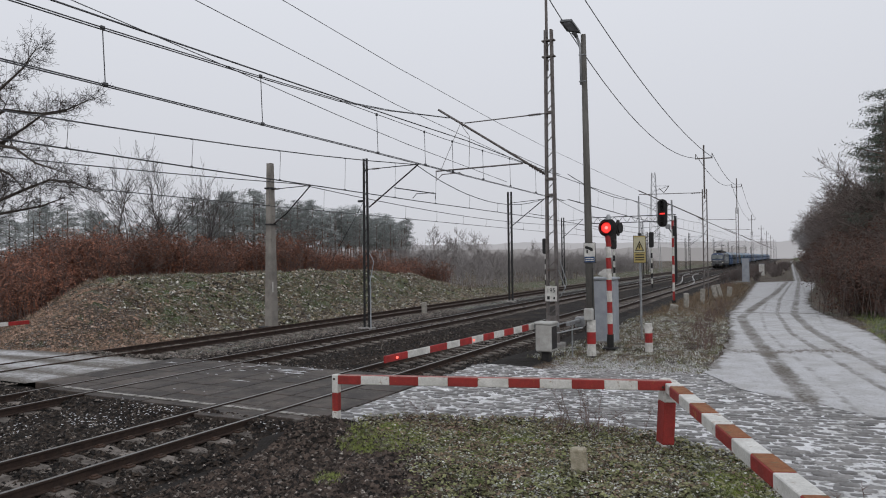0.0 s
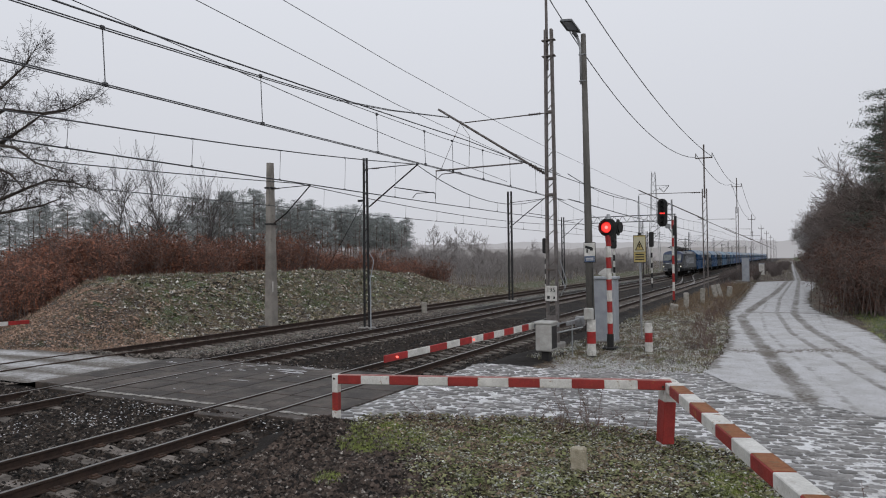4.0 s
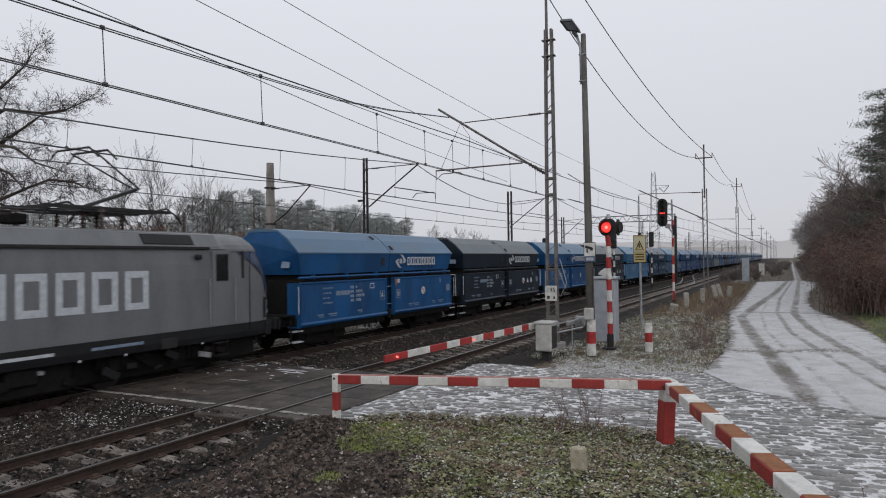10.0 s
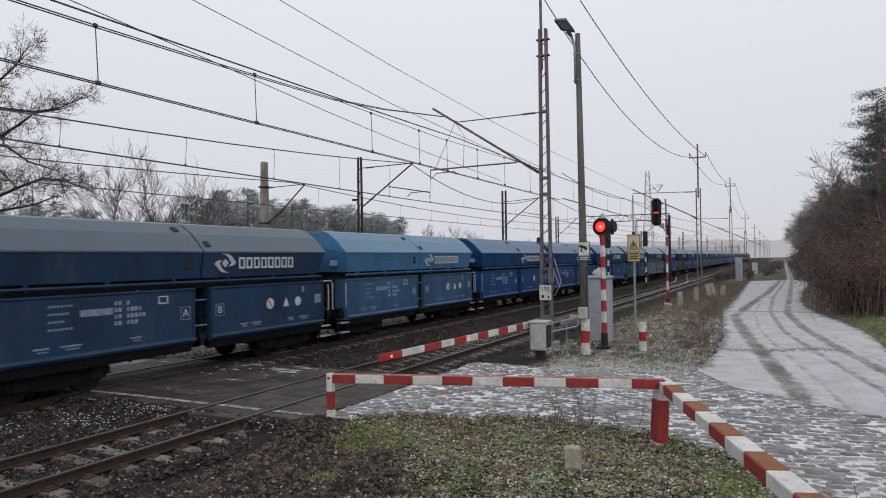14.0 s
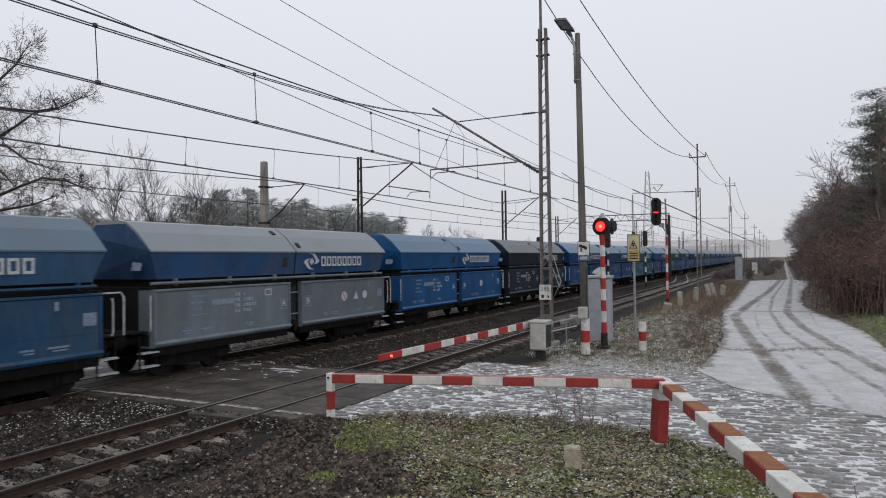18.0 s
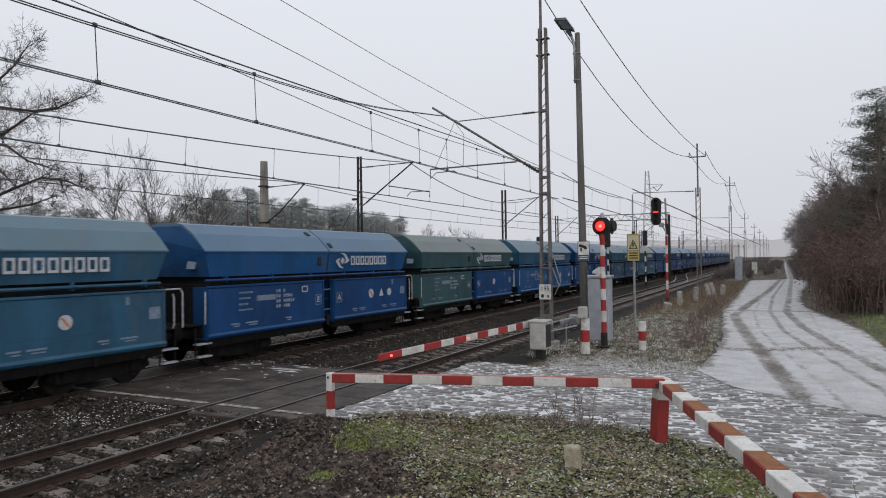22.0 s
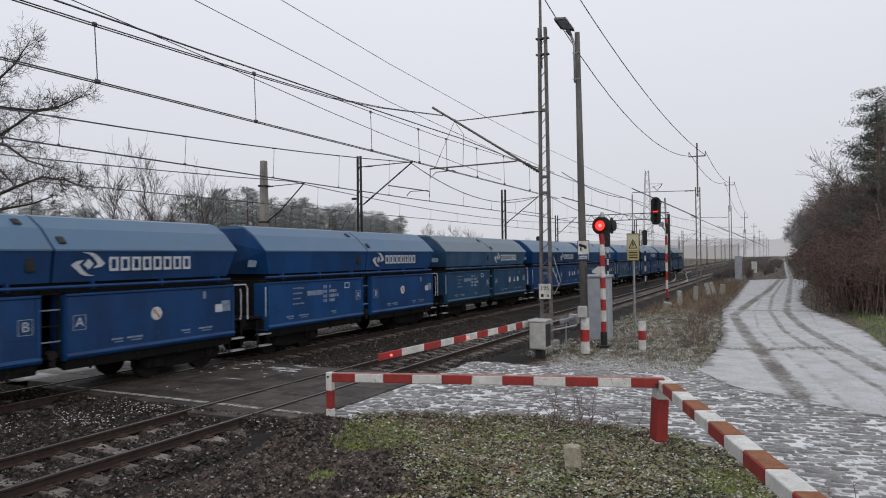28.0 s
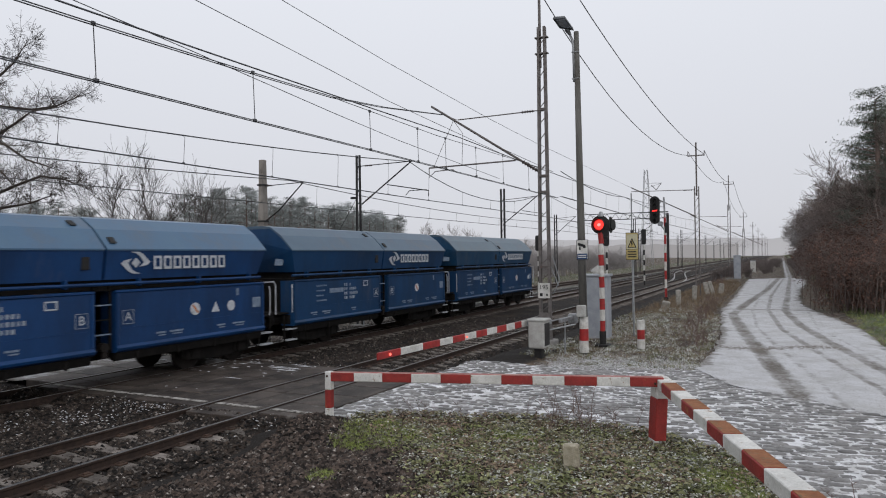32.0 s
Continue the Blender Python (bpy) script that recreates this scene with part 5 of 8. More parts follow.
def bogie(parent, y, base, r, heavy=False):
    b = part("bogie_frame", Geo(), CHASSIS, parent)
    g = Geo()
    for s in (-1, 1):
        x = s * 1.0
        g.prism([(y - base / 2 - 0.45, r - 0.08), (y - base / 2 - 0.4, r + 0.2), (y - 0.45, r + 0.12), (y + 0.45, r + 0.12), (y + base / 2 + 0.4, r + 0.2), (y + base / 2 + 0.45, r - 0.08),
                 (y + 0.5, r - 0.22), (y - 0.5, r - 0.22)], x - 0.07, x + 0.07, "x")
        for e in (-1, 1):
            g.box((s * 1.06, y + e * base / 2, r), (0.22, 0.34, 0.36), 0.04)
            for k in (-1, 1):
                g.tube([(s * 1.06, y + e * base / 2 + k * 0.25, r - 0.15), (s * 1.06, y + e * base / 2 + k * 0.25, r + 0.2)], 0.08, 8)
            if heavy:
                g.tube([(s * 1.08, y + e * 0.45, r + 0.05), (s * 1.08, y + e * 0.45, r + 0.45)], 0.15, 10)
                g.tube([(s * 1.15, y + e * 0.9, r + 0.3), (s * 1.15, y + e * 0.3, r - 0.15)], 0.06, 8)
    g.box((0, y, r + 0.05), (2.0, 0.5, 0.25), 0.03)
    me = fix(g.mesh("bogie_frame"))
    me.materials.append(CHASSIS)
    b.data = me
    wheelset(b, y - base / 2, r)
    wheelset(b, y + base / 2, r)


def buffers(parent, y, s, pale=None):
    for x in (-0.875, 0.875):
        part("buffer", Geo().tube([(x, y + s * 0.62, 1.06), (x, y + s * 0.2, 1.06)], 0.13, 12).tube([(x, y + s * 0.14, 1.06), (x, y, 1.06)], [0.2, 0.23], 16), CHASSIS, parent)
        if pale:
            part("buffer_box", Geo().box((x, y + s * 0.42, 1.06), (0.5, 0.3, 0.4), 0.05), pale, parent, "pale grey buffer housing")
    part("coupling", Geo().tube([(0, y + s * 0.5, 1.03), (0, y + s * 0.1, 0.98), (0.02, y - s * 0.02, 0.8)], 0.05, 6), CHASSIS, parent)
    part("brake_hose", Geo().tube([(0.35, y + s * 0.45, 0.95), (0.34, y + s * 0.1, 0.6), (0.15, y, 0.65)], 0.03, 6), BLACK, parent)


PITCH = 12.62


def paint(name, c, dirt=(0.09, 0.085, 0.08), amount=0.62):
    c = tuple(v * 0.78 for v in c)
    return mat(name, c, tuple(v * 0.62 for v in c), 0.5, s=0.8, fine=0.07, fs=30, bump=0.05, third=tuple(0.55 * a + 0.45 * b for a, b in zip(c, dirt)), tpos=(amount - 0.12, amount + 0.1), ts=1.3, stretch=(1, 1, 0.35), spec=0.35)


def make_wagon():
    """A covered hopper wagon; local y runs back from its front coupling, its sides face -x and +x."""
    w = thing("hopper_wagon", (T2, 400, 0), "blue covered hopper wagon with a pale company marking", "railway wagon", "wagons of the freight train")
    P0 = CHASSIS
    L = PITCH
    a, b, mid = 0.55, L - 0.74, L / 2
    part("underframe", Geo().box((0, mid, 1.02), (1.7, L - 1.1, 0.22), 0.02).box((0, 0.75, 1.05), (2.6, 0.3, 0.3), 0.02).box((0, L - 0.75, 1.05), (2.6, 0.3, 0.3), 0.02), CHASSIS, w)
    # lower bodies: two door panels a side, each with a folded lower lip
    for s in (-1, 1):
        for y0, y1 in ((0.64, mid - 0.28), (mid + 0.28, b - 0.06)):
            if s < 0:
                y0, y1 = L - y1, L - y0
            prof = [(s * 0.9, 0.84), (s * 1.40, 0.84), (s * 1.47, 0.88), (s * 1.49, 0.94), (s * 1.44, 1.0), (s * 1.44, 2.27), (s * 1.40, 2.32), (s * 0.9, 2.32)]
            d = part("door_panel", Geo().prism(prof, y0, y1), P0, w)
            part("door_skirt", Geo().prism([(s * 0.9, 0.75), (s * 1.28, 0.62), (s * 1.34, 0.63), (s * 1.385, 0.835), (s * 0.9, 0.835)], y0 + 0.05, y1 - 0.05), CHASSIS, d, "near-black lower edge")
            if s < 0:
                continue
            part("lower_lip", Geo().prism([(s * 1.40, 0.845), (s * 1.485, 0.89), (s * 1.51, 0.95), (s * 1.452, 1.015), (s * 1.445, 0.94)], y0 + 0.02, y1 - 0.02), P0, d)
            part("top_rail", Geo().box((s * 1.42, (y0 + y1) / 2, 2.31), (0.1, y1 - y0, 0.07), 0.02), P0, d)
            part("weld_seam", Geo().box((s * 1.442, (y0 + y1) / 2, 1.42), (0.006, y1 - y0 - 0.2, 0.012)), P0, d)
            for y in (y0 + 0.06, y1 - 0.06):
                part("edge_post", Geo().box((s * 1.448, y, 1.65), (0.05, 0.07, 1.24), 0.01), P0, d)
            for k in range(4):
                part("door_hinge", Geo().box((s * 1.37, y0 + (y1 - y0) * (k + 0.5) / 4, 0.7), (0.07, 0.09, 0.2), 0.02), CHASSIS, d)
    # recessed waist with its long pipe
    part("waist", Geo().box((0, mid, 2.5), (2.5, b - a - 0.6, 0.3)), CHASSIS, w)
    for s in (-1, 1):
        part("waist_pipe", Geo().tube([(s * 1.46, 0.55, 2.5), (s * 1.46, b - 0.25, 2.5)], 0.04, 8), P0, w)
        for k in range(6 if s > 0 else 0):
            y = 1.4 + (L - 2.8) * k / 5
            part("pipe_bracket", Geo().box((s * 1.38, y, 2.52), (0.14, 0.06, 0.2), 0.01), P0, w)
    # upper hopper: sides lean out, ends slope under
    low = 0.26
    up = Geo()
    for y0, y1, e0, e1 in ((a, mid - 0.035, low, 0), (mid + 0.035, b, 0, low)):
        vs = []
        for y, e in ((y0, e0), (y1, -e1)):
            vs += [(-1.36, y + e, 2.6), (1.36, y + e, 2.6), (1.46, y, 3.32), (0.99, y, 3.79), (0.58, y, 4.06), (-0.58, y, 4.06), (-0.99, y, 3.79), (-1.46, y, 3.32)]
        up.add(vs, [(i, (i + 1) % 8, 8 + (i + 1) % 8, 8 + i) for i in range(8)] + [tuple(range(8))[::-1], tuple(range(8, 16))])
    part("hopper", up, P0, w)
    for i, (y0, y1) in enumerate(((a - 0.02, mid - 0.03), (mid + 0.03, b + 0.02))):
        prof = [(1.485, 3.3), (1.485, 3.34), (1.02, 3.82), (0.6, 4.1), (0.3, 4.15), (-0.3, 4.15), (-0.6, 4.1), (-1.02, 3.82), (-1.485, 3.34), (-1.485, 3.3), (-0.98, 3.77), (-0.58, 4.05), (0.58, 4.05), (0.98, 3.77)]
        part("roof", Geo().prism(prof, y0, y1), P0, w)
        for s in (-1, 1):
            yy = mid + (-0.45 if i == 0 else 0.28)
            part("vent_slot", Geo().box((s * (0.85 if i == 0 else 1.3), yy, (3.94 if i == 0 else 3.54)), (0.2, 0.16, 0.06), 0, Euler((0, s * radians(34 if i == 0 else 46), 0)).to_matrix()), BLACK, w)
    for s in (-1, 1):
        part("side_hatch", Geo().box((s * 1.42, mid - 0.5, 3.0), (0.05, 0.2, 0.3), 0.01), BLACK, w)
        lad = part("ladder", Geo().box((s * 1.3, mid - 0.22, 1.7), (0.05, 0.05, 1.7)).box((s * 1.3, mid + 0.22, 1.7), (0.05, 0.05, 1.7)), CHASSIS, w)
        for k in range(5 if s > 0 else 0):
            part("rung", Geo().box((s * 1.33, mid, 0.95 + 0.35 * k), (0.04, 0.44, 0.03)), MARKDULL if k in (1, 3) else CHASSIS, lad)
        if s > 0:
            part("valve", Geo().tube([(s * 1.25, mid, 1.0), (s * 1.42, mid, 1.0)], 0.11, 10).box((s * 1.36, mid + 0.02, 0.82), (0.1, 0.14, 0.16), 0.02), WHEELSTEEL, w, "dark brake valve")
    # end platform, sloping chute and handrails at both ends
    for e in (0, 1):
        f = (lambda y: y) if e == 0 else (lambda y: L - y)
        # end wall and ribs in underframe black: shade of the recess painted in
        part("end_wall", Geo().box((0, f(0.8), 1.75), (2.7, 0.1, 1.3), 0.02), CHASSIS, w, "dark end wall with its shade put into the colour")
        for x in (-0.95, 0.95):
            part("end_rib", Geo().box((x, f(0.71), 1.75), (0.09, 0.1, 1.3), 0.015), CHASSIS, w)
        part("platform", Geo().box((0, f(0.42), 1.26), (2.5, 0.6, 0.05), 0.01), CHASSIS, w)
        for s in (-1, 1):
            if e:
                part("handrail", Geo().tube([(s * 1.38, f(0.18), 1.28), (s * 1.38, f(0.18), 2.2), (s * 1.38, f(0.26), 2.32), (s * 1.38, f(0.8), 2.32)], 0.022, 6), HANDRAIL, w, "pale bent handrail")
            if s < 0:
                continue
            part("grab_rail", Geo().tube([(s * 1.44, f(0.56), 1.3), (s * 1.46, f(0.54), 1.4), (s * 1.46, f(0.54), 2.1), (s * 1.44, f(0.56), 2.2)], 0.018, 6), HANDRAIL, w)
            st = part("step_frame", Geo().tube([(s * 1.28, f(0.35), 1.2), (s * 1.28, f(0.35), 0.34), (s * 1.28, f(0.85), 0.34), (s * 1.28, f(0.85), 1.2)], 0.03, 5), CHASSIS, w)
            for z in (0.4, 0.75):
                part("step", Geo().box((s * 1.3, f(0.6), z), (0.2, 0.5, 0.04)), HANDRAIL, st)
        buffers(w, 0.0 if e == 0 else L, 1 if e == 0 else -1)
    part("end_window", Geo().box((0.85, a + 0.1, 3.0), (0.32, 0.02, 0.36), 0, Euler((radians(-16.6), 0, radians(3))).to_matrix()), MARKDULL, w, "pale patch on the hopper end")
    part("air_tank", Geo().tube([(0.3, mid - 0.9, 0.75), (0.3, mid + 0.9, 0.75)], 0.2, 10).tube([(-0.6, mid - 0.6, 0.7), (-0.6, mid + 0.5, 0.7)], 0.16, 10), CHASSIS, w)
    part("brake_gear", Geo().box((1.25, 3.9, 1.15), (0.3, 0.4, 0.5), 0.03).tube([(1.2, 3.4, 0.72), (1.2, mid - 0.6, 0.66)], 0.03, 6).tube([(1.1, mid + 0.5, 0.66), (1.1, L - 3.3, 0.7)], 0.03, 6), CHASSIS, w)
    bogie(w, 2.35, 1.8, 0.46)
    bogie(w, L - 2.35, 1.8, 0.46)
    # markings on the side that the camera sees
    emblem(w, 1.436, mid + 0.86, 3.0, 0.5, MARK, 0.115)
    for k in range(8):
        y = mid + 1.4 + 0.318 * k
        part("marking_block", ring(1.441, y, y + 0.25, 2.83, 3.17, 0.062), MARK, w, "plain block of the company marking", at=None)
    for k, (y, s) in enumerate(((mid - 0.62, "A"), (mid + 0.62, "B"))):
        me = letters(s, 0.3)
        me.transform(Matrix.Rotation(radians(90), 4, "Z"))
        part("letter", me, MARK, w, "painted white letter", at=Matrix.Translation((1.452, y, 1.68)))
        part("letter_frame", ring(1.45, y - 0.16, y + 0.16, 1.51, 1.85, 0.012), TEXTPAINT, w)
    rng = random.Random(8)
    for k in range(4):
        row_bars = Geo()
        for j in range((4, 7, 8, 6)[k]):
            if j != 2:
                row_bars.box((1.445, mid - 2.75 + 0.115 * j, 2.08 - 0.16 * k), (0.01, 0.07 if j % 3 else 0.045, 0.1))
        tagged(part("text_bar", row_bars, TEXTPAINT, w), kind="stuff")
        row_bars = Geo()
        for j in range(6 - k % 3):
            row_bars.box((1.445, mid - 4.4 + 0.1 * j, 2.1 - 0.17 * k), (0.01, 0.06, 0.05))
        tagged(part("text_bar", row_bars, MARKDULL, w), kind="stuff")
    low_bars = Geo()
    for y, l_ in ((mid - 4.6, 0.35), (mid - 3.9, 0.5), (mid - 2.2, 0.3), (mid + 1.6, 0.3), (mid + 2.1, 0.45), (mid + 3.7, 0.3), (mid + 4.4, 0.5)):
        low_bars.box((1.45, y, 1.2), (0.01, l_, 0.045)).box((1.45, y + 0.04, 1.13), (0.01, l_ * 0.7, 0.03))
    tagged(part("text_bar", low_bars, MARKDULL, w), kind="stuff")
    part("text_bar", Geo().box((1.445, mid - 3.25, 1.9), (0.01, 0.85, 0.16)), MARKDULL, w)
    part("text_box", ring(1.446, mid - 1.5, mid - 1.2, 1.98, 2.18, 0.03), MARK, w)
    part("text_bar", Geo().box((1.445, b - 0.4, 1.75), (0.01, 0.34, 0.3)), MARKDULL, w)
    part("text_bar", Geo().box((1.445, b - 1.2, 2.1), (0.01, 0.1, 0.2)), MARKDULL, w)
    part("round_label", Geo().disc((1.445, mid + 2.75, 1.72), (1, 0, 0), 0.17, 18, 0.008), MARK, w, "round warning label")
    part("label_stripe", Geo().box((1.456, mid + 2.75, 1.72), (0.006, 0.05, 0.28), 0, Euler((radians(40), 0, 0)).to_matrix()), ORANGE, w)
    return w


def blob(parent, kind):
    """Extra marks that some of the wagons carry."""
    mid = PITCH / 2
    if kind == "shapes":
        part("triangle_label", on_side([(-0.5, -0.45), (0.5, -0.45), (0, 0.5)], 1.445, mid + 3.5, 1.72, 0.3), MARK, parent, "white triangle label")
        part("disc_label", Geo().disc((1.445, mid + 4.1, 1.72), (1, 0, 0), 0.15, 16, 0.008), MARK, parent, "white disc label")
    elif kind == "card":
        part("card_label", Geo().box((1.447, mid + 4.9, 1.7), (0.01, 0.26, 0.22)), MARK, parent, "white card label")
    elif kind == "warn":
        part("warning_label", Geo().box((1.452, mid + 0.42, 2.16), (0.012, 0.16, 0.26)), ORANGE, parent, "orange warning label")
        part("card_label", Geo().box((1.452, mid + 0.64, 2.2), (0.012, 0.18, 0.16)), MARK, parent, "white card label")


COAT = {k: paint("wagon_paint_" + k, c, amount=am) for k, c, am in (
    ("marine", (0.004, 0.055, 0.19), 0.74),
    ("faded", (0.018, 0.088, 0.235), 0.58),
    ("azure", (0.010, 0.105, 0.30), 0.68), ("charcoal", (0.013, 0.025, 0.042), 0.68), ("skyblue", (0.07, 0.235, 0.46), 0.62), ("navy", (0.010, 0.05, 0.118), 0.66),
    ("royal", (0.005, 0.07, 0.235), 0.7), ("slate", (0.045, 0.13, 0.26), 0.6), ("dirty", (0.2, 0.245, 0.28), 0.56), ("moss", (0.032, 0.046, 0.052), 0.62),
    ("teal", (0.03, 0.13, 0.23), 0.62), ("green", (0.045, 0.13, 0.15), 0.6), ("dullblue", (0.012, 0.075, 0.17), 0.62), ("deep", (0.006, 0.055, 0.155), 0.68))}
TONE = {"marine": "deep marine blue", "faded": "weathered pale-roofed blue", "azure": "bright blue", "charcoal": "charcoal grey", "skyblue": "pale sky blue", "navy": "dark navy", "royal": "royal blue", "slate": "faded slate blue", "dirty": "dirty grey-blue",
        "moss": "dark greenish grey", "teal": "faded teal", "green": "dull grey-green", "dullblue": "dull dark blue", "deep": "deep blue"}
ORDER = [("azure", "azure", "warn"), ("charcoal", "charcoal", "shapes"), ("azure", "azure", ""), ("charcoal", "charcoal", "shapes"), ("skyblue", "skyblue", "card"), ("navy", "navy", "shapes"),
         ("skyblue", "slate", "shapes"), ("royal", "royal", ""), ("royal", "royal", ""), ("royal", "royal", "warn"), ("slate", "dullblue", ""), ("faded", "dirty", "shapes"), ("azure", "azure", ""),
         ("charcoal", "charcoal", "shapes"), ("royal", "royal", "shapes"), ("royal", "royal", "shapes"), ("teal", "teal", ""), ("azure", "royal", "shapes"), ("green", "green", ""), ("teal", "azure", "card"),
         ("royal", "royal", "card"), ("teal", "dullblue", "shapes"), ("green", "teal", "shapes"), ("azure", "royal", ""), ("marine", "marine", "shapes"), ("marine", "marine", "card"), ("royal", "royal", "card"),
         ("slate", "dullblue", "shapes"), ("marine", "marine", "shapes"), ("azure", "deep", "shapes"), ("azure", "dullblue", "shapes"), ("marine", "marine", "shapes"), ("deep", "deep", ""), ("dullblue", "deep", "card")]
# roof coats: paint paled by dust and by sky light put into the colour
DUST_SHEEN = {k: mat("roof_coat_" + k, tuple(0.42 * v + 0.42 * d for v, d in zip(c, (0.11, 0.155, 0.17))), tuple(0.52 * v + 0.24 * d for v, d in zip(c, (0.12, 0.15, 0.17))), 0.42, s=0.9, fine=0.08, bump=0.05,
                 third=tuple(0.2 * v + 0.7 * d for v, d in zip(c, (0.12, 0.125, 0.12))), tpos=(0.5, 0.75), ts=0.9, spec=0.5) for k, c in (
    ("marine", (0.03, 0.15, 0.33)), ("faded", (0.32, 0.34, 0.38)), ("azure", (0.03, 0.16, 0.34)), ("charcoal", (0.05, 0.064, 0.08)), ("skyblue", (0.10, 0.30, 0.5)), ("navy", (0.045, 0.085, 0.14)), ("royal", (0.02, 0.14, 0.34)), ("slate", (0.08, 0.15, 0.24)), ("dirty", (0.15, 0.18, 0.21)),
    ("moss", (0.05, 0.065, 0.065)), ("teal", (0.055, 0.17, 0.25)), ("green", (0.12, 0.16, 0.135)), ("dullblue", (0.03, 0.10, 0.17)), ("deep", (0.02, 0.09, 0.19)))}
UPPER = ("hopper", "roof")
LOWER = ("door_panel", "lower_lip", "top_rail", "edge_post", "weld_seam", "waist_pipe", "pipe_bracket")


def dress(w, up, low):
    """Gives a wagon its own paint, above and below the waist."""
    for o in w.children_recursive:
        kind = o.name.split(".")[0]
        if kind in UPPER or kind in LOWER:
            o.material_slots[0].link = "OBJECT"
            o.material_slots[0].material = DUST_SHEEN[up] if kind == "roof" else COAT[up if kind in UPPER else low]
    w["label"] = TONE[up] + " covered hopper wagon" + (" with " + TONE[low] + " doors" if low != up else "") + (" and a round warning label" if low == up else "")


SWAPPED = (18, 21, 26, 28, 29, 32)

first = make_wagon()
wagons = [first]
for k in range(1, 34):
    wagons.append(copy_thing(first, Matrix.Translation((T2, 400 + k, 0))))
for w, (up, low, extra_mark) in zip(wagons, ORDER):
    dress(w, up, low)
    if extra_mark:
        blob(w, extra_mark)
    if wagons.index(w) + 1 in SWAPPED:
        pair = [o for o in w.children if o.name.startswith("letter") and not o.name.startswith("letter_frame")]
        pair[0].data, pair[1].data = pair[1].data, pair[0].data

# one rear door was repainted in fresh blue
fresh_door = [o for o in wagons[18].children if o.name.split(".")[0] == "door_panel"][3]
for o in (fresh_door, *fresh_door.children):
    if o.name.split(".")[0] in LOWER:
        o.material_slots[0].material = COAT["royal"]
fresh_door["label"] = "rear door freshly repainted in bright blue"

# ---- electric locomotive ----
LOCOGREY = mat("loco_grey_paint", (0.15, 0.157, 0.165), (0.115, 0.12, 0.126), 0.5, s=1.0, fine=0.09, bump=0.03, third=(0.11, 0.105, 0.1), tpos=(0.6, 0.8), ts=1.2, stretch=(1, 1, 0.3), spec=0.45)
LOCOBLUE = mat("loco_blue_paint", (0.03, 0.047, 0.1), (0.025, 0.038, 0.08), 0.4, s=1.2, fine=0.08, bump=0.03, spec=0.45, third=(0.07, 0.075, 0.1), tpos=(0.55, 0.75), ts=1.6)
LOCODARK = mat("loco_dark_skirt", (0.014, 0.0145, 0.016), (0.01, 0.01, 0.011), 0.55, s=2, spec=0.25)
ROOFGREY = mat("loco_roof_grey", (0.15, 0.152, 0.155), (0.11, 0.11, 0.11), 0.6, s=2)
LL = 19.6


def nose_path():
    """Half of the plan outline, from the middle of the nose to the side: (x, depth)."""
    return [(0.0, 0.0), (0.6, 0.02), (1.05, 0.09), (1.27, 0.2), (1.39, 0.42), (1.455, 0.8), (1.487, 1.3), (1.49, 2.1)]


def rake(z):
    """How far the nose leans back at a height."""
    return 0.0 if z < 2.2 else 0.12 * (z - 2.2) + 0.33 * max(0, z - 2.3) ** 1.35


def outline(z, shrink=0.0):
    """The closed plan outline of the body at a height."""
    pts = []
    for x, d in nose_path():
        fade = max(0.0, 1 - d / 2.1)
        pts.append((max(0, x - shrink * (x / 1.49)), 0.6 + d + rake(z) * fade))
    right = pts + [(x, LL - y) for x, y in pts[::-1]]
    left = [(-x, y) for x, y in right[::-1]]
    return right + left[1:-1]


def skin(zs, shrinks):
    rows = [[(x, y, z) for x, y in outline(z, s) + outline(z, s)[:1]] for z, s in zip(zs, shrinks)]
    return Geo().sheet(rows)


loco = thing("locomotive", (T2, 180, 0), "grey electric freight locomotive with blue cab roofs and lit headlamps", "locomotive")
side = skin([1.02, 1.3, 1.75, 2.2, 2.6, 3.0, 3.40], [0.0, 0, 0, 0, 0, 0.02, 0.06])
part("body_shell", side, LOCOGREY, loco, "grey painted body")
part("skirt", skin([0.84, 0.87, 1.02, 1.27], [0.08, 0.02, -0.008, -0.008]), LOCODARK, loco, "dark lower skirt")
part("floor", Geo().box((0, LL / 2, 0.95), (2.6, LL - 2.4, 0.14)), CHASSIS, loco)
ROOFLINE = ((3.40, 0.06), (3.55, 0.14), (3.70, 0.30), (3.82, 0.52), (3.89, 0.85), (3.92, 1.45))
roof_rows = []
for z, s in ROOFLINE:
    o = outline(z, s)
    roof_rows.append([(x, min(max(y, 0.6 + 0.2), LL - 0.8), z) for x, y in o + o[:1]])
part("roof_shell", Geo().sheet(roof_rows), ROOFGREY, loco, "grey rounded roof")


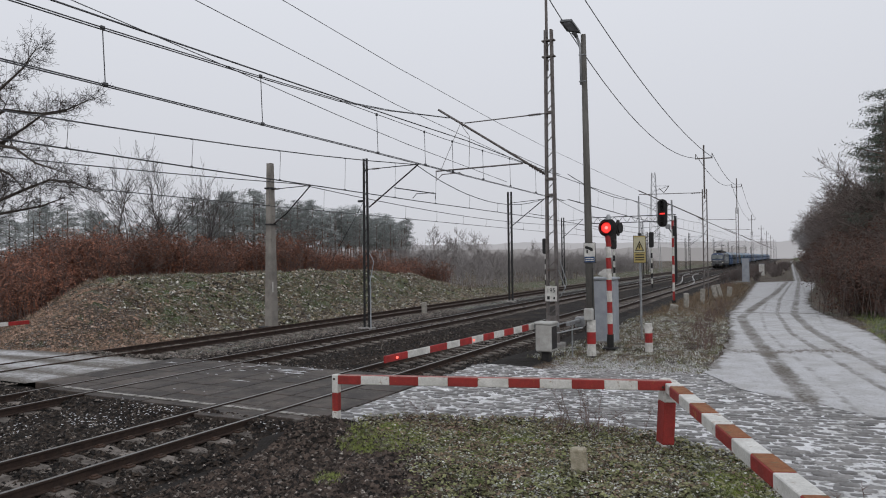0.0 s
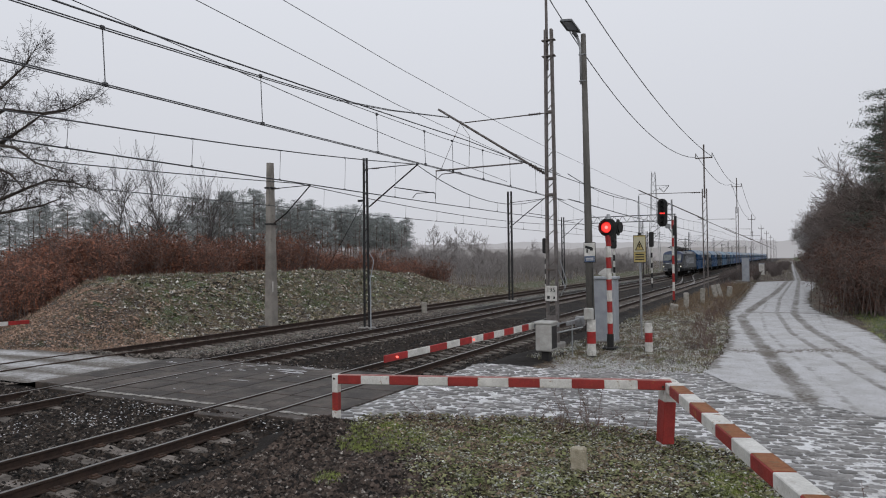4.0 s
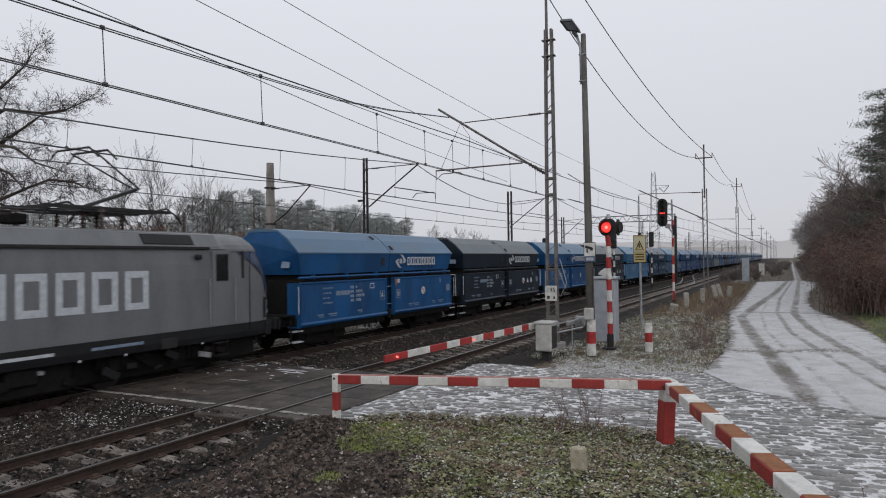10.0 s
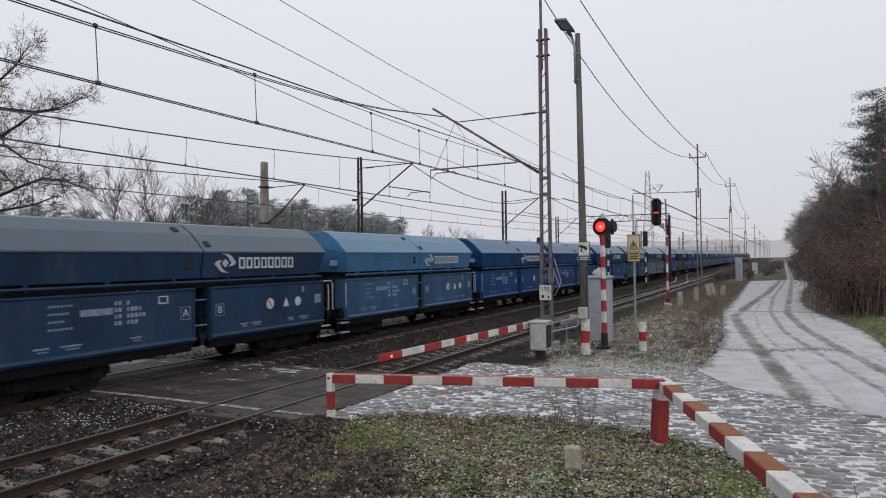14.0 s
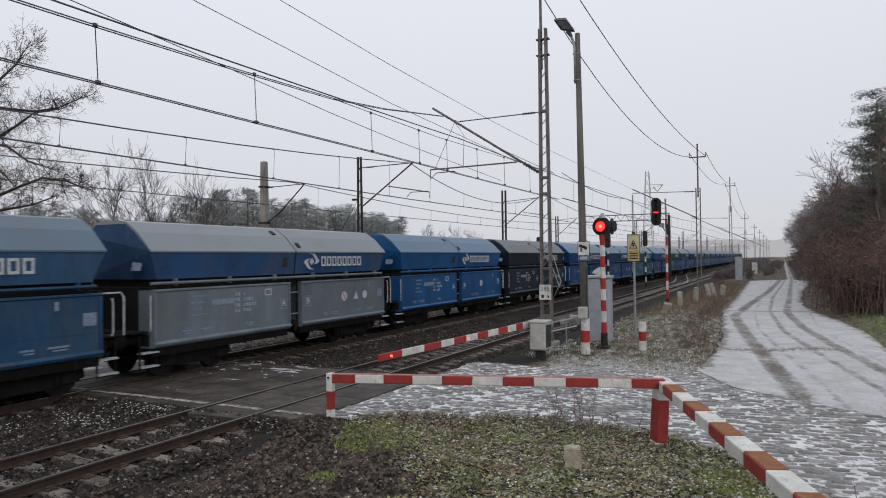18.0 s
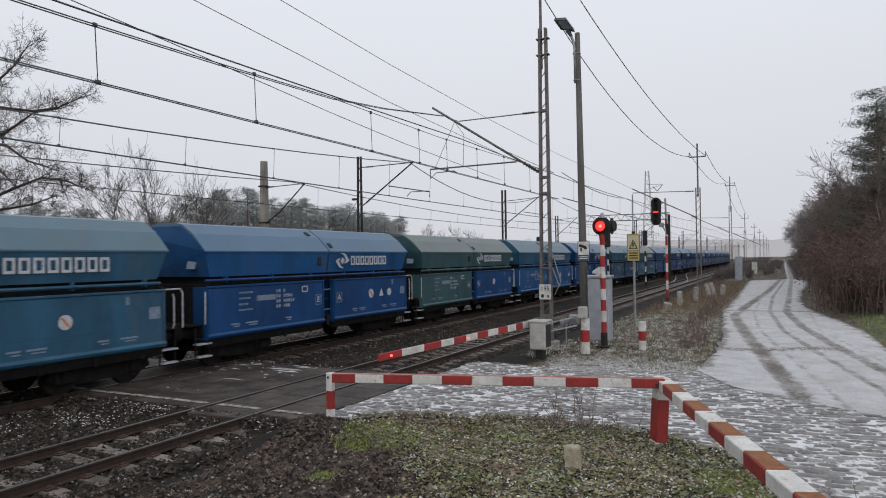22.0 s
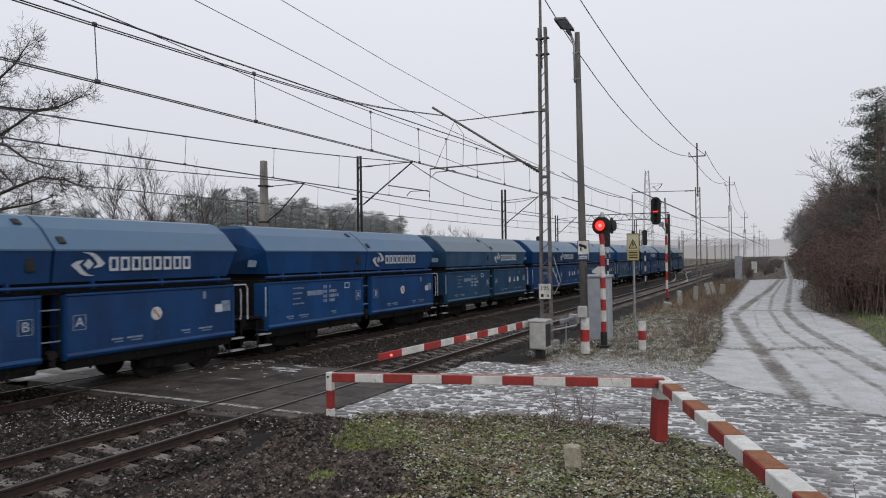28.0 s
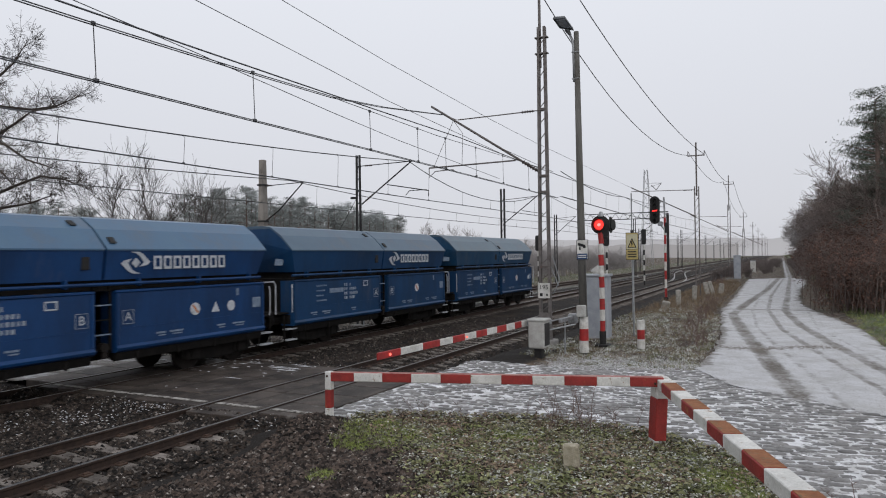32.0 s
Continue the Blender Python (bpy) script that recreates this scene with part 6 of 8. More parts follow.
def wrap(z0, z1, d0, d1, out, front=True, steps=5, both=True, flare=0.0):
    """A panel lying on the nose between two heights and plan depths."""
    path = nose_path()

    def at(d):
        for (x0, a), (x1, b) in zip(path, path[1:]):
            if d <= b:
                k = (d - a) / (b - a) if b > a else 0
                return x0 + (x1 - x0) * k
        return path[-1][0]
    rows = []
    for i in range(steps + 1):
        z = z0 + (z1 - z0) * i / steps
        s = 0.06 * smooth(2.9, 3.4, z)
        for (za, sa), (zb, sb) in zip(ROOFLINE, ROOFLINE[1:]):
            if za < z <= zb:
                s = sa + (sb - sa) * (z - za) / (zb - za)
        row = []
        ds = [d0 + (d1 + flare * (i / steps) ** 2 - d0) * (k / 24) ** 1.6 for k in range(25)]
        half = [(at(d), d) for d in ds]
        for x, d in [(-x, d) for x, d in half[::-1]] + half:
            fade = max(0.0, 1 - d / 2.1)
            y = 0.6 + d + rake(z) * fade
            ox, oy = (x - s * x / 1.49) * (1 + out / 1.3), y - out * fade
            row.append((ox, oy if front else LL - oy, z))
        rows.append(row)
    return Geo().sheet(rows)


LAMPGLASS = mat("lamp_glass", (0.2, 0.2, 0.19), (0.14, 0.14, 0.135), 0.15, 0.0, 6, bump=0, spec=0.8)


def corner_patch(d0, d1, z0, z1, z2, out, s, front):
    """A panel on one corner of the nose; its top edge climbs from z1 to z2 going back."""
    path = nose_path()
    ds = sorted({d0 + (d1 - d0) * i / 8 for i in range(9)} | {d for _, d in path if d0 < d < d1})
    rows = []
    for j in range(3):
        row = []
        for d in ds:
            (xa, a), (xb, b) = [(p, r) for p, r in zip(path, path[1:]) if p[1] <= d <= r[1]][0]
            x = xa + (xb - xa) * (d - a) / (b - a)
            slope = math.atan2(b - a, xb - xa)
            k = (d - d0) / (d1 - d0)
            x, y = x + out * math.sin(slope), 0.6 + d - out * math.cos(slope)
            row.append((s * x, y if front else LL - y, z0 + (z1 + (z2 - z1) * k - z0) * j / 2))
        rows.append(row)
    return Geo().sheet(rows)


for front in (True, False):
    part("cab_roof", wrap(3.36, 3.915, 0.0, 2.1, 0.03, front, 9), LOCOBLUE if front else LOCOGREY, loco, "cab roof")
    part("cab_roof_rear", wrap(3.42, 3.915, 2.08, 3.55, 0.03, front, 9), LOCOBLUE if front else LOCOGREY, loco, "cab roof side")
    part("cab_collar", wrap(2.14, 2.46, 0.0, 0.42, 0.018, front), LOCOBLUE, loco, "blue band under the windscreen")
    part("screen_seal", wrap(2.43, 3.40, 0.0, 0.215, 0.029, front, 12), BLACK, loco, "black rubber windscreen seal")
    ws = part("windscreen", wrap(2.46, 3.36, 0.0, 0.19, 0.034, front, 12), SCREEN, loco, "large windscreen with a pale reflection painted in")
    part("windscreen_pillar", wrap(2.46, 3.38, 0.0, 0.42, 0.02, front, 14, True, 1.2), LOCOBLUE, loco, "blue windscreen pillar")
    f = (lambda y: y) if front else (lambda y: LL - y)
    sg_ = -1 if front else 1
    for x in (-0.09, 0.12):
        part("wiper", Geo().tube([(x, f(0.58), 2.5), (x + 0.1, f(0.78), 3.2)], 0.038, 6).tube([(x + 0.02, f(0.58), 2.55), (x - 0.45, f(0.58), 2.42)], 0.02, 5), BLACK, ws, "black wiper")
    gr = part("front_grille", Geo().box((0, f(0.59), 1.72), (2.0, 0.05, 0.82), 0.02), LOCOGREY, loco, "grey front panel with dark slots")
    for k in range(4):
        for s in (-1, 1):
            part("grille_slot", Geo().box((s * 0.58, f(0.562), 1.38 + 0.155 * k), (0.76, 0.02, 0.055), 0.01), BLACK, gr, "dark slot")
    part("grille_badge", Geo().box((0, f(0.56), 1.8), (0.32, 0.02, 0.05), 0.005), HANDRAIL, gr)
    for s in (-1, 1):
        hl = part("headlamp_housing", corner_patch(0.085, 0.5, 1.36, 1.90, 2.0, 0.02, s, front), BLACK, loco, "black headlamp housing")
        part("lamp_glass", corner_patch(0.105, 0.4, 1.41, 1.86, 1.93, 0.032, s, front), LAMPGLASS, hl, "pale lamp glass")
        part("headlamp", Geo().disc((s * 1.22, f(0.735), 1.54), (s * 0.75, sg_, 0), 0.065, 16, 0.03), HEADLAMP if front else MARKDULL, hl, "bright headlamp" if front else "unlit tail lamp")
        part("upper_lamp", Geo().disc((s * 1.22, f(0.735), 1.77), (s * 0.75, sg_, 0), 0.085, 16, 0.03), BLACK, hl, "dark upper lamp")
        part("number_bar", Geo().box((s * 0.66, f(0.565), 2.03), (0.44, 0.02, 0.09)), MARK, loco)
    part("top_headlamp", Geo().disc((0, f(0.98), 3.5), (0, sg_, 0.2), 0.05, 14, 0.05), HEADLAMP if front else MARKDULL, loco, "bright top headlamp" if front else "unlit top lamp")
    part("front_emblem", Geo().prism([(-0.16, 2.0), (-0.04, 2.1), (0.08, 2.12), (0.18, 2.04), (0.05, 1.96), (-0.06, 1.95)], f(0.555), f(0.575)), TEXTPAINT, loco)
    part("buffer_beam", Geo().box((0, f(0.72), 0.98), (2.6, 0.3, 0.42), 0.05), LOCODARK, loco)
    part("snow_plough", Geo().add([(-1.0, f(1.2), 0.2), (1.0, f(1.2), 0.2), (0.95, f(1.15), 0.66), (-0.95, f(1.15), 0.66), (-1.0, f(1.32), 0.2), (1.0, f(1.32), 0.2), (0.95, f(1.32), 0.66), (-0.95, f(1.32), 0.66)],
                                  [(0, 1, 2, 3), (7, 6, 5, 4), (0, 4, 5, 1), (2, 6, 7, 3), (1, 5, 6, 2), (0, 3, 7, 4)]), CHASSIS, loco, "dark track clearing plate")
    for s in (-1, 1):
        bf = part("buffer", Geo().box((s * 0.875, f(0.34), 1.06), (0.36, 0.56, 0.34), 0.05), LOCODARK, loco)
        part("buffer_plate", Geo().box((s * 0.875, f(0.03), 1.06), (0.58, 0.06, 0.4), 0.02).box((s * 0.875, f(0.16), 1.06), (0.46, 0.2, 0.34), 0.02), PLATE if front else LOCODARK, bf, "pale grey square buffer plate" if front else "dark square buffer plate")
        part("worn_spot", Geo().prism([(s * 0.875 - 0.19, 1.06), (s * 0.875 - 0.12, 1.15), (s * 0.875 + 0.17, 1.13), (s * 0.875 + 0.17, 1.0), (s * 0.875 - 0.1, 0.96)], f(-0.006), f(0.004)), CHASSIS, bf, "dark greasy spot")
        part("corner_tag", Geo().box((s * 1.0, f(0.6), 0.76), (0.1, 0.02, 0.12)), YELLOW, loco, "small yellow tag")
    part("coupling", Geo().tube([(0, f(0.5), 1.03), (0, f(0.15), 1.0), (0.02, f(0.08), 0.85)], 0.06, 6), RUST, loco, "rusty coupling hook")
    for x in (-0.5, -0.3, 0.32, 0.52):
        part("brake_hose", Geo().tube([(x, f(0.55), 0.95), (x, f(0.25), 0.62), (x + 0.08, f(0.35), 0.42), (x + 0.1, f(0.6), 0.6)], 0.03, 6), BLACK, loco)
    for s in (-1, 1):
        yd = f(3.1 if front else 2.86)
        dr = part("cab_door", Geo().box((s * 1.495, yd, 2.32), (0.03, 0.72, 2.1), 0.008), LOCOGREY, loco, "grey cab door")
        part("door_window", Geo().box((s * 1.507, yd, 2.9), (0.02, 0.42, 0.72), 0.02), GLASS, dr, "dark door window")
        part("door_seal", Geo().box((s * 1.503, yd, 2.9), (0.02, 0.48, 0.78), 0.02), BLACK, dr)
        for o in (-0.48, 0.48):
            part("door_handrail", Geo().tube([(s * 1.54, yd + o, 1.35), (s * 1.54, yd + o, 2.6)], 0.013, 6), PLATE, loco)
        part("slit_window", Geo().box((s * 1.497, f(2.35 if front else 2.03), 2.98), (0.02, 0.09, 0.8), 0.01), BLACK, loco)
        part("cab_seam", Geo().box((s * 1.495, f(2.0 if front else 1.75), 2.2), (0.012, 0.02, 2.3)), LOCODARK, loco)
        for z in (0.45, 0.8, 1.12):
            part("door_step", Geo().box((s * 1.4, yd, z), (0.2, 0.5, 0.04)), LOCODARK, loco)
        part("step_frame", Geo().box((s * 1.4, yd - 0.25, 0.75), (0.05, 0.04, 0.7)).box((s * 1.4, yd + 0.25, 0.75), (0.05, 0.04, 0.7)), CHASSIS, loco)
        part("mirror_camera", Geo().box((s * 1.54, f(3.75), 3.2), (0.12, 0.2, 0.14), 0.03), LOCODARK, loco)
for s in (-1, 1):
    part("gutter", Geo().box((s * 1.445, LL / 2, 3.44), (0.1, LL - 6.6, 0.08), 0.01), BLACK, loco, "black roof gutter")
    part("roof_side", Geo().prism([(s * 1.44, 3.48), (s * 1.2, 3.83), (s * 1.0, 3.86), (s * 1.0, 3.46)], 3.7, LL - 2.9), LOCOGREY, loco, "grey sloping roof panel")
    part("roof_grille", Geo().box((s * 1.335, 6.0, 3.66), (0.03, 1.9, 0.3), 0, Euler((0, -s * radians(34.4), 0)).to_matrix()), LOCODARK, loco, "dark roof vent")
    part("roof_grille", Geo().box((s * 1.335, LL - 4.6, 3.66), (0.03, 1.6, 0.3), 0, Euler((0, -s * radians(34.4), 0)).to_matrix()), LOCODARK, loco, "dark roof vent")
# roof gear
part("roof_deck", Geo().box((0, LL / 2, 3.84), (2.0, 12.5, 0.1), 0.03), ROOFGREY, loco)
ins = Geo()
for y in (4.6, 5.6, 7.2, 8.6, 10.0, 11.6, 13.2, 14.3):
    for x in (-0.5, 0.5):
        insulator(ins, (x, y, 3.87), (x, y, 4.3), 4, 0.1)
tagged(part("roof_insulators", ins, INSUL, loco, "row of ribbed roof insulators"), kind="stuff")
part("roof_busbar", Geo().tube([(-0.5, 4.6, 4.32), (-0.5, 14.3, 4.32)], 0.03, 6).tube([(0.5, 6.0, 4.3), (0.5, 13.4, 4.3)], 0.03, 6), DARKSTEEL, loco)
for y0_ in (3.0, 12.4):
    part("roof_frame", Geo().box((-0.62, y0_ + 1.5, 4.42), (0.08, 3.6, 0.08)).box((0.62, y0_ + 1.5, 4.42), (0.08, 3.6, 0.08)).box((0, y0_, 4.42), (1.3, 0.08, 0.08)).box((0, y0_ + 3.0, 4.42), (1.3, 0.08, 0.08)), BLACK, loco, "black pantograph base frame")
for k in range(7):
    part("roof_box", Geo().box((0.35 * (-1) ** k, 7.9 + 0.62 * k, 4.08 + 0.05 * (k % 3)), (0.5, 0.42, 0.24 + 0.1 * (k % 2)), 0.04), CHASSIS, loco)
for k in range(9):
    y = 3.4 + 1.45 * k
    x = 0.55 * (-1) ** k
    part("roof_cable", Geo().tube([(x, y, 4.1), (x, y + 0.25, 4.42), (x * 0.7, y + 0.8, 4.55), (x * 0.4, y + 1.3, 4.36), (x * 0.4, y + 1.5, 4.1)], 0.028, 6), BLACK, loco, "thick black roof cable")
for k in range(6):
    part("roof_post", insulator(Geo(), (0.78, 3.3 + 2.55 * k, 3.86), (0.78, 3.3 + 2.55 * k, 4.42), 4, 0.09), INSUL, loco, "ribbed post insulator")
part("breaker_box", Geo().box((0.2, 9.4, 4.1), (0.9, 1.3, 0.34), 0.05).box((-0.3, 7.3, 4.05), (0.6, 0.7, 0.26), 0.04), DARKSTEEL, loco)


def pantograph(y, raised, sgn):
    pg = part("pantograph", Geo().box((0, y, 4.34), (1.3, 1.6, 0.07), 0.02).box((0, y - 0.7, 4.4), (1.0, 0.1, 0.12)).box((0, y + 0.7, 4.4), (1.0, 0.1, 0.12)), DARKSTEEL, loco, "raised pantograph" if raised else "folded pantograph")
    if raised:
        k, h = (0, y + sgn * 1.25, 5.05), (0, y - sgn * 0.35, 5.86)
        part("lower_arm", Geo().tube([(0, y - sgn * 0.55, 4.4), k], 0.05, 6), DARKSTEEL, pg)
        part("upper_arm", Geo().tube([(-0.1, k[1], k[2]), (-0.45, h[1], h[2])], 0.025, 6).tube([(0.1, k[1], k[2]), (0.45, h[1], h[2])], 0.025, 6), DARKSTEEL, pg)
        for o in (-0.25, 0.25):
            part("contact_strip", Geo().tube([(-0.95, h[1] + o, h[2] - 0.22), (-0.62, h[1] + o, h[2] + 0.03), (0.62, h[1] + o, h[2] + 0.03), (0.95, h[1] + o, h[2] - 0.22)], 0.028, 6), DARKSTEEL, pg)
    else:
        part("folded_arm", Geo().tube([(0, y - 1.2, 4.42), (0, y + 1.3, 4.5), (0.4, y - 1.2, 4.55)], 0.04, 6).tube([(0, y + 1.3, 4.5), (-0.4, y - 1.2, 4.55)], 0.03, 6), DARKSTEEL, pg)
        for o in (-1.35, -0.9):
            part("contact_strip", Geo().tube([(-0.95, y + o, 4.4), (-0.62, y + o, 4.6), (0.62, y + o, 4.6), (0.95, y + o, 4.4)], 0.028, 6), DARKSTEEL, pg)


pantograph(4.4, False, 1)
pantograph(13.9, True, 1)
# running gear
bogie(loco, 4.75, 2.6, 0.6, True)
bogie(loco, LL - 4.75, 2.6, 0.6, True)
# equipment boxes, plus black ones added to fill the dark around the bogies
under = Geo().box((0, LL / 2, 0.6), (2.5, 5.2, 0.78), 0.05).box((0, 4.9, 0.6), (1.9, 5.8, 0.84), 0.05).box((0, LL - 4.9, 0.6), (1.9, 5.8, 0.84), 0.05).box((0, 1.9, 0.6), (2.2, 1.5, 0.74), 0.05).box((0, LL - 1.9, 0.6), (2.2, 1.5, 0.74), 0.05)
for k, (y, w_) in enumerate(((7.4, 0.5), (8.2, 0.7), (9.3, 0.8), (10.4, 0.6), (11.2, 0.7))):
    under.box((1.22, y, 0.72), (0.3, w_, 0.5), 0.04)
part("equipment_case", under, CHASSIS, loco)
rng = random.Random(17)
for k in range(26):
    y = rng.uniform(1.9, 17.6)
    part("brake_part", Geo().box((1.26 + rng.uniform(0, 0.08), y, rng.uniform(0.4, 0.72)), (0.1, rng.uniform(0.08, 0.45), rng.uniform(0.05, 0.22)), 0.015, Euler((rng.uniform(-0.5, 0.5), 0, 0)).to_matrix()), (WHEELSTEEL, CHASSIS, PLATE, WHEELSTEEL)[k % 4] if k % 3 else LOCODARK, loco)
for y in (2.2, 4.1, 6.2, 9.9, 12.4, 13.6, 16.0):
    part("white_dot", Geo().box((1.505, y, 0.86), (0.01, 0.07, 0.05)), MARK, loco)
for y in (1.75, 3.95, 14.9):
    part("skirt_hatch", Geo().box((1.5, y, 0.98), (0.02, 0.5, 0.26), 0.01), BLACK, loco, "dark opening in the skirt")
for y in (8.55, 8.85):
    part("white_tag", Geo().box((1.39, y, 0.62), (0.02, 0.2, 0.3), 0.01), MARK, loco)
# side markings: plain shapes in their colours
emblem(loco, 1.492, 6.3, 2.35, 1.4, MARK)
for k in range(8):
    y = 7.5 + 0.87 * k
    part("marking_block", ring(1.494, y, y + 0.68, 1.92, 2.86, 0.165), MARK, loco, "plain block of the company marking")
part("jubilee_mark", ring(1.494, 4.3, 4.7, 2.6, 3.1, 0.09), HANDRAIL, loco, "pale outlined shape beside the door")
part("jubilee_mark", ring(1.494, 4.75, 5.15, 2.45, 2.95, 0.09), HANDRAIL, loco)
part("number_bar", Geo().box((1.496, 4.65, 1.5), (0.01, 0.95, 0.15)), MARK, loco)
part("text_bar", Geo().box((1.497, 2.62, 2.05), (0.01, 0.05, 0.85)), TEXTPAINT, loco)
part("side_socket", Geo().disc((1.485, 1.5, 1.86), (1, 0, 0), 0.07, 14, 0.03), BLACK, loco, "round black socket")
for z in (1.62, 1.5):
    part("text_bar", Geo().box((1.49, 1.52, z), (0.02, 0.09, 0.07)), TEXTPAINT, loco)
part("door_handle", Geo().box((1.525, 2.9, 1.95), (0.03, 0.14, 0.03), 0.008).box((1.52, 3.22, 2.1), (0.015, 0.08, 0.08)), PLATE, loco, "door handle")
part("lock_plate", Geo().box((1.525, 3.62, 2.62), (0.03, 0.06, 0.06), 0.01), PLATE, loco)
part("pale_bar", Geo().box((1.496, 4.5, 2.28), (0.01, 0.4, 0.05)), MARK, loco)
for k, (y, l_) in enumerate(((7.6, 0.5), (10.3, 0.5), (11.0, 1.6), (13.4, 1.4), (3.0, 0.3), (2.5, 0.25))):
    part("text_bar", Geo().box((1.505, y, 1.09), (0.01, l_, 0.07)), MARKDULL if k > 2 else MARK, loco)

ROWS = [(0.0, 179.8), (6.0, 71.2), (8.0, 35.0), (9.0, 16.55), (10.0, -1.8), (11.0, -19.75), (12.0, -37.7), (13.0, -56.5), (14.0, -74.5), (17.0, -128.1), (18.0, -146.2), (19.0, -164.9), (20.0, -183.4), (21.0, -201.7), (22.0, -220.1),
        (23.0, -237.7), (25.0, -275.4), (28.0, -331.2), (29.0, -349.2), (30.0, -368.0), (31.0, -386.8), (32.0, -405.6)]


def motions():
    """The freight train rolls past at about eighteen metres a second."""
    walk(loco, [(t, pose(T2, y - 0.62, 0)) for t, y in ROWS])
    for k, w in enumerate(wagons):
        walk(w, [(t, pose(T2, y + 18.98 + PITCH * k, 0)) for t, y in ROWS])
# ---- plants ----
BARK = mat("grey_bark", (0.09, 0.075, 0.065), (0.05, 0.042, 0.037), 0.9, s=7, stretch=(1, 1, 0.3), bump=0.4)
TWIG = mat("bare_twig", (0.06, 0.05, 0.046), (0.04, 0.034, 0.032), 0.9, s=3, bump=0)
PINEBARK = mat("pine_bark", (0.17, 0.12, 0.1), (0.11, 0.09, 0.08), 0.9, s=3)
NEEDLE = mat("pine_needles", (0.1, 0.118, 0.09), (0.065, 0.08, 0.062), 0.8, s=0.8, rnd=0.2, bump=0)
# far needles lightened and greyed: the haze is put into their colour
NEEDLEFAR = mat("haze_pale_needles", (0.27, 0.292, 0.285), (0.22, 0.24, 0.236), 0.9, s=0.5, rnd=0.1, isl=(0.92, 1.08), bump=0)
OAKLEAF = mat("dry_russet_leaves", (0.25, 0.1, 0.062), (0.155, 0.085, 0.062), 0.85, s=1.2, rnd=0.3, isl=(0.5, 1.5), bump=0)
SCRUBM = mat("russet_scrub_twigs", (0.16, 0.11, 0.095), (0.12, 0.085, 0.076), 0.9, s=0.9, rnd=0.2, bump=0)
# distant twigs carry the haze as grey in their base colour
GREYTWIG = mat("haze_grey_twigs", (0.27, 0.25, 0.245), (0.21, 0.195, 0.19), 0.95, s=0.6, rnd=0.15, bump=0)
DARKTWIG = mat("dark_wood_twigs", (0.155, 0.122, 0.108), (0.105, 0.085, 0.077), 0.9, s=0.8, rnd=0.2, bump=0)

# alder bark tone raised to paint in the haze before it
ALDER = mat("hazy_alder_bark", (0.105, 0.095, 0.092), (0.075, 0.068, 0.066), 0.9, s=3, bump=0)


def branch(g, twigs, rng, p, d, length, r, depth, spread, up, kids=(3, 5), tmin=0.012):
    """Grows one limb and, from it, thinner ones."""
    pts, rs = [p], [r]
    n = 3 if depth else 2
    for i in range(n):
        d = (d + Vector((rng.gauss(0, 0.16), rng.gauss(0, 0.16), rng.gauss(0, 0.1) + up))).normalized()
        p = p + d * (length / n)
        pts.append(p)
        rs.append(max(tmin, r * (1 - 0.55 * (i + 1) / n)))
    (g if r > 0.03 else twigs).tube(pts, rs, 6 if r > 0.08 else (4 if r > 0.02 else 3), False)
    if depth == 0:
        return
    for k in range(rng.randint(*kids)):
        t = rng.uniform(0.25, 1.0)
        i = min(n - 1, int(t * n))
        q = pts[i] + (pts[i + 1] - pts[i]) * (t * n - i)
        axis = d.orthogonal()
        axis.rotate(Matrix.Rotation(rng.uniform(0, 6.28), 3, d))
        e = (d * (1 - spread) + axis * spread * rng.uniform(0.7, 1.3)).normalized()
        branch(g, twigs, rng, q, e, length * rng.uniform(0.5, 0.75), rs[i] * rng.uniform(0.45, 0.62), depth - 1, spread, up, kids, tmin)
    e = (d + Vector((rng.gauss(0, 0.2), rng.gauss(0, 0.2), 0.1))).normalized()
    branch(g, twigs, rng, pts[-1], e, length * 0.7, rs[-1] * 0.9, depth - 1, spread, up, kids, tmin)


def bare_tree(m, h, r, seed, label, depth=5, spread=0.55, up=0.02, stems=1, group="", bark=None, twig=None, kids=(3, 4), lean=(0, 0), tmin=0.012):
    rng = random.Random(seed)
    t = thing("bare_tree", m, label, "tree", group)
    g, tw = Geo(), Geo()
    for s in range(stems):
        d = Vector((lean[0] + rng.gauss(0, 0.12) * (stems > 1), lean[1] + rng.gauss(0, 0.12) * (stems > 1), 1)).normalized()
        branch(g, tw, rng, Vector((rng.uniform(-0.4, 0.4) * (stems > 1), rng.uniform(-0.4, 0.4) * (stems > 1), -0.3)), d, h * 0.42 * rng.uniform(0.85, 1.1), r, depth, spread, up, kids, tmin)
    part("trunk", g, bark or BARK, t, smooth=True, tidy=False)
    part("crown", tw, twig or TWIG, t, "crown of bare twigs", tidy=False)
    return t


def leaf_clump(g, rng, c, size, n, flat=0.6, blade=1.0):
    """A loose clump of small slanting blades."""
    for _ in range(n):
        v = Vector((rng.gauss(0, 1), rng.gauss(0, 1), rng.gauss(0, flat))) * size * 0.5
        a = Vector((rng.gauss(0, 1), rng.gauss(0, 1), rng.gauss(0, 0.8))).normalized() * size * blade * rng.uniform(0.16, 0.34)
        b = a.orthogonal().normalized() * size * blade * rng.uniform(0.05, 0.11)
        p = c + v
        g.add([p - a, p + b, p + a, p - b], [(0, 1, 2, 3)])


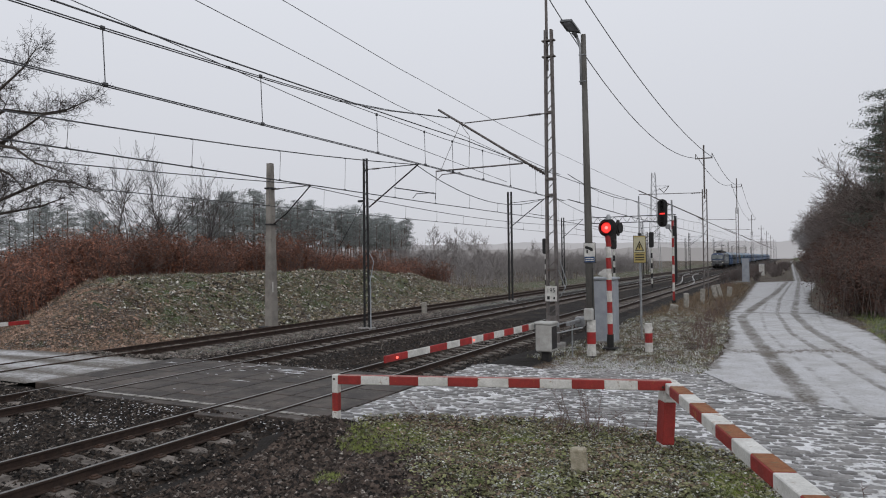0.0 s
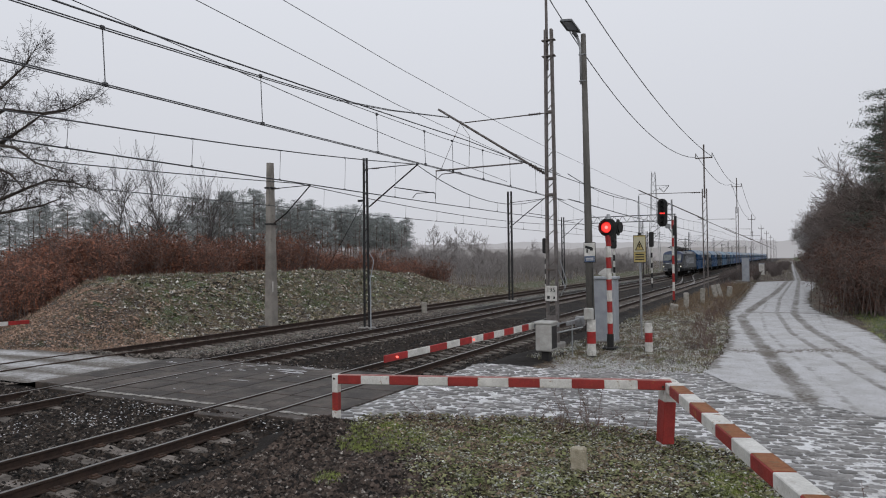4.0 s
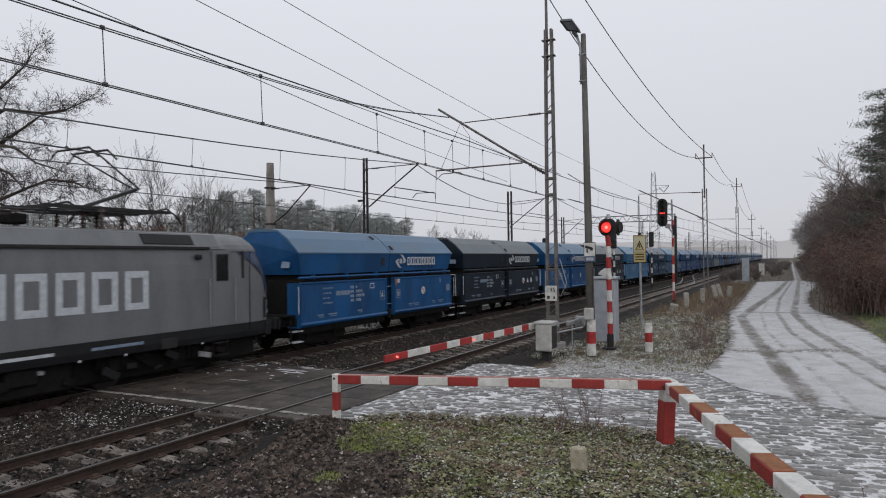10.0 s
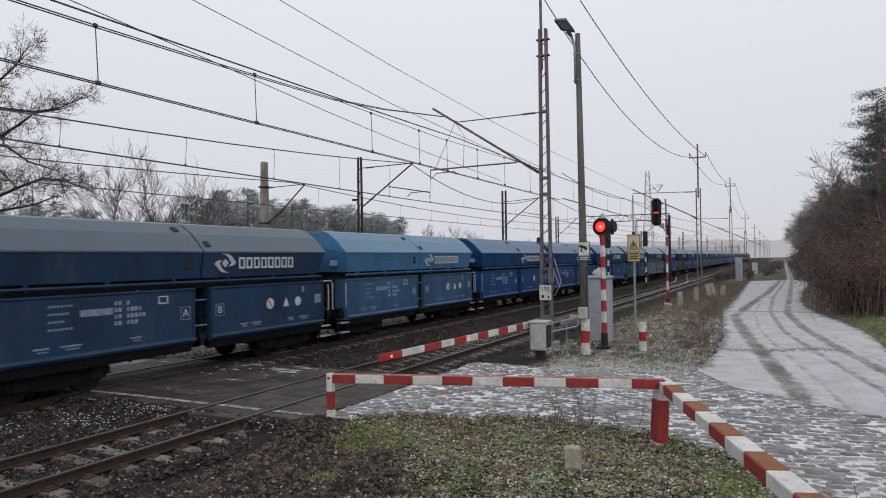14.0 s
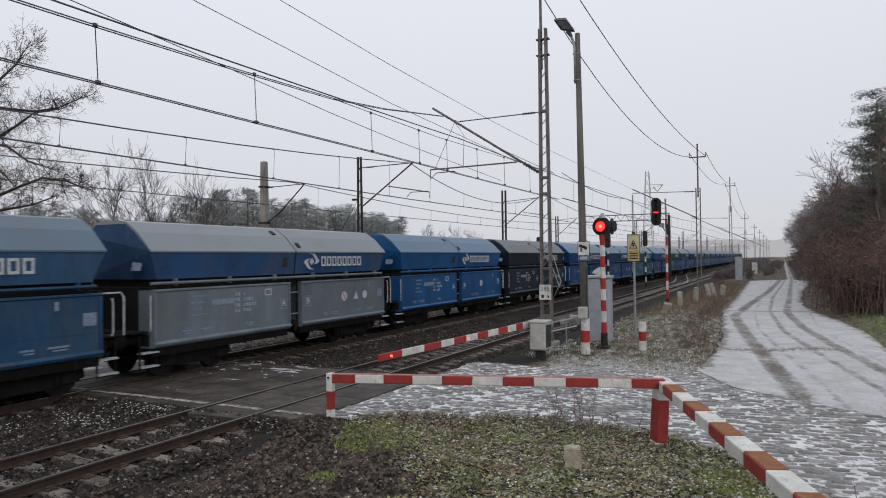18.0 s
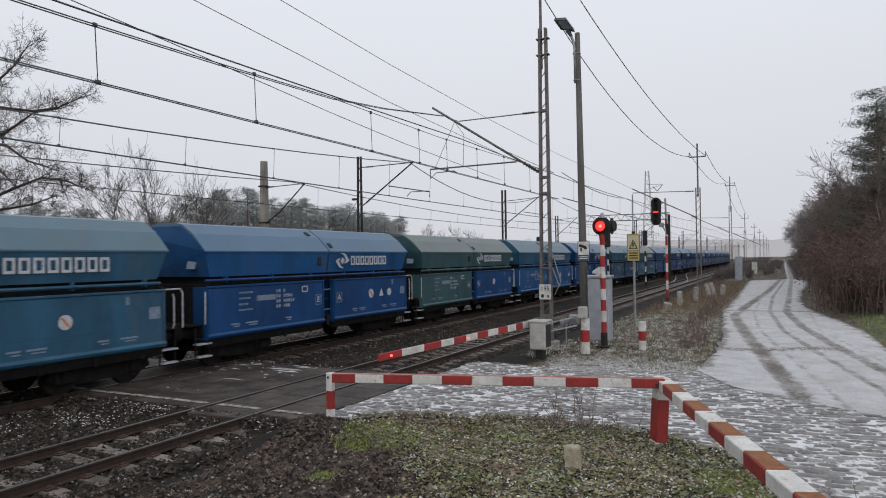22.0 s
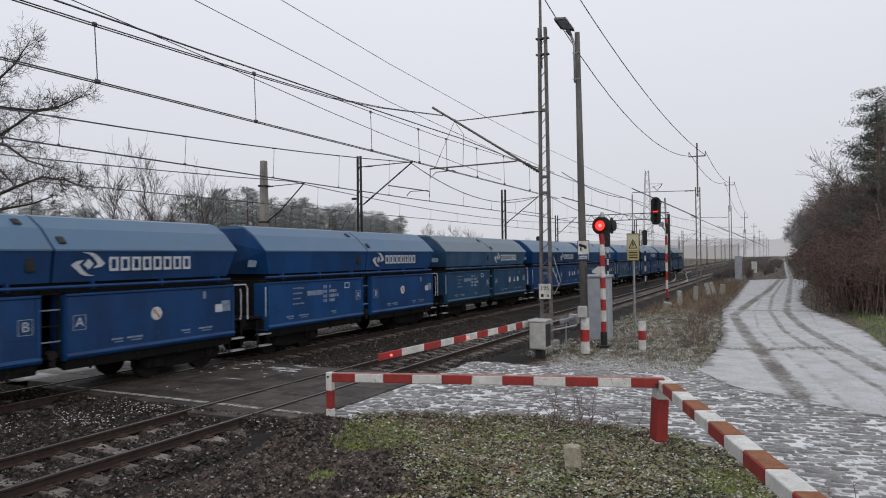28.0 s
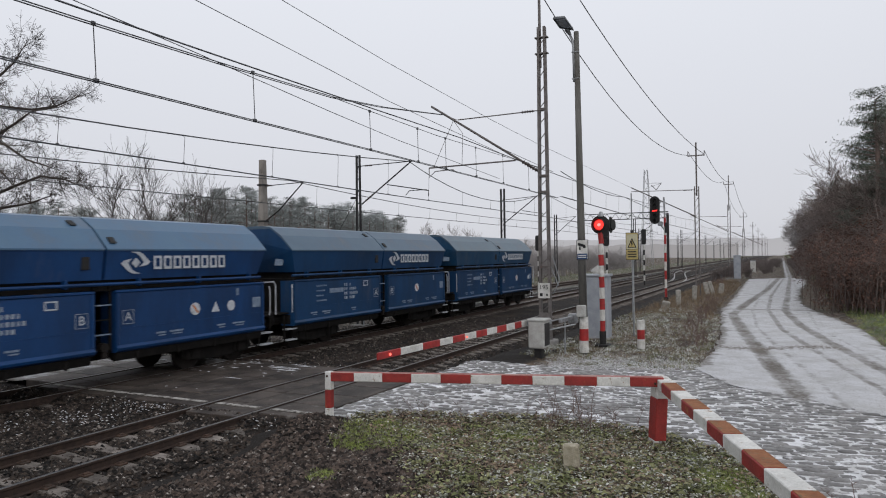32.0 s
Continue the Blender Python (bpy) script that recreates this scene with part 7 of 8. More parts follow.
def pine(m, h, seed, label, needle, dense=26, group="", low=0.45, width=0.2, clump=0.07, blades=17, blade=1.0):
    rng = random.Random(seed)
    t = thing("pine_tree", m, label, "tree", group)
    tr, cr = Geo(), Geo()
    tr.tube([(0, 0, -0.3), (0.1, 0.05, h * 0.5), (0.0, 0.1, h * 0.95)], [h * 0.014, h * 0.011, h * 0.004], 6, False)
    for k in range(dense):
        z = h * (low + (1 - low) * (k + rng.random()) / dense)
        reach = h * width * (0.35 + 0.9 * (1 - ((z / h - low) / (1 - low)) ** 1.6)) * rng.uniform(0.5, 1.15)
        a = rng.uniform(0, 6.28)
        e = Vector((math.cos(a) * reach, math.sin(a) * reach, z + reach * rng.uniform(-0.05, 0.35)))
        tr.tube([(0, 0.05, z), e], [h * 0.004, 0.01], 3, False)
        for q in range(3):
            c = Vector((0, 0.05, z)) * (0.5 - 0.2 * q) + e * (0.5 + 0.2 * q) + Vector((rng.gauss(0, 0.25), rng.gauss(0, 0.25), rng.gauss(0.1, 0.15)))
            leaf_clump(cr, rng, c, h * clump, blades, 0.35, blade)
    part("trunk", tr, PINEBARK, t, tidy=False)
    part("crown", cr, needle, t, "crown of needles", tidy=False)
    return t


def bush(m, h, w, seed, label, stem, leaf=None, n=26, leaves=0, name="bush", group="", leafsize=0.35, thick=1.0):
    rng = random.Random(seed)
    t = thing(name, m, label, "bush", group)
    g, lf = Geo(), Geo()
    for k in range(n):
        a = rng.uniform(0, 6.28)
        base = Vector((rng.gauss(0, w * 0.3), rng.gauss(0, w * 0.3), -0.2))
        tip = base + Vector((math.cos(a) * w * rng.uniform(0.05, 0.45), math.sin(a) * w * rng.uniform(0.05, 0.45), h * rng.uniform(0.5, 1.0)))
        mid = (base + tip) / 2 + Vector((rng.gauss(0, 0.1), rng.gauss(0, 0.1), h * 0.08))
        g.tube([base, mid, tip], [0.022 * thick, 0.016 * thick, 0.006 * thick], 3, False)
        for j in range(7):
            q = mid + (tip - mid) * rng.uniform(-0.5, 1.0)
            e = q + Vector((rng.gauss(0, 0.3), rng.gauss(0, 0.3), rng.uniform(0.1, 0.5))) * h * 0.26
            g.tube([q, e], [0.011 * thick, 0.005 * thick], 3, False)
            for o in range(3):
                f = q + (e - q) * rng.uniform(0.2, 1)
                g.tube([f, f + Vector((rng.gauss(0, 0.2), rng.gauss(0, 0.2), rng.uniform(0, 0.3))) * h * 0.2], [0.007 * thick, 0.004 * thick], 3, False)
            if leaf and leaves:
                leaf_clump(lf, rng, e, leafsize, leaves)
                leaf_clump(lf, rng, base + (tip - base) * rng.uniform(0.1, 0.6) + Vector((rng.gauss(0, 0.3), rng.gauss(0, 0.3), 0)), leafsize, max(1, leaves // 2))
    part("stem_tangle", g, stem, t, "tangle of thin bare stems", tidy=False)
    if leaf and leaves:
        part("leaves", lf, leaf, t, "dry leaves still hanging", tidy=False)
    return t


def far_thicket(g, rng, x, y, h):
    """Stems and twigs of one far thicket, added to a joined mesh."""
    z = ground_z(x, y)
    for k in range(13):
        base = Vector((x + rng.gauss(0, h * 0.2), y + rng.gauss(0, h * 0.2), z - 0.2))
        tip = base + Vector((rng.gauss(0, h * 0.14), rng.gauss(0, h * 0.14), h * rng.uniform(0.5, 1.0)))
        g.tube([base, tip], [0.05, 0.02], 3, False)
        for j in range(7):
            q = base + (tip - base) * rng.uniform(0.35, 0.95)
            e = q + Vector((rng.gauss(0, 0.2), rng.gauss(0, 0.2), rng.uniform(0.15, 0.35))) * h
            g.tube([q, e], [0.03, 0.014], 3, False)


def place(src, x, y, s, rot, z=None):
    m = Matrix.Translation((x, y, ground_z(x, y) if z is None else z)) @ Matrix.Rotation(rot, 4, "Z") @ Matrix.Scale(s, 4)
    c = copy_thing(src, m)
    c.scale = (s, s, s)
    return c


def many(makers, spots, seed):
    """Makes each kind once at the first spots, then copies them over the rest."""
    rng = random.Random(seed)
    made = []
    for i, (x, y, s) in enumerate(spots):
        if i < len(makers):
            o = makers[i](Matrix.Translation((x, y, ground_z(x, y))))
            made.append(o)
        else:
            place(made[rng.randrange(len(made))], x, y, s, rng.uniform(0, 6.28))


R = random.Random(21)
# bare oak leaning in from the far side, and a clump of alders
oak = thing("bare_tree", (-55.6, 27.9, ground_z(-55.6, 27.9)), "large bare oak with long gnarled limbs spreading low", "tree")
og, ot, orng = Geo(), Geo(), random.Random(12)
og.tube([(0, 0, -0.4), (0.1, 0, 3.5), (-0.1, 0.1, 7.5), (0.1, 0, 12.5)], [0.75, 0.6, 0.5, 0.25], 9, False)
AWAY = Vector((0.892, 0.452, 0))
SIDE = Vector((-0.452, 0.892, 0))
BOUGHS = [[(0, 8.6), (2.0, 10.4), (3.7, 11.8), (5.1, 12.9), (6.3, 13.9), (8.0, 14.3)], [(0, 11.5), (1.8, 14.0), (3.7, 15.3), (4.7, 16.0), (5.8, 17.1), (6.3, 18.0)], [(0, 6.4), (2.0, 7.0), (3.7, 7.8), (5.5, 8.6), (6.8, 9.2), (8.2, 9.0), (9.0, 8.4)],
         [(2.0, 10.4), (3.7, 11.7), (5.4, 11.2), (6.8, 10.2), (8.6, 9.5)], [(0, 10.2), (2.0, 13.0), (3.7, 14.5), (5.8, 14.4), (7.2, 14.6), (8.6, 15.3)], [(0, 5.8), (2.0, 6.4), (3.7, 7.0), (5.4, 7.3), (6.4, 7.9)], [(1.6, 9.8), (3.7, 10.2), (5.0, 9.4), (5.9, 8.4)],
         [(0, 8.5), (-2.6, 9.8), (-5.2, 11.2), (-7.6, 11.6)], [(0, 11.5), (-1.6, 14.0), (-3.4, 16.2)], [(0, 7.0), (-3.0, 7.6), (-6.0, 8.6)]]
for limb in BOUGHS:
    off = orng.uniform(-0.35, 0.35)
    pts = [AWAY * u * 1.2 + SIDE * (off * abs(u) + orng.uniform(-0.2, 0.2)) + Vector((0, 0, z + orng.uniform(-0.12, 0.12))) for u, z in limb]
    rs = [0.17 * (1 - 0.78 * i / (len(pts) - 1)) for i in range(len(pts))]
    og.tube(pts, rs, 7, False)
    for i in range(len(pts) - 1):
        for j in range(4):
            k = (j + orng.random()) / 4
            p = pts[i] + (pts[i + 1] - pts[i]) * k
            if i == 0 and j < 2:
                continue
            d = (pts[i + 1] - pts[i]).normalized() * 0.7 + Vector((orng.gauss(0, 0.45), orng.gauss(0, 0.45), orng.gauss(0.2, 0.5)))
            branch(og, ot, orng, p, d.normalized(), orng.uniform(0.8, 1.5), max(0.03, rs[i] * 0.34), 3, 0.6, 0.03, (2, 4), 0.010)
    branch(og, ot, orng, pts[-1], (pts[-1] - pts[-2]).normalized(), 1.0, rs[-1], 3, 0.55, 0.02, (3, 4), 0.010)
part("trunk", og, BARK, oak, smooth=True, tidy=False)
part("crown", ot, TWIG, oak, "crown of bare twigs", tidy=False)
for i, (x, y, h) in enumerate(((-48, 38.2, 13.0), (-49, 41.4, 11.2), (-48.5, 43.0, 12.0), (-47.5, 40.2, 10.2), (-48, 45.6, 11.6), (-48.6, 47.4, 10.4))):
    bare_tree(Matrix.Translation((x, y, ground_z(x, y))), h, 0.13, 30 + i, "slender bare tree with upright branches", 4, 0.3, 0.09, group="clump of bare trees", bark=ALDER, twig=ALDER, kids=(3, 4), tmin=0.012)

# pine wood behind the bank
spots = []
for i in range(104):
    q = 0.54 + 1.2 * (i + R.uniform(0, 1)) / 104
    x = 74 + R.uniform(0, 22)
    tall = 0.7 + 0.3 * smooth(0.86, 1.02, q) - 0.1 * smooth(1.4, 1.74, q) - 0.08 * smooth(0.7, 0.8, q) * (1 - smooth(0.84, 0.94, q))
    spots.append((-x, q * x, tall * R.uniform(0.76, 0.95) * x / 78))
spots.sort(key=lambda p: abs(p[1] - 84))
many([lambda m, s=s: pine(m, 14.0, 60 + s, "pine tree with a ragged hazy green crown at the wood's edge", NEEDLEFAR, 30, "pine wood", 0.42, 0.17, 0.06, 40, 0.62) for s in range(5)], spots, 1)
# russet scrub on and behind the bank
spots = []
for i in range(120):
    y = R.uniform(22, 76)
    spots.append((-36 - R.uniform(0, 16), y, R.uniform(0.8, 1.15)))
for i in range(44):
    x = R.uniform(33.5, 50)
    spots.append((-x, x * R.uniform(0.575, 0.74), R.uniform(0.7, 1.1)))
many([lambda m, s=s: bush(m, 3.6, 2.8, 80 + s, "russet young oak bush keeping its dry leaves" if s % 2 == 0 else "bare russet thicket behind the bank", SCRUBM, OAKLEAF, 34, 8 if s % 2 == 0 else 3, "bush", "scrub behind the bank", 0.34, thick=1.1) for s in range(5)], spots, 2)
# grey scrub and young trees in the misty middle distance
g = Geo()
for i in range(300):
    y = R.uniform(74, 210)
    far_thicket(g, R, R.uniform(-110, -30 - 0.03 * (y - 74)), y, R.uniform(2.6, 5.2))
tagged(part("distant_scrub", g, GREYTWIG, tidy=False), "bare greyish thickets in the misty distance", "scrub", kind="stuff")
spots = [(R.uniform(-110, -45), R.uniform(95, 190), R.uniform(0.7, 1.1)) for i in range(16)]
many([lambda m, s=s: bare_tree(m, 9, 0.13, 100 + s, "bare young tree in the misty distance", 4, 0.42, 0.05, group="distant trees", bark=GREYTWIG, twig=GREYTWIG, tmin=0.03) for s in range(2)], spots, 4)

# woodland edge right of the road, haze put into paler twig colours further off
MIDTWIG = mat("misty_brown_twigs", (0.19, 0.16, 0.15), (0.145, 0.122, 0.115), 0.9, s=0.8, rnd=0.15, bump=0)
EDGE_LEAF = mat("dull_brown_leaves", (0.12, 0.06, 0.042), (0.075, 0.042, 0.033), 0.85, s=1.2, rnd=0.25, isl=(0.5, 1.5), bump=0)
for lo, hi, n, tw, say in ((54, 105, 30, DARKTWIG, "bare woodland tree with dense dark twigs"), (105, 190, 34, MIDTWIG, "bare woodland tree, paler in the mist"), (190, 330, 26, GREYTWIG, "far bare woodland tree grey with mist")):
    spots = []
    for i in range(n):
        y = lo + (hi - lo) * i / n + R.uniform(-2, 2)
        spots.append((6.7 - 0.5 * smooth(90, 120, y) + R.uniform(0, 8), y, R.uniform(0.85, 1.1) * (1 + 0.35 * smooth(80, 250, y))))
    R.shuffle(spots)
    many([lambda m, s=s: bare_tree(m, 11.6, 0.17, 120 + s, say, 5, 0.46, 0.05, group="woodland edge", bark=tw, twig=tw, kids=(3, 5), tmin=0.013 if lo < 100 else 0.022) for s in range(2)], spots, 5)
spots = [(7.2, 66, 1.1), (9.0, 76, 1.15), (8.0, 71, 0.9)] + [(8 + R.uniform(0, 8), 68 + 9 * i + R.uniform(-3, 3), R.uniform(0.85, 1.15)) for i in range(9)]
many([lambda m, s=s: pine(m, 15.5, 140 + s, "dark pine among the bare trees by the road", NEEDLE, 60, "woodland edge", 0.25, 0.19, 0.055, 64, 0.48) for s in range(2)], spots, 6)
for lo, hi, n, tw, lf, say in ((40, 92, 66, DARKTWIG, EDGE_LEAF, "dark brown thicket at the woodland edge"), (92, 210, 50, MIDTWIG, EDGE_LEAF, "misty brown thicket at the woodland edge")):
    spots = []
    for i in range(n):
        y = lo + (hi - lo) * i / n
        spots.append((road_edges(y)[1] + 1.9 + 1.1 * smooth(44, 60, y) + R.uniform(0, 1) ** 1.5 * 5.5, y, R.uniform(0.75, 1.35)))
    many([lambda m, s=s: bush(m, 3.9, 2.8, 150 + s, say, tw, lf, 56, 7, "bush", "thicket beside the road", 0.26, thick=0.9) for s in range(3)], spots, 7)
g = Geo()
for i in range(150):
    y = 42 + 150 * (i / 149) ** 1.2
    far_thicket(g, R, 7.5 + R.uniform(0, 8), y, R.uniform(4, 7))
tagged(part("undergrowth", g, DARKTWIG, tidy=False), "dense dark undergrowth inside the woodland edge", "scrub", kind="stuff")
g = Geo()
for i in range(120):
    y = R.uniform(92, 260)
    left, right = road_edges(y)
    x = R.uniform(-8.2, left - 0.4) if i % 3 else R.uniform(right + 0.6, right + 3)
    far_thicket(g, R, x, y, R.uniform(0.9, 1.9))
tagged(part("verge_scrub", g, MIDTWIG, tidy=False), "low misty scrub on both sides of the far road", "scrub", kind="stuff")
# verge scrub between line and road in the distance
spots = [(R.uniform(-7.0, -4.6), R.uniform(62, 150), R.uniform(0.35, 0.6)) for i in range(20)] + [(R.uniform(-3.2, -2.7) - 0.06 * (y - 26), y, R.uniform(0.3, 0.5)) for y in (26, 28, 30.5, 33, 36, 39, 42, 45)]
many([lambda m, s=s: bush(m, 1.6, 1.8, 170 + s, "low bare bush on the verge", SCRUBM, None, 22, 0, "bush", "verge bushes") for s in range(2)], spots, 8)

# grass and dry stalks
GRASS = mat("frosted_grass", (0.14, 0.15, 0.06), (0.22, 0.17, 0.11), 0.9, s=1.3, third=(0.62, 0.63, 0.6), tpos=(0.47, 0.56), ts=4, bump=0, isl=(0.4, 1.5))
BANKGRASS = mat("bank_tussocks", (0.11, 0.12, 0.056), (0.19, 0.15, 0.105), 0.9, s=0.5, mixpos=(0.36, 0.52), third=(0.42, 0.42, 0.39), tpos=(0.49, 0.64), ts=3.0, bump=0, isl=(0.35, 1.5))
WEED = mat("frosted_weeds", (0.15, 0.18, 0.055), (0.23, 0.165, 0.105), 0.9, s=0.7, mixpos=(0.44, 0.54), third=(0.55, 0.56, 0.53), tpos=(0.54, 0.62), ts=12, bump=0, isl=(0.15, 1.8))
MOSS = mat("fresh_moss_grass", (0.3, 0.35, 0.1), (0.19, 0.22, 0.075), 0.9, s=2.5, third=(0.45, 0.46, 0.4), tpos=(0.54, 0.64), ts=9, bump=0, isl=(0.5, 1.4))
STALK = mat("dry_stalks", (0.24, 0.18, 0.12), (0.13, 0.095, 0.065), 0.9, s=2, bump=0)


def tufts(name, spots, h, blades, material, label, seed):
    rng = random.Random(seed)
    g = Geo()
    for x, y, z in spots:
        for k in range(blades):
            a, l = rng.uniform(0, 6.28), h * rng.uniform(0.4, 1.1)
            px, py = x + rng.gauss(0, 0.05), y + rng.gauss(0, 0.05)
            w = 0.008
            ex, ey = math.cos(a), math.sin(a)
            g.add([(px - ey * w, py + ex * w, z - 0.01), (px + ey * w, py - ex * w, z - 0.01), (px + ex * l * 0.7, py + ey * l * 0.7, z + l)], [(0, 1, 2)])
    return tagged(part(name, g, material, tidy=False), label, "grass", kind="stuff")


def mossy(x, y):
    a = 1.25 * math.exp(-((x + 6.6) / 0.9) ** 2 - ((y - 10.7) / 0.9) ** 2)
    b = 0.75 * math.exp(-((x + 0.8) / 0.6) ** 2 - ((y - 10.5) / 0.9) ** 2)
    c = 0.7 * math.exp(-((x + 6.2) / 0.35) ** 2 - ((y - 8.3) / 0.3) ** 2)
    e = 0.7 * math.exp(-((x + 4.6) / 1.3) ** 2 - ((y - 11.6) / 0.45) ** 2)
    return max(a, b, c, e) + 0.45 * rough_at(x, y, 2.4) > 0.52 and not cobbled(x, y, -0.05)


def on_grass(x, y):
    return not cobbled(x, y, -0.12) and (not mossy(x, y) or noise.noise((x * 9, y * 9, 1)) > 0.05) and x > -4.8 - (y - 8.6) * 0.95 + 0.8 * rough_at(x, y) + 0.7 * rough_at(x, y, 4.0)


tufts("foreground_grass", strew(5000, (-8, 2.0, 5.5, 13.6), 41, on_grass, lambda x, y: max(ground_z(x, y), cob_z(x, y) if cobbled(x, y, 0.1) else -9)), 0.06, 6, WEED, "short frosted grass on the hump in the foreground", 1)


tufts("moss_grass", strew(90000, (-8, 1.5, 6.5, 12.9), 47, mossy), 0.05, 7, MOSS, "bright green mossy grass in patches on the hump", 6)
tufts("verge_grass", strew(9000, (-7.6, -2.2, 20.5, 40), 42, lambda x, y: x < road_edges(y)[0] - 0.1 and rough_at(x, y, 1.3) > -0.3), 0.1, 4, GRASS, "frosted grass on the verge by the signal", 2)
tufts("verge_stalks", strew(3500, (-7.2, -2.4, 36, 80), 43, lambda x, y: x < road_edges(y)[0] - 0.3), 0.42, 4, STALK, "dry brown stalks on the verge", 3)
tufts("bank_grass", strew(20000, (-36, -23.6, 17, 72), 44, lambda x, y: rough_at(x, y, 1.1) > 0.0 and y + 0.2 * (x + 26) > 20 + 2 * rough_at(x, y, 0.9)), 0.2, 7, BANKGRASS, "frosted tussocks on the bank", 4)
tufts("right_verge_grass", strew(4000, (3.0, 9, 24, 60), 45, lambda x, y: x > road_edges(y)[1]), 0.15, 5, MOSS, "rough green grass beside the road", 5)
CLOD = mat("frosty_clods", (0.11, 0.115, 0.054), (0.155, 0.122, 0.085), 0.9, s=0.4, mixpos=(0.36, 0.52), third=(0.42, 0.42, 0.4), tpos=(0.5, 0.64), ts=3.0, isl=(0.1, 1.9), bump=0.3)
stones("bank_clods", strew(15000, (-31, -23.5, 19.0, 62), 58, lambda x, y: rough_at(x, y, 1.3) < 0.35 and y + 0.2 * (x + 26) > 20.5 + 2 * rough_at(x, y, 0.9)), 0.11, CLOD, "rough earth clods and tussocks on the bank, specked with frost", "earth")
for x, y, s in ((-3.9, 12.6, 0.9), (-3.4, 12.9, 1.0), (-3.0, 12.7, 0.8), (-6.4, 12.2, 0.6), (-5.9, 12.3, 0.5), (0.9, 10.1, 0.5)):
    bush((x, y, -0.28), 1.2 * s, 1.0, int(x * -10), "small leafless shrub growing by the cobbles", SCRUBM, None, 8, 0, "shrub", "shrubs by the guard rail", 0.3, 0.4)

def frosted_weeds(name, n, seed, size, material, label, keep):
    """Broad low leaves lying over one another."""
    rng = random.Random(seed)
    g = Geo()
    for x, y, z in strew(n, (-7.6, 2.0, 6, 13.4), seed, keep, lambda x, y: max(ground_z(x, y), cob_z(x, y) if cobbled(x, y, 0.1) else -9)):
        for _ in range(4):
            t, l = rng.uniform(0, 6.28), size * rng.uniform(0.5, 1.2)
            d = Vector((math.cos(t), math.sin(t), rng.uniform(-0.1, 0.7))) * l
            w = Vector((-math.sin(t), math.cos(t), rng.uniform(-0.5, 0.5))) * l * rng.uniform(0.22, 0.42)
            p = Vector((x + rng.gauss(0, 0.05), y + rng.gauss(0, 0.05), z + rng.uniform(0, 0.05)))
            tip = Vector((0, 0, -0.25 * l))
            g.add([p, p + d * 0.5 + w, p + d + tip, p + d * 0.5 - w], [(0, 1, 3), (1, 2, 3)])
    return tagged(part(name, g, material, tidy=False), label, "weeds", kind="stuff")


def dead_patch(x, y):
    return max(math.exp(-((x + 3.9) / 0.6) ** 2 - ((y - 9.6) / 0.35) ** 2), math.exp(-((x + 5.9) / 0.7) ** 2 - ((y - 11.9) / 0.25) ** 2)) + 0.4 * rough_at(x, y, 2.2) > 0.5


WEEDGREEN = mat("low_green_weeds", (0.15, 0.165, 0.066), (0.225, 0.21, 0.12), 0.85, s=1.6, bump=0, isl=(0.25, 1.5))
WEEDFROST = mat("frost_rimmed_weeds", (0.48, 0.48, 0.43), (0.27, 0.275, 0.22), 0.85, s=2.5, bump=0, isl=(0.5, 1.5))
WEEDDEAD = mat("withered_weeds", (0.24, 0.175, 0.12), (0.11, 0.083, 0.063), 0.9, s=2.0, bump=0, isl=(0.3, 1.6))
frosted_weeds("ground_leaves", 9000, 53, 0.085, WEEDGREEN, "low green weeds covering the hump", lambda x, y: on_grass(x, y) and not dead_patch(x, y))
frosted_weeds("frosted_leaves", 9000, 54, 0.058, WEEDFROST, "weeds rimmed with white frost on the hump", lambda x, y: on_grass(x, y) and not dead_patch(x, y) and rough_at(x, y, 1.4) > -0.35)
frosted_weeds("withered_leaves", 9000, 55, 0.075, WEEDDEAD, "withered brown weeds between the green ones", lambda x, y: on_grass(x, y) and (dead_patch(x, y) or rough_at(x, y, 1.0) < 0.15))
LITTER = mat("fallen_leaves", (0.3, 0.2, 0.145), (0.2, 0.14, 0.105), 0.85, s=3, isl=(0.35, 1.7), bump=0, third=(0.42, 0.4, 0.38), tpos=(0.62, 0.7), ts=2.5)
rng = random.Random(19)
g = Geo()
for x, y, z in strew(26000, (-36, -22.6, 15.2, 30), 51, lambda x, y: rough_at(x, y, 0.8) > -0.9 + 0.17 * (y + 0.2 * (x + 26) - 16)) + strew(1500, (-7, 1.5, 6, 13.2), 52, on_grass):
    leaf_clump(g, rng, Vector((x, y, z + 0.03)), 0.2 if x < -20 else 0.13, 1, 0.1)
tagged(part("leaf_litter", g, LITTER, tidy=False), "brown fallen leaves strewn over the ground", "leaves", kind="stuff")

stones("earth_clods", strew(5000, (-31, -23.0, 15.6, 25), 59, lambda x, y: y + 0.2 * (x + 26) < 21.5 + 2 * rough_at(x, y, 0.9)), 0.07, LITTER, "loose brown earth and leaves at the end of the bank", "earth")

# distant woods: plain glowing backdrop strips with the haze put into their colour
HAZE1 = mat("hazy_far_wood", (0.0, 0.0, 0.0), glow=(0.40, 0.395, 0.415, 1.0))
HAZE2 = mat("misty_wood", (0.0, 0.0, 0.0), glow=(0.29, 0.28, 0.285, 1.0))


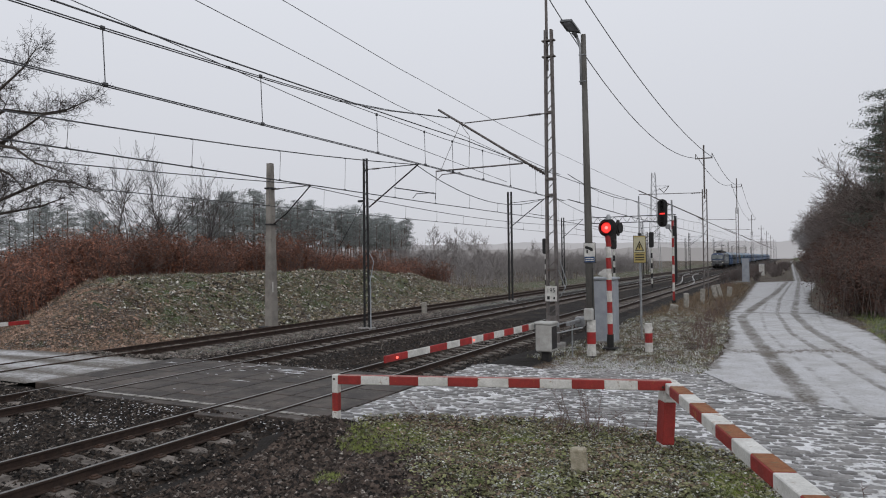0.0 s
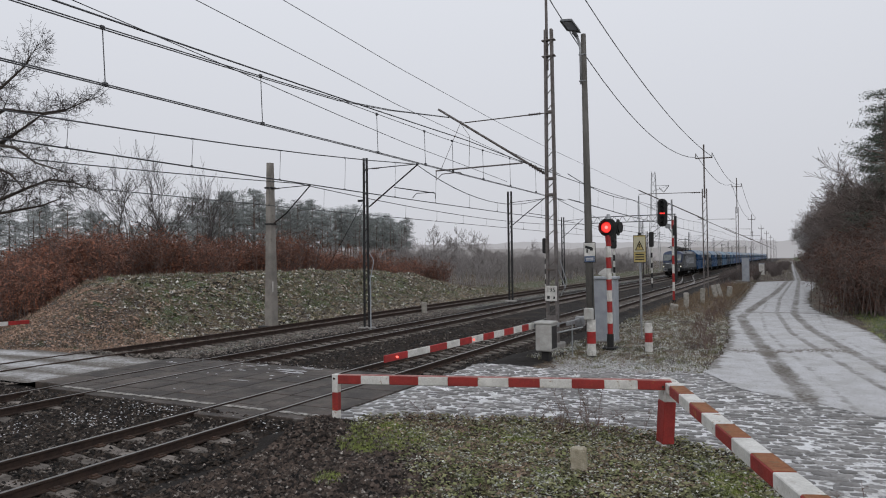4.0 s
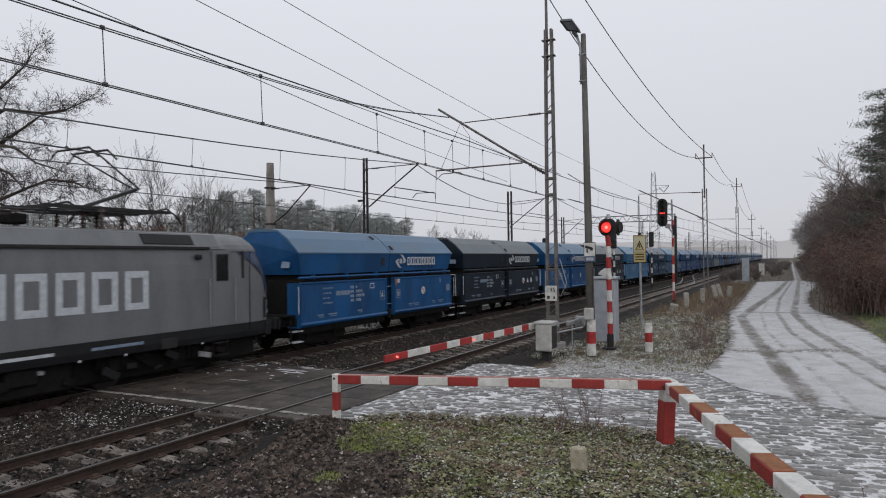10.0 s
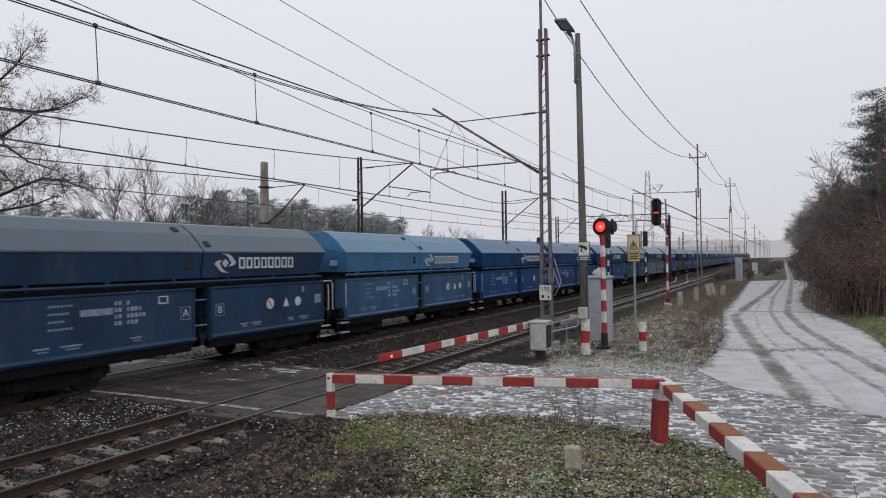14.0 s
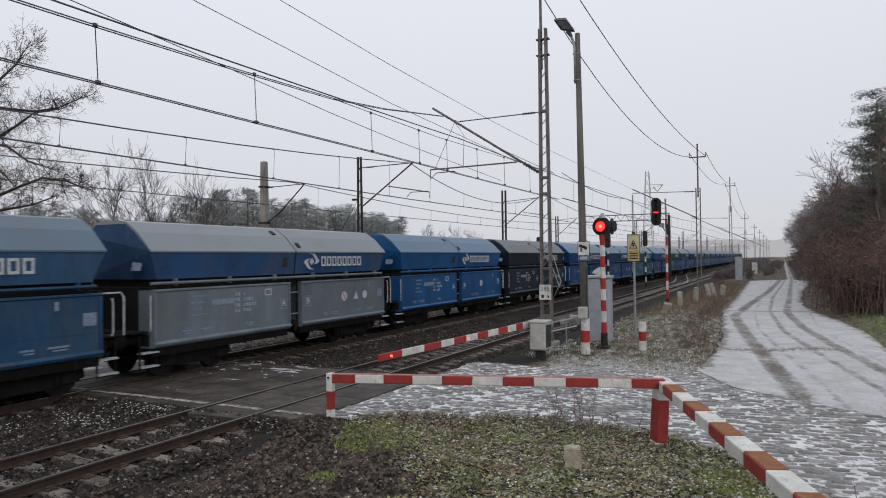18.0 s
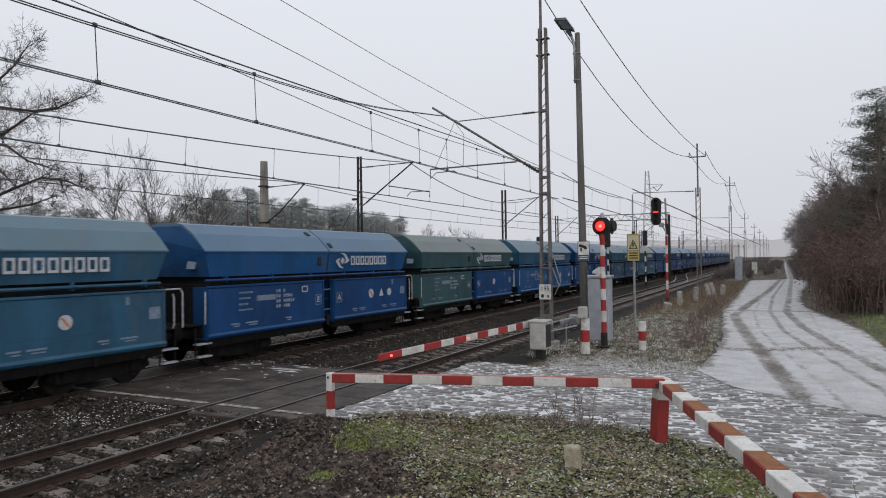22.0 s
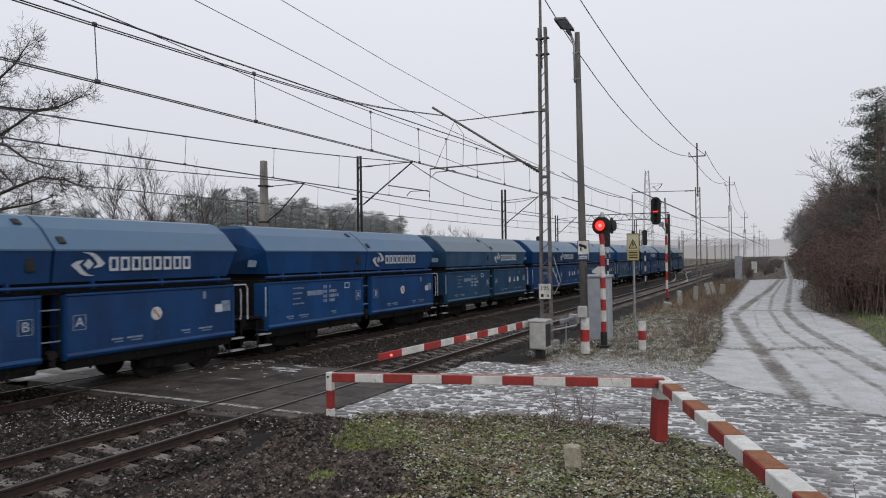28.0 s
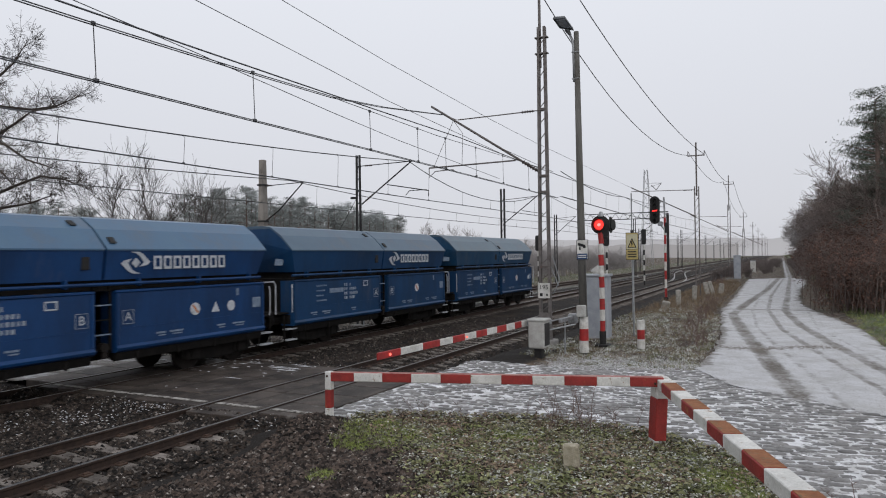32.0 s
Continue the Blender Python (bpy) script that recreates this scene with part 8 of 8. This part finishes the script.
def skyline(name, x0, y0, x1, y1, h0, h1, seed, material, label):
    n = 160
    g = Geo()
    pts = []
    for i in range(n + 1):
        k = i / n
        x, y = x0 + (x1 - x0) * k, y0 + (y1 - y0) * k
        h = h0 + (h1 - h0) * k
        pts.append([(x, y, -2), (x, y, h * (1 + 0.10 * noise.noise((k * 60, seed, 0)) + 0.12 * noise.noise((k * 9, seed, 5))))])
    g.sheet(pts)
    return tagged(part(name, g, material, tidy=False), label, "backdrop", kind="structure")


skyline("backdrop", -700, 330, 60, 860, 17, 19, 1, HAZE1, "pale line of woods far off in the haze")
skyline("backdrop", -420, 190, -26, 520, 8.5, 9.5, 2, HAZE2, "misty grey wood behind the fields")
# ---- cobbles ----
COBBLE = mat("wet_cobble", (0.17, 0.165, 0.16), (0.105, 0.1, 0.097), 0.5, s=5, rnd=0.2, third=(0.6, 0.6, 0.61), tpos=(0.58, 0.66), ts=2.2, isl=(0.65, 1.35), spec=0.4)
rng = random.Random(77)
shapes = []
for k in range(6):
    a, b = 0.143 + 0.016 * (k % 3), 0.096 + 0.012 * (k % 2)
    ringa = [(a * math.copysign(abs(math.cos(t)) ** 0.6, math.cos(t)) * rng.uniform(0.88, 1.1), b * math.copysign(abs(math.sin(t)) ** 0.6, math.sin(t)) * rng.uniform(0.85, 1.1)) for t in [0.39 + i * 0.785 for i in range(8)]]
    g = Geo().add([(x, y, -0.03) for x, y in ringa] + [(x * 0.94, y * 0.94, 0.006) for x, y in ringa] + [(x * 0.66, y * 0.66, 0.016) for x, y in ringa],
                  [(i, (i + 1) % 8, 8 + (i + 1) % 8, 8 + i) for i in range(8)] + [(8 + i, 8 + (i + 1) % 8, 16 + (i + 1) % 8, 16 + i) for i in range(8)] + [tuple(range(16, 24))])
    me = g.mesh("cobble", True)
    me.materials.append(COBBLE)
    shapes.append((g, me))
rest, count = Geo(), 0
for row in range(-40, 130):
    for col in range(-40, 90):
        u, v = col * 0.3 + (0.15 if row % 2 else 0), row * 0.215
        px, py = -6 + u * 0.985 - v * 0.17 + rng.gauss(0, 0.022), 8 + u * 0.17 + v * 0.985 + rng.gauss(0, 0.02) + 0.07 * math.sin(u * 1.7)
        if not 4.6 < py < 21.5 or px > 10 or not cobbled(px, py) or rng.random() < 0.04:
            continue
        z = cob_z(px, py) + rng.uniform(-0.016, 0.008)
        g, me = shapes[rng.randrange(6)]
        if count < 300 and -5.5 < px < -0.2 and py < 15.4:
            part("cobble", me, None, pave, at=pose(px, py, z, 0, 0, 10 + rng.uniform(-10, 10)))
            count += 1
        else:
            rest.add([(px + w[0] * 0.985 - w[1] * 0.17, py + w[0] * 0.17 + w[1] * 0.985, z + w[2]) for w in g.v], g.f)
tagged(part("cobbles", rest, COBBLE, pave, smooth=True, tidy=False), "worn dark cobblestones with snow between them", kind="stuff")

motions()
